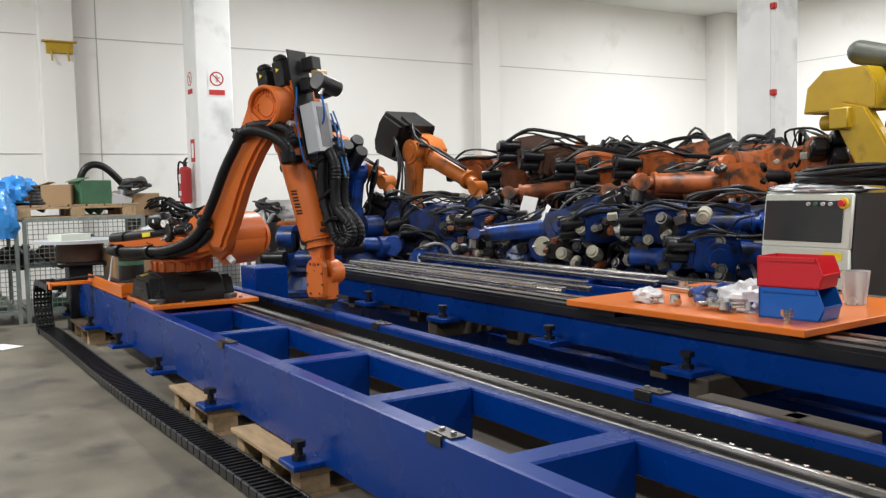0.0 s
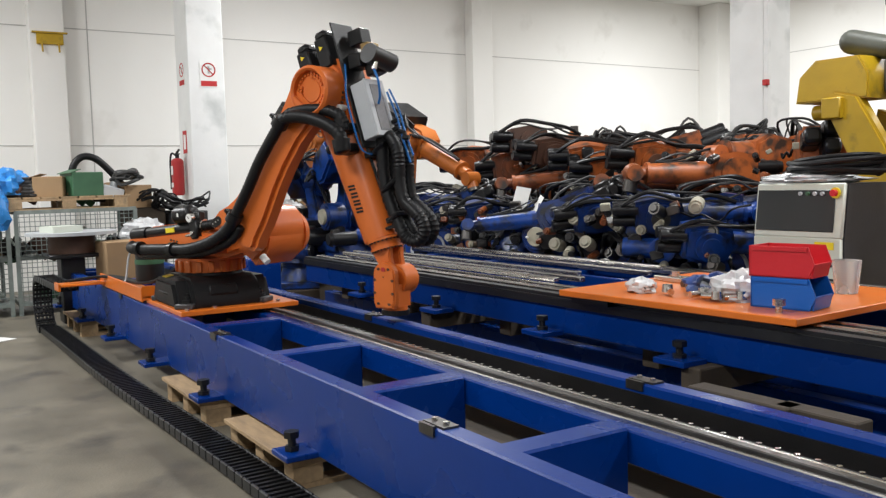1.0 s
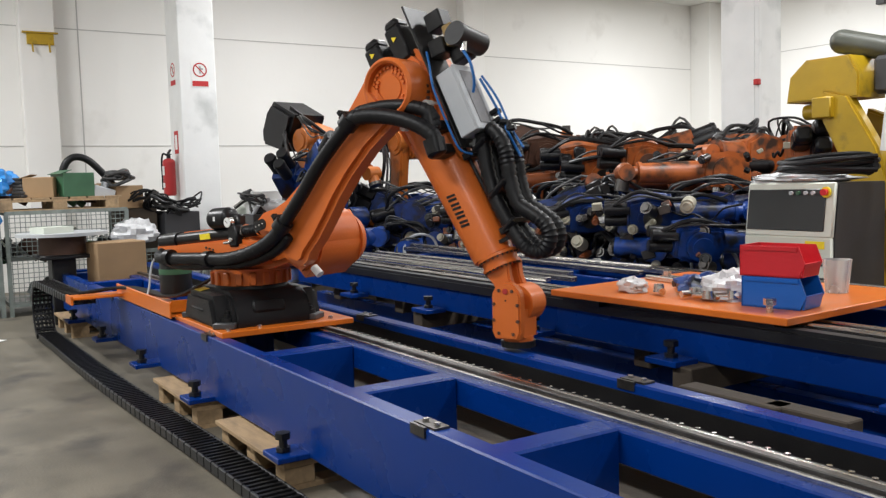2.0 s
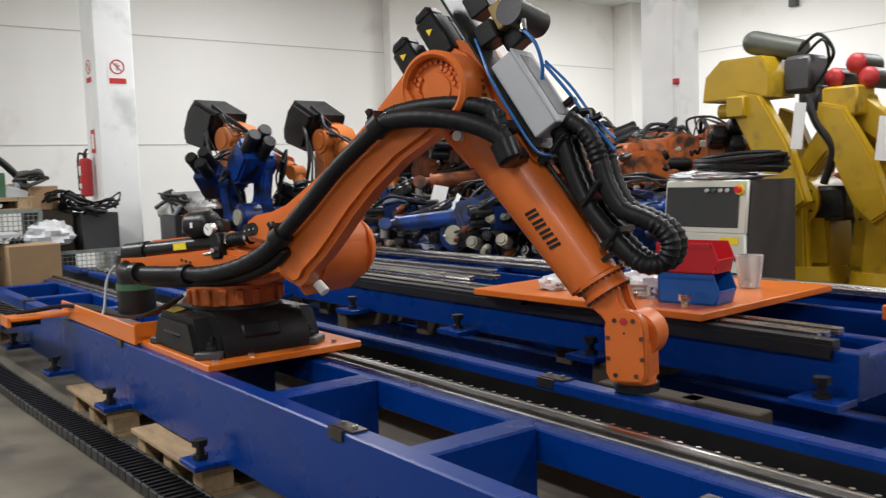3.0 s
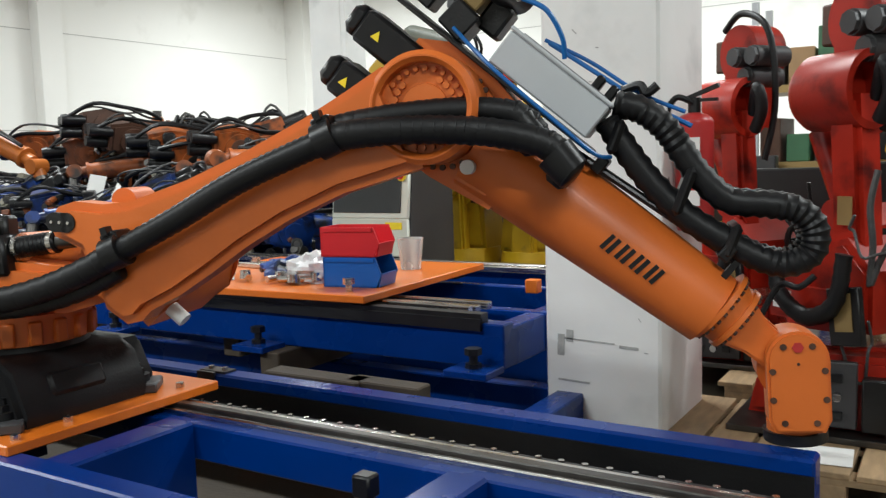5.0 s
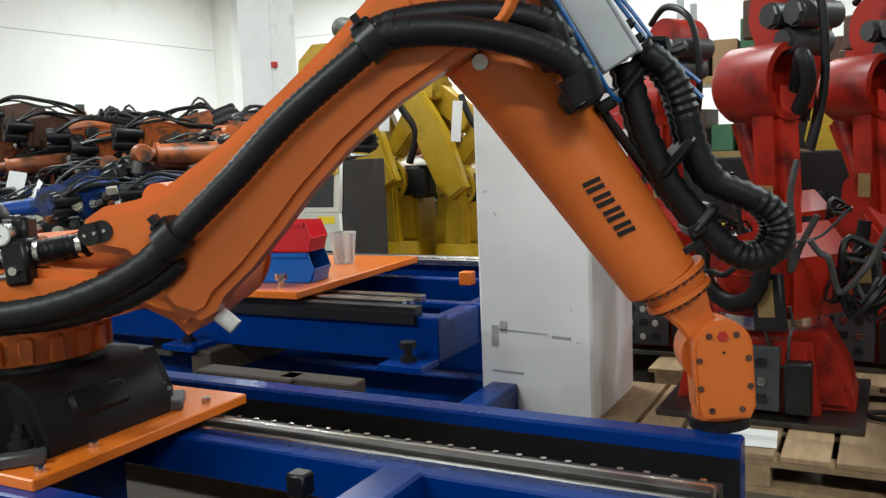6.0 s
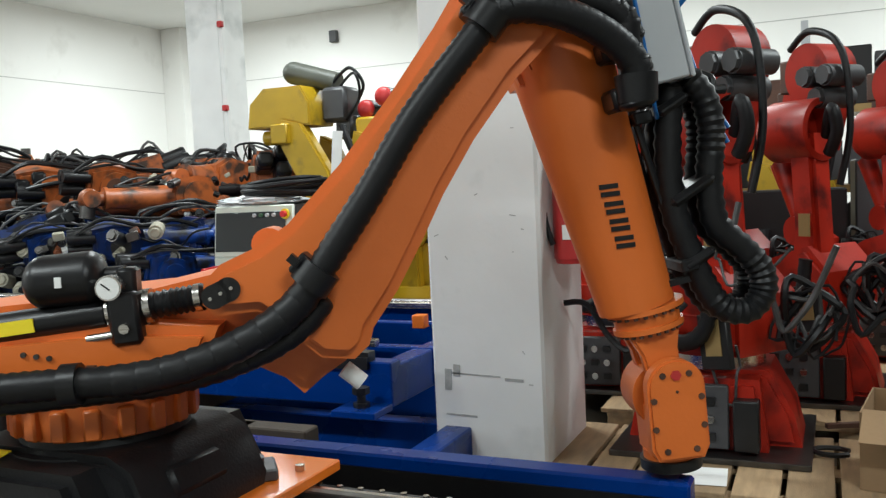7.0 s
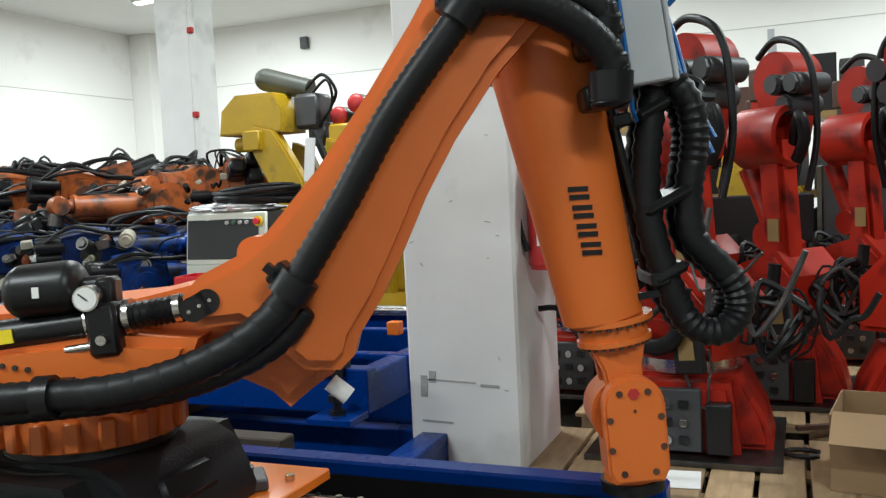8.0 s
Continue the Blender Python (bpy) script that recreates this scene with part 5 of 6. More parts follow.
for k, (x, y, z) in enumerate(((-7.94, 6.0, 1.43), (-6.98, 6.0, 1.30), (-6.31, 6.0, 1.33), (-7.25, 6.0, 1.56), (-5.08, 6.0, 1.30), (-8.73, 6.0, 1.53), (-5.79, 6.0, 1.44), (-5.45, 6.0, 1.25), (-6.63, 6.0, 1.47), (-7.63, 6.0, 1.69))):
    robot_arm(pose(x, y, z, random.uniform(-20, 20), random.uniform(-6, 6), (58, 235, 50, 70, 240, 40, 62, 225, 54, 66)[k]), 40 + k, M_RUST if k in (3, 9) else M_ORANGEOLD, LA)
for k, (x, z, r) in enumerate(((-7.9, 0.92, 60), (-7.1, 0.95, 50), (-6.2, 0.93, 235), (-5.5, 0.98, 62), (-4.75, 1.0, 48), (-4.3, 0.8, 58))):
    robot_arm(pose(x, 5.0, z, 15, 4 * (k % 3) - 4, r) @ Matrix.Scale(0.85, 4), 60 + k, M_BLUEOLD, "worn blue robot forearm lying across the packed row")
t = thing("robot_arm", "orange robot arm standing upright above the heap", "robot arm", pose(-8.83, 7.6, 1.61, 0, 0, 58), "laid robot arms")
b = bm_new(); prism(b, [(-0.16, -0.3), (0.20, -0.3), (0.16, 0.05), (0.06, 0.28), (-0.04, 0.30), (-0.12, 0.1)], -0.10, 0.10, 0.03); part("arm", b, M_AMBER, t)
b = bm_new(); cyl(b, (0.01, 0, 0.28), (0.01, 0, 0.36), 0.055, seg=16); part("motor", b, M_DKSTEEL, t)
b = bm_new(); tube(b, [(0.05, -0.12, -0.1), (0.3, -0.12, 0.07), (0.6, -0.1, 0.12), (0.85, -0.1, 0.08), (1.02, -0.1, -0.15)], 0.045, seg=12, per=6, rib=0.04, step=0.02); part("hose", b, M_HOSE, t, "thick black hose in an arch")

# loose sheets on the heap, cable tangles
for x, y, z, rx, rz in ((-6.55, 4.95, 1.10, 75, 8), (-6.30, 4.93, 1.03, 60, -30), (-5.13, 5.05, 1.04, 25, 40), (-8.24, 4.95, 1.02, 30, 20)):
    p = thing("paper_sheet", "loose white paper sheet lying on a robot", "paper", pose(x, y, z, rx, 8, rz), "paper sheets")
    b = bm_new(); box(b, (0, 0, 0), (0.19, 0.24, 0.002)); part("sheet", b, M_PAPER, p, smooth=0)
tang = thing("cable_tangle", "tangled black and grey cables over the stored robots", "cables", kind="stuff")
rnd = random.Random(5)
for mtl, n in ((M_HOSE, 46), (M_GCABLE, 34), (M_RUST, 14)):
    b = bm_new()
    for k in range(n):
        row = rnd.random()
        x = rnd.uniform(-9.7, -4.4)
        y, z = (5.0 + rnd.uniform(-0.15, 0.3), rnd.uniform(0.4, 1.12)) if row < 0.5 else (6.3 + rnd.uniform(-0.1, 1.4), rnd.uniform(1.15, 1.55))
        pts, px, pz, dx = [], x, z, rnd.uniform(-0.12, 0.12)
        for q in range(7):
            pts.append((px, y + rnd.uniform(-0.03, 0.03), pz))
            dx += rnd.uniform(-0.06, 0.06)
            px += dx
            pz += rnd.uniform(-0.13, 0.06) if q < 3 else rnd.uniform(-0.05, 0.12)
            pz = max(0.3, min(pz, z + 0.1))
        tube(b, pts, rnd.choice((0.006, 0.008, 0.012, 0.018)), seg=7, per=4)
    part("cable", b, mtl, tang)

bits = thing("heap_fittings", "dusty pale covers, plugs and plates on the stored robots", "fittings", kind="stuff")
rnd = random.Random(77)
for mtl, n in ((M_CREAM, 60), (M_PAPER, 34), (M_DKSTEEL, 60), (M_PLASTIC, 110), (M_ORANGEOLD, 40)):
    b = bm_new()
    for k in range(n):
        front = rnd.random() < 0.6
        x = rnd.uniform(-9.0, -4.2)
        y, z = (4.78 + rnd.uniform(-0.06, 0.12), rnd.uniform(0.3, 1.08)) if front else (5.85 + rnd.uniform(-0.1, 0.25), rnd.uniform(1.05, 1.5))
        q = rnd.uniform(0.02, 0.055)
        if mtl in (M_PAPER,):
            q *= 0.6
        dx, dy = rnd.uniform(0.1, 0.9), -1.0
        d = Vector((dx, dy, rnd.uniform(-0.3, 0.5))).normalized()
        p = Vector((x, y, z))
        if k % 3:
            cyl(b, p - d * 0.10, p + d * 0.02, q, seg=14); cyl(b, p + d * 0.02, p + d * 0.035, q * 0.75, q * 0.6, seg=12)
        else:
            box(b, p, (q * 2.0, 0.05, q * 1.5), rot=(rnd.uniform(-20, 20), rnd.uniform(-30, 30), 40), bevel=0.006)
    part("fitting", b, mtl, bits)

# ---- control cabinet and bins on the second carriage plate ----
p2 = thing("carriage", "orange steel carriage plate laden with parts", "carriage", pose(-3.07, 3.72, 0.652, 0, 0, 3))
b = bm_new(); box(b, (0, 0, 0), (1.47, 1.22, 0.035), bevel=0.004); part("plate", b, M_PLATE, p2, smooth=0)
for x, y in ((-0.55, -0.5), (0.5, -0.5), (-0.55, 0.5), (0.5, 0.5)):
    b = bm_new(); box(b, (x, y, -0.035), (0.28, 0.12, 0.04)); part("slider", b, M_BLACK, p2, smooth=0)
for x, y in ((0.58, -0.5), (-0.1, 0.40), (0.1, 0.40), (-0.5, 0.1)):
    b = bm_new(); cyl(b, (x, y, 0.01), (x, y, 0.07), 0.016, seg=10); cyl(b, (x, y, 0.05), (x, y, 0.08), 0.028, seg=6); part("bolt", b, M_STEEL, p2)
def bin_(m, mt, label):
    t = thing("storage_bin", label, "bin", m, "storage bins")
    b = bm_new()
    W, D, H, th = 0.31, 0.19, 0.143, 0.006
    prism(b, [(-W / 2, 0), (W / 2 - 0.03, 0), (W / 2, H * 0.45), (W / 2 - 0.03, H), (-W / 2, H)], -D / 2, -D / 2 + th)
    prism(b, [(-W / 2, 0), (W / 2 - 0.03, 0), (W / 2, H * 0.45), (W / 2 - 0.03, H), (-W / 2, H)], D / 2 - th, D / 2)
    box(b, (-0.015, 0, 0.004), (W - 0.03, D, 0.008)); box(b, (-W / 2 + 0.004, 0, H / 2), (0.008, D, H)); box(b, (W / 2 - 0.012, 0, H * 0.24), (0.008, D - 0.02, H * 0.45), rot=(0, 12, 0))
    part("shell", b, mt, t, smooth=0)
    for y in (-D / 2 - 0.003, D / 2 + 0.003):
        b = bm_new(); box(b, (-0.01, y, H - 0.012), (W - 0.05, 0.008, 0.018)); part("rim", b, mt, t, smooth=0)
    return t
bin_(pose(-2.535, 3.44, 0.67, 0, 0, 10), M_BLUEPL, "blue plastic open front storage bin on the plate")
bin_(pose(-2.545, 3.44, 0.815, 0, 0, 11), M_REDPL, "red plastic storage bin stacked on the blue bin")
t = thing("plastic_tub", "cloudy clear plastic tub on the plate", "tub", pose(-2.64, 4.03, 0.67))
b = bm_new(); cyl(b, (0, 0, 0), (0, 0, 0.17), 0.055, 0.072, seg=24, cap=False); cyl(b, (0, 0, 0), (0, 0, 0.006), 0.055, seg=24); part("wall", b, M_CLEAR, t)
rnd = random.Random(11)
for k in range(26):
    x, y = -3.35 + rnd.random() * 0.55, 3.28 + rnd.random() * 0.45
    t = thing("machine_part", "small bare metal machine part on the plate", "machine part", pose(x, y, 0.685, 0, 0, rnd.random() * 180), "machine parts")
    b = bm_new(); cyl(b, (-0.05, 0, 0.01), (0.05, 0, 0.015), 0.018, 0.012, seg=12); cyl(b, (0.03, 0, 0.0), (0.03, 0, 0.04), 0.03, 0.026, seg=14); part("body", b, rnd.choice((M_STEEL, M_DKSTEEL, M_STEEL)), t)
def crumple(name, label, c, s, mt, seed, cat):
    b = bm_new(); ball(b, (0, 0, 0), 1.0, u=26, v=16)
    r = random.Random(seed)
    off = Vector((r.random() * 9, r.random() * 9, r.random() * 9))
    for v in b.verts:
        q = v.co * 2.1 + off
        v.co *= 1 + 0.35 * noise.noise(q) + 0.22 * noise.noise(q * 2.7)
        v.co = Vector((v.co.x * s[0], v.co.y * s[1], max(-0.6, v.co.z) * s[2]))
    t = thing(name, label, cat, pose(*c))
    part("folds", b, mt, t, smooth=25)
    return t
crumple("rag", "dark blue crumpled rag on the plate", (-3.08, 3.52, 0.71), (0.13, 0.11, 0.07), M_BLUEOLD, 3, "rag")
crumple("plastic_wrap", "crumpled clear plastic wrap on the plate", (-2.86, 3.46, 0.72), (0.14, 0.12, 0.09), M_FOIL, 4, "wrap")
crumple("rag", "grey crumpled rag on the plate", (-3.38, 3.32, 0.70), (0.09, 0.07, 0.05), M_FOIL, 5, "rag")
for k in range(3):
    t = thing("steel_bar", "bright steel bar lying on the plate", "bar", pose(-3.45 + 0.12 * k, 3.75 + 0.08 * k, 0.685, 0, 0, -8 + 6 * k), "steel bars")
    b = bm_new(); box(b, (0, 0, 0), (0.55, 0.035, 0.03), bevel=0.004); part("bar", b, M_STEEL, t, smooth=0)
for k, (x0, x1, y, z) in enumerate(((-7.4, -4.4, 3.6, 0.63), (-7.6, -4.3, 3.72, 0.63), (-7.2, -4.5, 3.85, 0.64), (-7.5, -4.25, 4.3, 0.63), (-7.6, -4.3, 4.45, 0.65), (-7.3, -4.6, 3.48, 0.65))):
    t = thing("guide_rail", "loose bright ground steel guide rail", "rail", pose((x0 + x1) / 2, y, z, 0, 0, 0.7 * (k % 3 - 1)), "loose rails")
    b = bm_new(); box(b, (0, 0, 0), (x1 - x0, 0.05, 0.035), bevel=0.006); part("bar", b, M_STEEL, t, smooth=0)

cab = thing("control_cabinet", "cream and dark grey robot control cabinet with a tinted window", "control cabinet", pose(-3.46, 4.78, 0) @ Matrix.Scale(0.93, 4))
b = bm_new(); prism(b, [(0.0, 0.12), (0.60, 0.12), (0.60, 1.31), (0.05, 1.31), (-0.0, 0.95)], -0.34, 0.34, 0.012)
bmesh.ops.transform(b, matrix=pose(0, 0, 0, 0, 0, 90) , verts=b.verts)
part("body", b, M_DGREY, cab)
b = bm_new(); box(b, (0, -0.012, 0.54), (0.68, 0.03, 0.82), bevel=0.01); part("door", b, M_WHITE, cab)
b = bm_new(); box(b, (0, 0.012, 1.13), (0.68, 0.03, 0.37), rot=(-7, 0, 0), bevel=0.01); up = part("panel", b, M_WHITE, cab)
b = bm_new(); box(b, (-0.02, -0.008, 1.13), (0.60, 0.012, 0.28), rot=(-7, 0, 0), bevel=0.004); part("window", b, M_SCREEN, cab, "tinted window")
for k in range(4):
    b = bm_new(); cyl(b, (0.03 + 0.055 * k, -0.005, 1.245), (0.03 + 0.055 * k, -0.022, 1.245), 0.013, seg=12); part("button", b, (M_GREY, M_GREEN, M_GREY, M_GREY)[k], up)
b = bm_new(); cyl(b, (0.285, -0.0, 1.25), (0.285, -0.012, 1.25), 0.036, seg=20); part("collar", b, M_YSTICK, up)
b = bm_new(); cyl(b, (0.285, -0.01, 1.25), (0.285, -0.04, 1.25), 0.022, seg=16); part("emergency_stop", b, M_REDPL, up, "red emergency stop button")
b = bm_new(); box(b, (0.22, -0.03, 0.90), (0.14, 0.004, 0.05)); part("sticker", b, M_YSTICK, cab, smooth=0)
b = bm_new(); box(b, (0.24, -0.032, 0.62), (0.11, 0.02, 0.13), bevel=0.004); part("switch_plate", b, M_BLACK, cab)
b = bm_new(); box(b, (0.29, -0.035, 0.78), (0.05, 0.03, 0.035), bevel=0.005); part("lock", b, M_BLACK, cab)
b = bm_new(); box(b, (0, 0.3, 0.06), (0.64, 0.55, 0.12)); part("plinth", b, M_BLACK, cab, smooth=0)
b = bm_new(); tube(b, [(-0.28, -0.05, 0.55), (-0.27, -0.08, 0.72), (-0.18, -0.09, 0.78), (-0.1, -0.08, 0.72), (-0.08, -0.05, 0.5)], 0.022, seg=10); part("cable", b, M_HOSE, cab, "black hanging cable")
crumple("plastic_wrap", "white plastic wrap on the cabinet", (-3.52, 5.0, 1.245), (0.33, 0.22, 0.045), M_FOIL, 8, "wrap")
t = thing("cable_coil", "coil of black cables on top of the cabinet", "cable coil", pose(-3.36, 5.04, 1.27))
for k in range(7):
    b = bm_new(); r0 = 0.22 + 0.02 * (k % 3); tube(b, [(r0 * 1.25 * math.cos(a * 0.7), r0 * 0.8 * math.sin(a * 0.7), 0.018 * k + 0.015 * math.sin(a + k)) for a in range(10)], 0.016, seg=7, per=4); part("cable", b, M_HOSE, t)

# ---- yellow robots ----
def yellow_robot(m, caps, label):
    t = thing("yellow_robot", label, "robot", m, "yellow robots")
    b = bm_new(); cyl(b, (0, 0, 0), (0, 0, 0.05), 0.36, seg=36); cyl(b, (0, 0, 0.05), (0, 0, 0.22), 0.30, 0.28, seg=36); part("base", b, M_YELLOW, t)
    b = bm_new(); prism(b, [(-0.26, 0.22), (0.26, 0.22), (0.24, 0.62), (0.10, 0.86), (-0.12, 0.86), (-0.22, 0.6)], -0.16, 0.2, 0.03); prism(b, [(-0.1, 0.2), (0.12, 0.2), (0.10, 0.9), (-0.06, 0.9)], -0.26, -0.14, 0.02); col = part("column", b, M_YELLOW, t)
    b = bm_new(); cyl(b, (0, -0.2, 0.72), (0, 0.24, 0.72), 0.19, seg=28); part("shoulder", b, M_YELLOW, t)
    for k in range(12):
        a = k * math.pi / 6
        b = bm_new(); cyl(b, (0.15 * math.cos(a), -0.2, 0.72 + 0.15 * math.sin(a)), (0.15 * math.cos(a), -0.215, 0.72 + 0.15 * math.sin(a)), 0.012, seg=6); part("bolt", b, M_DKSTEEL, t)
    b = bm_new(); box(b, (0.22, -0.05, 0.70), (0.3, 0.24, 0.26), bevel=0.03); part("motor", b, M_BLACK, t)
    b = bm_new(); prism(b, [(0.02, 0.62), (0.17, 0.72), (0.02, 1.15), (-0.22, 1.55), (-0.42, 1.60), (-0.46, 1.42), (-0.28, 1.08), (-0.12, 0.74)], -0.34, -0.22, 0.02); prism(b, [(0.02, 0.68), (0.10, 0.74), (-0.20, 1.4), (-0.34, 1.46), (-0.36, 1.36), (-0.08, 0.72)], 0.12, 0.24, 0.02); part("link_arm", b, M_YELLOW, t)
    b = bm_new(); prism(b, [(0.05, 0.9), (0.35, 1.25), (0.30, 1.38), (0.18, 1.36), (-0.05, 1.0)], -0.1, 0.06, 0.02); part("parallel_arm", b, M_YELLOW, t)
    if caps:
        b = bm_new(); box(b, (-0.28, -0.12, 1.60), (0.30, 0.3, 0.24), bevel=0.02); box(b, (-0.1, 0.0, 1.45), (0.6, 0.24, 0.26), rot=(0, 38, 0), bevel=0.03); part("upper_arm", b, M_YELLOW, t)
        for x, z in ((-0.4, 1.80), (-0.22, 1.90), (-0.12, 1.78)):
            b = bm_new(); cyl(b, (x, -0.1, z), (x, 0.18, z), 0.085, seg=20); part("motor", b, M_BLACK, t)
            b = bm_new(); ball(b, (x, -0.11, z), 0.085, (1, 0.55, 1)); part("cap", b, M_DKRED, t, "dark red motor cap")
    else:
        b = bm_new(); prism(b, [(-0.75, 1.52), (-0.72, 1.72), (-0.58, 1.84), (-0.22, 1.84), (-0.14, 1.70), (-0.14, 1.52)], -0.32, 0.05, 0.012); part("hood", b, M_YELLOW, t, "yellow sheet metal hood")
        b = bm_new(); box(b, (-0.40, -0.32, 1.46), (0.16, 0.14, 0.16), bevel=0.01); cyl(b, (-0.62, -0.24, 1.44), (-0.5, -0.24, 1.44), 0.06, seg=16); part("joint_block", b, M_YELLOW, t)
        b = bm_new(); cyl(b, (-0.44, -0.05, 1.98), (-0.02, -0.05, 1.86), 0.095, 0.085, seg=20); ball(b, (-0.44, -0.05, 1.98), 0.095); part("motor", b, M_OLIVE, t, "dark olive motor")
        b = bm_new(); box(b, (0.0, -0.05, 1.68), (0.24, 0.26, 0.28), bevel=0.03); box(b, (0.05, -0.02, 1.5), (0.16, 0.2, 0.2), bevel=0.02); part("gearbox", b, M_DGREY, t)
        b = bm_new(); tube(b, [(-0.05, -0.1, 1.85), (0.18, -0.2, 1.95), (0.3, -0.2, 1.8), (0.16, -0.15, 1.62)], 0.014, seg=7); tube(b, [(0.0, -0.1, 1.8), (0.24, -0.24, 1.9), (0.26, -0.2, 1.72), (0.1, -0.15, 1.55)], 0.012, seg=7); part("hose", b, M_HOSE, t)
    b = bm_new(); tube(b, [(0.1, -0.22, 1.5), (0.2, -0.26, 1.3), (0.32, -0.24, 1.1), (0.25, -0.24, 0.85)], 0.03, seg=9); part("hose", b, M_HOSE, t)
    b = bm_new(); box(b, (0.12, -0.36, 1.28), (0.09, 0.006, 0.34), rot=(0, 6, 0)); part("tag", b, M_PAPER, t, "white hanging tag", smooth=0)
    return t
y1 = yellow_robot(pose(-3.46, 6.05, 0.36) @ Matrix.Scale(0.95, 4), False, "yellow robot with a sheet metal hood")
y2 = yellow_robot(pose(-2.90, 6.1, 0.36) @ Matrix.Scale(0.86, 4), True, "yellow robot with dark red motor caps")
copy_thing(y1, pose(-2.15, 7.2, 0.36, 0, 0, -10)); copy_thing(y2, pose(-0.2, 8.2, 0.0, 0, 0, -20))
for x, y in ((-3.46, 6.05), (-2.90, 6.1), (-2.15, 7.2)):
    p = thing("crate", "dark steel stand under a yellow robot", "stand", pose(x, y, 0), "stands")
    b = bm_new(); box(b, (0, 0, 0.18), (0.62, 0.62, 0.35), bevel=0.006); part("frame", b, M_BLACK, p, smooth=0)

# ---- red robots on pallets ----
def red_robot(m, label, seed):
    t = thing("red_robot", label, "robot", m, "red robots")
    r = random.Random(seed)
    b = bm_new(); prism(b, [(-0.46, 0.0), (0.46, 0.0), (0.42, 0.16), (0.30, 0.36), (-0.30, 0.36), (-0.42, 0.16)], -0.26, 0.26, 0.03); prism(b, [(-0.3, 0.0), (0.3, 0.0), (0.26, 0.34), (-0.26, 0.34)], -0.40, 0.40, 0.03); base = part("base", b, M_RED, t)
    b = bm_new(); box(b, (-0.06, -0.42, 0.17), (0.34, 0.05, 0.30), bevel=0.006); pan = part("connector_panel", b, M_DGREY, base)
    for k in range(9):
        b = bm_new(); x, z = -0.15 + 0.085 * (k % 3), 0.08 + 0.085 * (k // 3); cyl(b, (x, -0.44, z), (x, -0.47, z), 0.022, seg=10) if k % 2 else box(b, (x, -0.45, z), (0.05, 0.03, 0.035)); part("connector", b, M_STEEL if k % 2 else M_BLACK, t)
    b = bm_new(); box(b, (0.2, -0.43, 0.14), (0.13, 0.10, 0.24), bevel=0.008); part("cable_box", b, M_BLACK, base)
    b = bm_new(); cyl(b, (0, 0, 0.36), (0, 0, 0.43), 0.27, seg=32); part("ring", b, M_STEEL, base, "bright bearing ring")
    b = bm_new(); cyl(b, (0, 0, 0.43), (0, 0, 0.62), 0.30, 0.29, seg=32); prism(b, [(-0.34, 0.44), (0.36, 0.44), (0.36, 0.72), (0.2, 0.86), (-0.1, 0.78), (-0.34, 0.66)], -0.24, 0.26, 0.03); col = part("column", b, M_RED, t)
    b = bm_new(); box(b, (-0.18, -0.255, 0.54), (0.18, 0.006, 0.09)); part("plate", b, M_PAPER, col, smooth=0)
    b = bm_new(); box(b, (0.28, -0.30, 0.52), (0.20, 0.04, 0.26), rot=(0, -8, 0), bevel=0.006); part("cover", b, M_BLACK, col); b = bm_new(); box(b, (0.28, -0.325, 0.54), (0.11, 0.004, 0.17), rot=(0, -8, 0)); part("label", b, M_BRASS, col, smooth=0)
    b = bm_new(); prism(b, [(0.0, 0.66), (0.26, 0.66), (0.24, 0.9), (0.20, 1.5), (0.0, 1.5), (0.04, 0.95)], -0.17, 0.01, 0.03); link = part("link_arm", b, M_RED, t)
    b = bm_new(); box(b, (0.17, -0.204, 0.98), (0.09, 0.006, 0.13)); part("label", b, M_BRASS, link, smooth=0)
    b = bm_new(); n = 32
    rows = []
    for rr, x in ((0.001, -0.20), (0.15, -0.20), (0.18, -0.15), (0.18, 0.22), (0.145, 0.225), (0.14, 0.05), (0.001, 0.05)):
        rows.append([b.verts.new((x, -0.08 + rr * math.cos(2 * math.pi * k / n), 1.52 + rr * math.sin(2 * math.pi * k / n))) for k in range(n)])
    for p, q in zip(rows, rows[1:]):
        for k in range(n):
            b.faces.new((p[k], p[(k + 1) % n], q[(k + 1) % n], q[k]))
    part("elbow", b, M_RED, t, "red hollow elbow casting")
    b = bm_new(); prism(b, [(-0.20, 1.40), (0.02, 1.40), (0.12, 1.72), (0.05, 1.98), (-0.12, 2.02), (-0.24, 1.8)], 0.10, 0.34, 0.03); cyl(b, (-0.05, 0.08, 1.86), (-0.05, 0.36, 1.86), 0.18, seg=28); part("upper_arm", b, M_RED, t)
    b = bm_new(); cyl(b, (-0.38, 0.2, 1.35), (-0.2, 0.2, 0.95), 0.075, 0.06, seg=16); cyl(b, (-0.2, 0.1, 0.92), (-0.2, 0.3, 0.92), 0.09, seg=16); cyl(b, (-0.2, 0.2, 0.9), (-0.12, 0.2, 0.76), 0.06, seg=14); part("wrist", b, M_RED, t)
    for x, y, z in ((0.12, 0.02, 1.82), (0.25, 0.05, 1.82), (0.18, 0.06, 1.70)):
        b = bm_new(); cyl(b, (x, y - 0.14, z), (x, y + 0.16, z), 0.062, seg=14); cyl(b, (x, y - 0.17, z), (x, y - 0.13, z), 0.055, seg=8); part("motor", b, M_DGREY, t, "dark grey motor")
    b = bm_new(); box(b, (-0.22, 0.2, 1.86), (0.16, 0.2, 0.2), bevel=0.01); part("bracket", b, M_RUST, t)
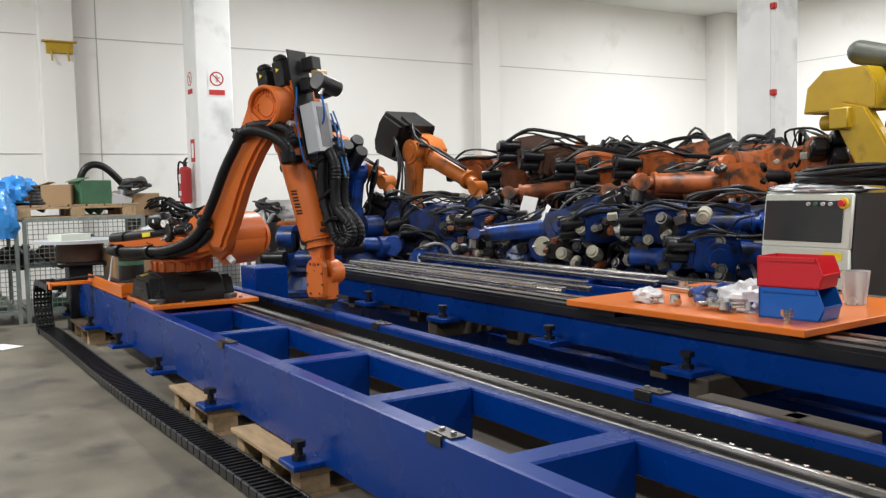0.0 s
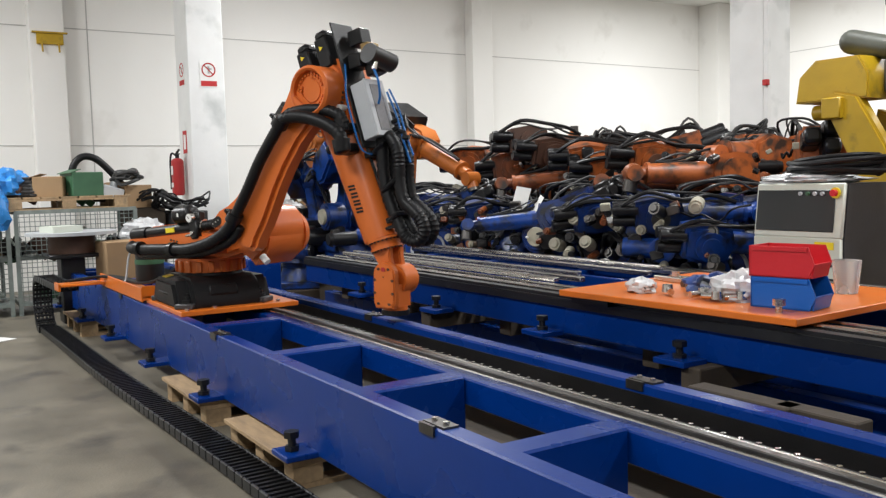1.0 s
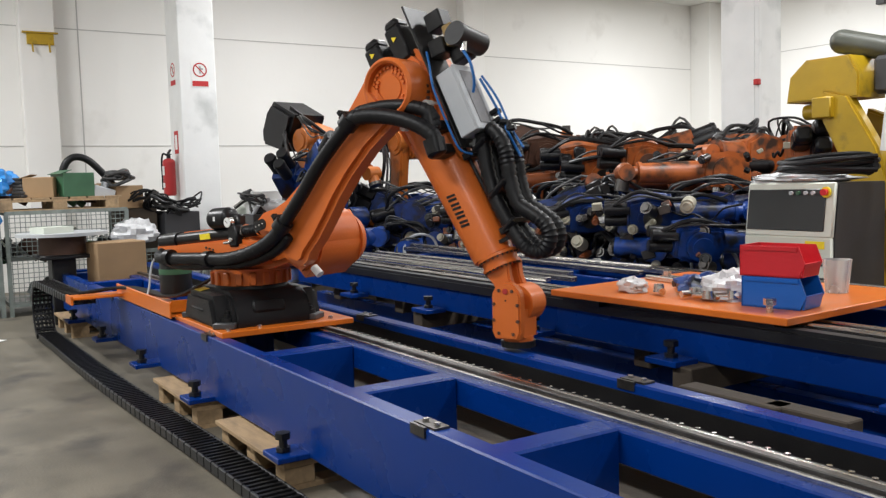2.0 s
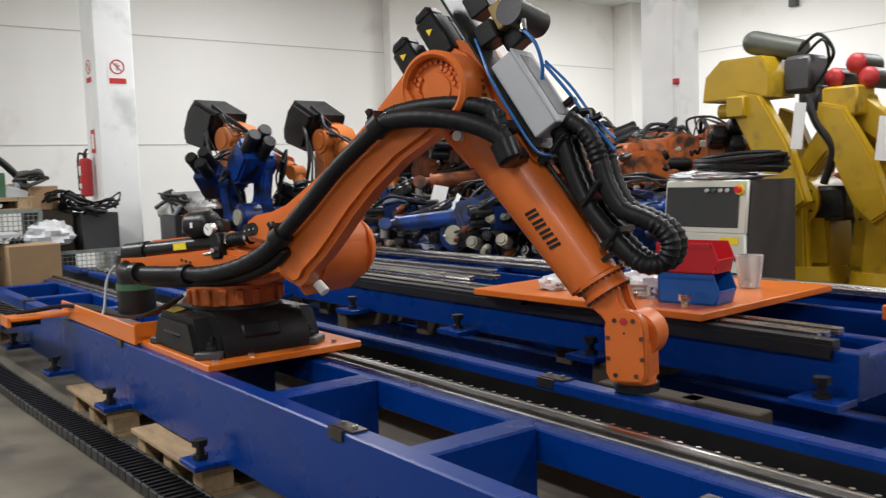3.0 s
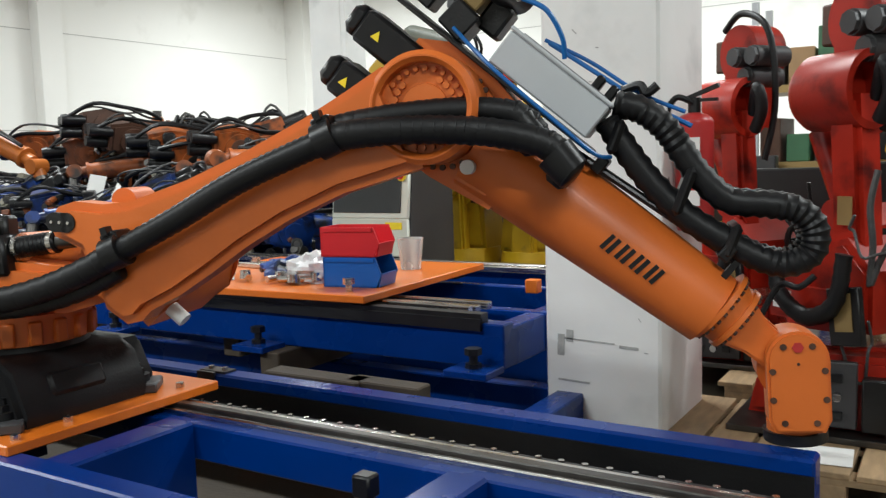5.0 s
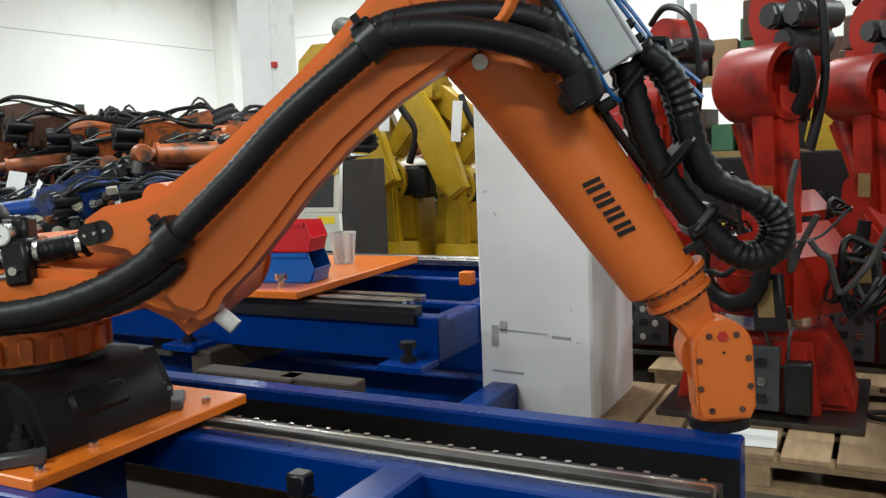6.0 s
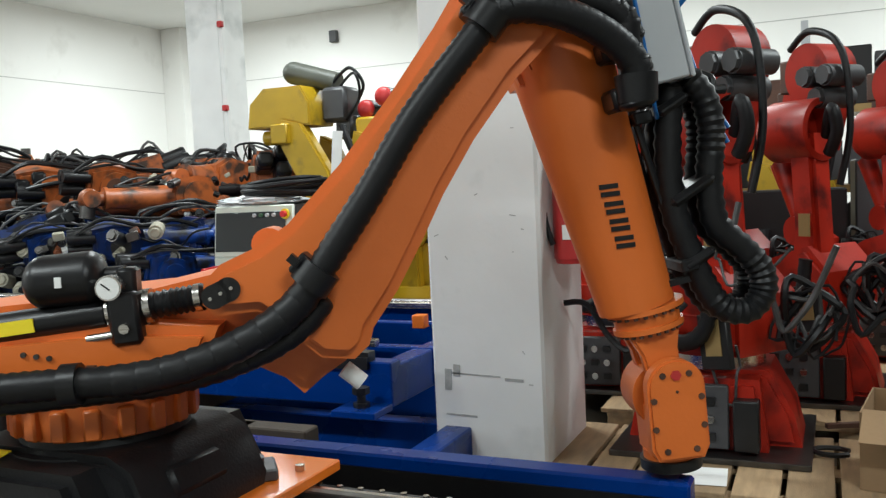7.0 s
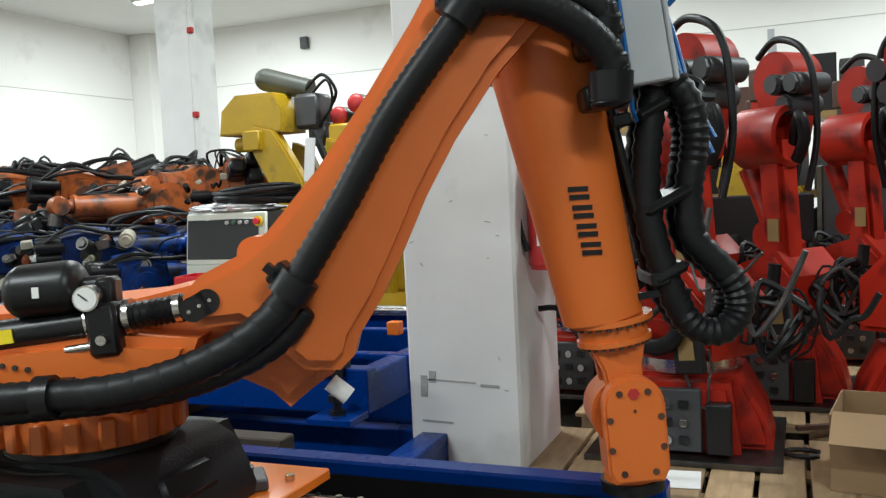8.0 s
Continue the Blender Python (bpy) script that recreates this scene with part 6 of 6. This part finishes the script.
    b = bm_new(); tube(b, [(-0.2, 0.1, 2.02), (0.0, 0.05, 2.1), (0.25, 0.0, 2.02), (0.34, 0.0, 1.84), (0.36, 0.0, 1.5), (0.32, -0.05, 1.2)], 0.022, seg=10); part("hose", b, M_HOSE, t)
    b = bm_new(); tube(b, [(0.27, -0.1, 1.48), (0.36, -0.16, 1.62), (0.38, -0.14, 1.5), (0.30, -0.12, 1.38)], 0.04, seg=10); part("hose", b, M_HOSE, t)
    b = bm_new(); tube(b, [(-0.15, -0.34, 0.8), (-0.12, -0.36, 0.6), (0.08, -0.37, 0.5), (0.26, -0.36, 0.58), (0.30, -0.34, 0.8)], 0.042, seg=10, rib=0.05, step=0.02); part("hose", b, M_HOSE, t)
    for k in range(6):
        b = bm_new(); rr = 0.10 + 0.02 * (k % 4); ph = r.random() * 6; tube(b, [(0.5 + rr * math.cos(a * 0.8 + ph) + r.uniform(-0.05, 0.05), -0.22 + r.uniform(-0.06, 0.06), 0.62 + rr * math.sin(a * 0.8 + ph) + r.uniform(-0.06, 0.06)) for a in range(9)], r.choice((0.008, 0.012, 0.02)), seg=6, per=3); part("cable_coil", b, r.choice((M_HOSE, M_GCABLE)), t)
    turn = pose(0, 0, 0, 0, 0, -36)
    for c in t.children:
        if not c.name.startswith(("base", "connector", "cable_coil")):
            c.matrix_basis = turn
    return t
RED = Matrix.Diagonal((0.76, 0.76, 0.865, 1))
r1 = red_robot(pose(-0.44, 3.98, 0.17) @ RED, "red robot standing on a wooden pallet", 2)
for x, y, r in ((-0.10, 4.92, -4), (0.60, 4.55, 186), (0.35, 6.0, -3), (-1.12, 4.95, 4), (1.25, 5.5, -12), (-0.65, 6.1, 8), (0.95, 6.7, -8), (-0.2, 7.0, 5), (1.75, 6.6, -15), (0.45, 7.7, 3)):
    copy_thing(r1, pose(x, y, 0.17, 0, 0, r))
for x, y in ((-0.44, 3.98), (-0.10, 4.94), (0.60, 4.55), (-1.12, 4.97)):
    t = thing("base_plate", "dark steel plate under a red robot", "plate", pose(x, y - 0.02, 0.157), "base plates")
    b = bm_new(); box(b, (0, 0, 0), (0.78, 0.76, 0.025), bevel=0.003); part("plate", b, M_DKSTEEL, t, smooth=0)
for x, y, r in ((-0.42, 3.66, 90), (0.82, 3.70, 90), (-0.42, 4.72, 90), (0.82, 4.78, 90), (-0.42, 5.56, 90), (0.82, 5.6, 90), (2.06, 4.75, 90), (2.06, 3.72, 90), (-0.42, 6.4, 90), (0.82, 6.44, 90), (2.06, 5.6, 90), (0.82, 7.28, 90), (-0.42, 7.24, 90), (-1.66, 5.56, 90), (2.06, 6.44, 90)):
    copy_thing(first, pose(x, y, 0.0, 0, 0, r + random.uniform(-0.8, 0.8)))
box_t = thing("cardboard_box", "open brown cardboard box on the pallets", "box", pose(0.40, 3.60, 0.146, 0, 0, -8))
b = bm_new()
for x, y, sx, sy in ((0, -0.2, 0.52, 0.006), (0, 0.2, 0.52, 0.006), (-0.26, 0, 0.006, 0.4), (0.26, 0, 0.006, 0.4)):
    box(b, (x, y, 0.14), (sx, sy, 0.28))
box(b, (0, 0, 0.004), (0.52, 0.4, 0.006))
part("body", b, M_CARD, box_t, smooth=0)
b = bm_new(); box(b, (0, -0.27, 0.25), (0.5, 0.15, 0.005), rot=(35, 0, 0)); part("flap", b, M_CARD, box_t, smooth=0)
t = thing("paper_sheet", "white paper sheet on the pallet", "paper", pose(-0.46, 3.42, 0.147, 0, 0, 5)); b = bm_new(); box(b, (0, 0, 0.001), (0.24, 0.2, 0.002)); part("sheet", b, M_PAPER, t, smooth=0)
t = thing("c_clip", "black iron ring clip on the planks", "clip", pose(0.02, 3.82, 0.16)); b = bm_new(); tube(b, [(0.07 * math.cos(a), 0.05 * math.sin(a), 0) for a in (0.5, 1.3, 2.2, 3.1, 4.0, 4.9, 5.7)], 0.011, seg=7); part("ring", b, M_BLACK, t)
t = thing("bracket", "rusty angle brackets lying on the planks", "bracket", pose(0.12, 4.25, 0.16, 0, 0, 25)); b = bm_new(); box(b, (0, 0, 0), (0.28, 0.03, 0.02)); box(b, (0.12, 0.08, 0), (0.03, 0.2, 0.02)); part("angle", b, M_RUST, t, smooth=0)

tang = thing("cable_tangle", "tangled black and grey cables hanging on the red robots", "cables", kind="stuff")
rnd = random.Random(15)
for mtl, n in ((M_HOSE, 9), (M_GCABLE, 6)):
    b = bm_new()
    for k in range(n):
        px, py, pz, dx = rnd.uniform(-0.85, 1.3), rnd.choice((3.64, 3.68, 4.55)), rnd.uniform(0.5, 1.25), rnd.uniform(-0.05, 0.05)
        pts, top = [], pz
        for q in range(7):
            pts.append((px, py + rnd.uniform(-0.02, 0.02), pz))
            dx += rnd.uniform(-0.04, 0.04)
            px += dx
            pz = max(0.24, min(top, pz + (rnd.uniform(-0.18, 0.0) if q < 3 else rnd.uniform(-0.02, 0.14))))
        tube(b, pts, rnd.choice((0.006, 0.007, 0.009, 0.013)), seg=7, per=4)
    part("cable", b, mtl, tang)
for x, y, w, h, mt in ((1.6, 6.3, 0.6, 0.95, M_BLACK), (-0.35, 7.0, 0.9, 1.0, M_BLACK), (0.6, 7.3, 0.9, 1.2, M_DGREY), (1.6, 7.1, 0.8, 1.3, M_BLACK), (-1.2, 7.6, 0.8, 1.1, M_BLACK), (-2.0, 8.3, 0.9, 1.2, M_DGREY), (-3.0, 7.9, 0.8, 1.15, M_BLACK), (-3.9, 7.8, 0.8, 1.1, M_BLACK), (-4.0, 7.1, 0.5, 0.8, M_DGREY), (-3.35, 7.0, 0.5, 0.7, M_BLACK)):
    t = thing("drive_unit", "dark grey electrical drive unit between the robots", "drive unit", pose(x, y, 0.146 if x > -1 else 0.0, 0, 0, 6), "drive units")
    b = bm_new(); box(b, (0, 0, h / 2), (w, 0.3, h), bevel=0.012); part("housing", b, mt, t, smooth=0)
    for k in range(5):
        b = bm_new(); box(b, (-w * 0.35 + k * w * 0.17, -0.155, h * (0.25 + 0.12 * (k % 3))), (w * 0.12, 0.02, 0.06), bevel=0.004); part("connector", b, (M_STEEL, M_PAPER, M_YSTICK, M_GREY, M_RED)[k], t, smooth=0)

# ---- fire extinguishers ----
def extinguisher(m):
    t = thing("fire_extinguisher", "red fire extinguisher hanging on a column", "extinguisher", m, "extinguishers")
    b = bm_new(); cyl(b, (0, 0, 0.02), (0, 0, 0.42), 0.075, seg=24); ball(b, (0, 0, 0.42), 0.075, (1, 1, 0.6)); cyl(b, (0, 0, 0), (0, 0, 0.03), 0.065, 0.075, seg=24); part("cylinder", b, M_DKRED, t)
    b = bm_new(); cyl(b, (0, 0, 0.44), (0, 0, 0.52), 0.025, seg=12); box(b, (0.03, 0, 0.54), (0.14, 0.025, 0.015), rot=(0, -20, 0)); box(b, (0.03, 0, 0.51), (0.12, 0.025, 0.012)); part("valve", b, M_BLACK, t)
    b = bm_new(); tube(b, [(0, -0.02, 0.5), (-0.06, -0.05, 0.52), (-0.10, -0.06, 0.42), (-0.095, -0.06, 0.2), (-0.06, -0.07, 0.08)], 0.012, seg=8); part("hose", b, M_HOSE, t)
    for z, h in ((0.31, 0.13), (0.13, 0.07)):
        b = bm_new(); box(b, (0.012, -0.074, z), (0.058, 0.010, h * 0.85)); part("label", b, M_PAPER, t, "white label bars", smooth=0)
    return t
e = extinguisher(pose(-0.945, 3.55, 0.955))
copy_thing(e, pose(-10.95, 2.98, 1.20))

# ---- storage corner by the west wall ----
def cage(m):
    t = thing("mesh_crate", "galvanised wire mesh crate full of scrap parts", "crate", m, "mesh crates")
    for x in (-0.4, 0.4):
        for y in (-0.6, 0.6):
            b = bm_new(); box(b, (x, y, 0.3), (0.04, 0.04, 0.6)); part("post", b, M_CAGE, t, smooth=0)
    for z in (0.12, 0.6):
        b = bm_new(); box(b, (0.4, 0, z), (0.03, 1.2, 0.04)); box(b, (0, 0.6, z), (0.8, 0.03, 0.04)); box(b, (0, -0.6, z), (0.8, 0.03, 0.04)); part("rail", b, M_CAGE, t, smooth=0)
    for k in range(24):
        b = bm_new(); cyl(b, (0.405, -0.57 + k * 0.05, 0.12), (0.405, -0.57 + k * 0.05, 0.6), 0.004, seg=5); part("wire", b, M_CAGE, t)
    for k in range(9):
        b = bm_new(); cyl(b, (0.41, -0.6, 0.15 + k * 0.05), (0.41, 0.6, 0.15 + k * 0.05), 0.004, seg=5); part("wire", b, M_CAGE, t)
    b = bm_new(); box(b, (0, 0, 0.13), (0.78, 1.16, 0.02)); part("floor_sheet", b, M_DKSTEEL, t, smooth=0)
    return t
cg = cage(pose(-10.4, 1.62, 0.0)); copy_thing(cg, pose(-10.4, 0.34, 0.0)); copy_thing(cg, pose(-10.4, 1.62, 0.48)); copy_thing(cg, pose(-10.4, 0.34, 0.48)); copy_thing(cg, pose(-10.5, 2.86, 0.0))
for x, y in ((-10.4, 1.55), (-10.4, 0.3)):
    copy_thing(first, pose(x, y, 1.09, 0, 0, 0))
rnd = random.Random(21)
for k in range(110):
    zone = rnd.random()
    if zone < 0.55:
        x, y, z = rnd.uniform(-10.65, -10.15), rnd.uniform(-0.1, 2.1), rnd.choice((0.17, 0.2, 0.66, 0.70, 1.26, 1.28))
    elif zone < 0.8:
        x, y, z = rnd.uniform(-10.75, -10.25), rnd.uniform(2.35, 3.05), rnd.choice((0.17, 0.2, 0.24))
    else:
        x, y, z = rnd.uniform(-10.5, -10.1), rnd.uniform(3.75, 4.45), 0.98
    t = thing("scrap_part", "used dark machine part in a heap", "scrap", pose(x, y, z, rnd.random() * 50, rnd.random() * 50, rnd.random() * 180), "scrap heap")
    b = bm_new(); s = rnd.uniform(0.5, 1.3)
    if k % 3 == 0:
        cyl(b, (-0.1 * s, 0, 0), (0.1 * s, 0, 0), 0.07 * s, seg=14); cyl(b, (0.1 * s, 0, 0), (0.16 * s, 0, 0), 0.03 * s, seg=10)
    elif k % 3 == 1:
        box(b, (0, 0, 0), (0.22 * s, 0.16 * s, 0.13 * s), bevel=0.012); cyl(b, (0, 0, 0.05 * s), (0, 0, 0.12 * s), 0.04 * s, seg=12)
    else:
        tube(b, [(-0.18 * s, 0, 0), (-0.05 * s, 0.1 * s, 0.08), (0.08 * s, -0.08 * s, 0.02), (0.2 * s, 0.06 * s, 0.1)], 0.022 * s, seg=8)
    part("body", b, rnd.choice((M_DKSTEEL, M_BLACK, M_RUST, M_GREY, M_GCABLE, M_GREEN, M_WHITE, M_CARD)), t)
def crate_box(c, s, mt, label, r=0, lid=True):
    t = thing("box", label, "box", pose(*c, 0, 0, r))
    b = bm_new(); box(b, (0, 0, s[2] / 2), s, bevel=0.008); part("body", b, mt, t, smooth=0)
    if lid:
        b = bm_new(); box(b, (0, -s[1] * 0.4, s[2] + 0.01), (s[0], s[1] * 0.4, 0.006), rot=(18, 0, 0)); part("flap", b, mt, t, smooth=0)
    return t
crate_box((-10.2, 1.72, 1.23), (0.34, 0.34, 0.26), M_GREEN, "green painted metal box on a pallet", 12)
crate_box((-10.2, 1.40, 1.23), (0.3, 0.3, 0.22), M_CARD, "brown cardboard box on a pallet", -20)
crate_box((-10.5, 2.42, 0.0), (0.5, 0.4, 1.08), M_WOODD, "dark wooden case standing on the floor", 0, False)
crate_box((-10.4, 2.22, 1.08), (0.42, 0.40, 0.26), M_CARD, "brown cardboard box full of parts", 30)
crate_box((-8.9, 1.85, 0.155), (0.4, 0.46, 0.64), M_CARD, "tall closed brown cardboard box", 4, False)
crate_box((-10.4, 3.95, 0.95), (0.35, 0.4, 0.28), M_PAPER, "white boxed goods on a shelf", 5, False)
crate_box((-10.35, 4.4, 0.95), (0.3, 0.3, 0.25), M_CARD, "brown cardboard box on a shelf", 25)
crate_box((-10.3, 4.15, 0.0), (0.5, 0.9, 0.95), M_DGREY, "dark grey metal trunk on the floor", 0, False)
crumple("plastic_wrap", "clear plastic wrapping over boxes", (-10.2, 4.05, 1.01), (0.16, 0.22, 0.10), M_FOIL, 14, "wrap")
crumple("plastic_sheet", "crumpled blue plastic sheet on a pallet", (-10.25, 0.98, 1.37), (0.22, 0.2, 0.18), M_BLUEFOIL, 9, "plastic sheet")
crumple("plastic_sheet", "blue plastic sheet hanging over a pallet", (-9.95, 0.80, 1.08), (0.12, 0.16, 0.3), M_BLUEFOIL, 12, "plastic sheet")
t = thing("cable_roll", "flat rolls of grey cable stacked on a pallet", "cable roll", pose(-10.35, 1.18, 1.23))
for k in range(6):
    b = bm_new(); tube(b, [((0.25 - 0.01 * k) * math.cos(a * 0.66), (0.22 - 0.01 * k) * math.sin(a * 0.66), 0.025 + 0.035 * k) for a in range(11)], 0.02, seg=7, per=3); part("cable", b, M_GCABLE, t)
t = thing("hose_arch", "thick black hose standing in an arch", "hose", pose(-10.4, 1.66, 1.22)); b = bm_new(); tube(b, [(0, -0.02, 0), (0, 0.0, 0.30), (0, 0.1, 0.44), (0, 0.26, 0.42), (0, 0.44, 0.24), (0, 0.58, 0.05)], 0.04, seg=12, per=6); part("hose", b, M_HOSE, t)
t = thing("round_table", "round grey turntable on a rusty drum", "table", pose(-9.2, 1.42, 0))
b = bm_new(); cyl(b, (0, 0, 0.865), (0, 0, 0.895), 0.42, seg=48); part("top", b, M_GREY, t)
b = bm_new(); cyl(b, (0, 0, 0.68), (0, 0, 0.866), 0.22, seg=28); part("drum", b, M_RUST, t)
b = bm_new(); box(b, (0, 0, 0.665), (0.5, 0.5, 0.04), bevel=0.01); box(b, (0, -0.02, 0.33), (0.26, 0.22, 0.66), bevel=0.01); part("stand", b, M_BLACK, t)
b = bm_new(); box(b, (0.05, -0.1, 0.925), (0.26, 0.3, 0.06), rot=(0, 0, 20)); t2b = thing("tray", "pale tray with tools on the turntable", "tray", pose(-9.2, 1.42, 0.0)); part("body", b, M_WHITE, t2b, smooth=0)
t = thing("paper_sheet", "white paper sheet on the concrete floor", "paper", pose(-8.55, 0.63, 0.002, 0, 0, 30)); b = bm_new(); box(b, (0, 0, 0.001), (0.3, 0.21, 0.002)); part("sheet", b, M_PAPER, t, smooth=0)
bb = thing("terminal_box", "blue steel box standing at the track end", "box", pose(-7.55, 2.70, 0.35)); b = bm_new(); box(b, (0, 0, 0.15), (0.4, 0.3, 0.3), bevel=0.01); part("body", b, M_BLUE, bb, smooth=0); b = bm_new(); box(b, (-0.1, 0, -0.17), (0.7, 0.36, 0.35), bevel=0.01); part("foot", b, M_BLUE, bb, smooth=0)

crate_box((-10.38, 2.86, 0.58), (0.46, 0.42, 0.44), M_DGREY, "dark metal box on a mesh crate", 6, False)
crate_box((-10.25, 0.72, 1.23), (0.26, 0.22, 0.16), M_CARD, "low brown cardboard box on a pallet", 30)
rnd = random.Random(91)
for k, (x, y, z, mt) in enumerate(((-10.3, 2.45, 1.12, M_HOSE), (-10.25, 2.75, 1.05, M_GCABLE), (-10.3, 3.0, 1.06, M_HOSE), (-10.2, 2.2, 1.40, M_GCABLE), (-10.15, 2.6, 1.10, M_HOSE), (-10.2, 4.5, 1.22, M_RUST), (-10.2, 3.75, 1.10, M_GCABLE))):
    t = thing("cable_coil", "loose coil of dark cable heaped on boxes", "cable coil", pose(x, y, z, rnd.uniform(-30, 30), rnd.uniform(-40, 40), rnd.uniform(0, 90)), "heaped coils")
    for q in range(5):
        b = bm_new(); r0, ph = rnd.uniform(0.10, 0.19), rnd.random() * 6
        tube(b, [(r0 * math.cos(a * 0.75 + ph) + rnd.uniform(-0.03, 0.03), r0 * math.sin(a * 0.75 + ph), 0.02 * q + rnd.uniform(-0.03, 0.05)) for a in range(10)], rnd.choice((0.010, 0.014, 0.02)), seg=7, per=3); part("cable", b, mt, t)
crumple("plastic_wrap", "grey plastic wrapping over scrap parts", (-10.0, 2.3, 0.80), (0.2, 0.26, 0.16), M_FOIL, 33, "wrap")

# ---- shelving behind the red robots ----
rk = thing("storage_rack", "tall steel rack with boxed goods", "rack", pose(1.4, 8.9, 0))
for x in (-3.2, -1.6, 0, 1.6):
    for y in (-0.3, 0.3):
        b = bm_new(); box(b, (x, y, 1.3), (0.06, 0.05, 2.6)); part("post", b, M_GREY, rk, smooth=0)
for z in (0.4, 1.1, 1.8):
    b = bm_new(); box(b, (-0.8, 0, z), (4.9, 0.66, 0.07)); part("shelf", b, M_BRASS, rk, smooth=0)
rnd = random.Random(3)
for k in range(60):
    crate_box((-1.65 + (k // 3) * 0.235, 8.85, (0.435, 1.135, 1.835)[k % 3]), (rnd.uniform(0.15, 0.23), 0.4, rnd.uniform(0.2, 0.55)), rnd.choice((M_CARD, M_DGREY, M_DGREY, M_BLACK, M_RUST, M_GREEN)), "boxed goods on a steel rack", rnd.uniform(-8, 8), False)

motions()
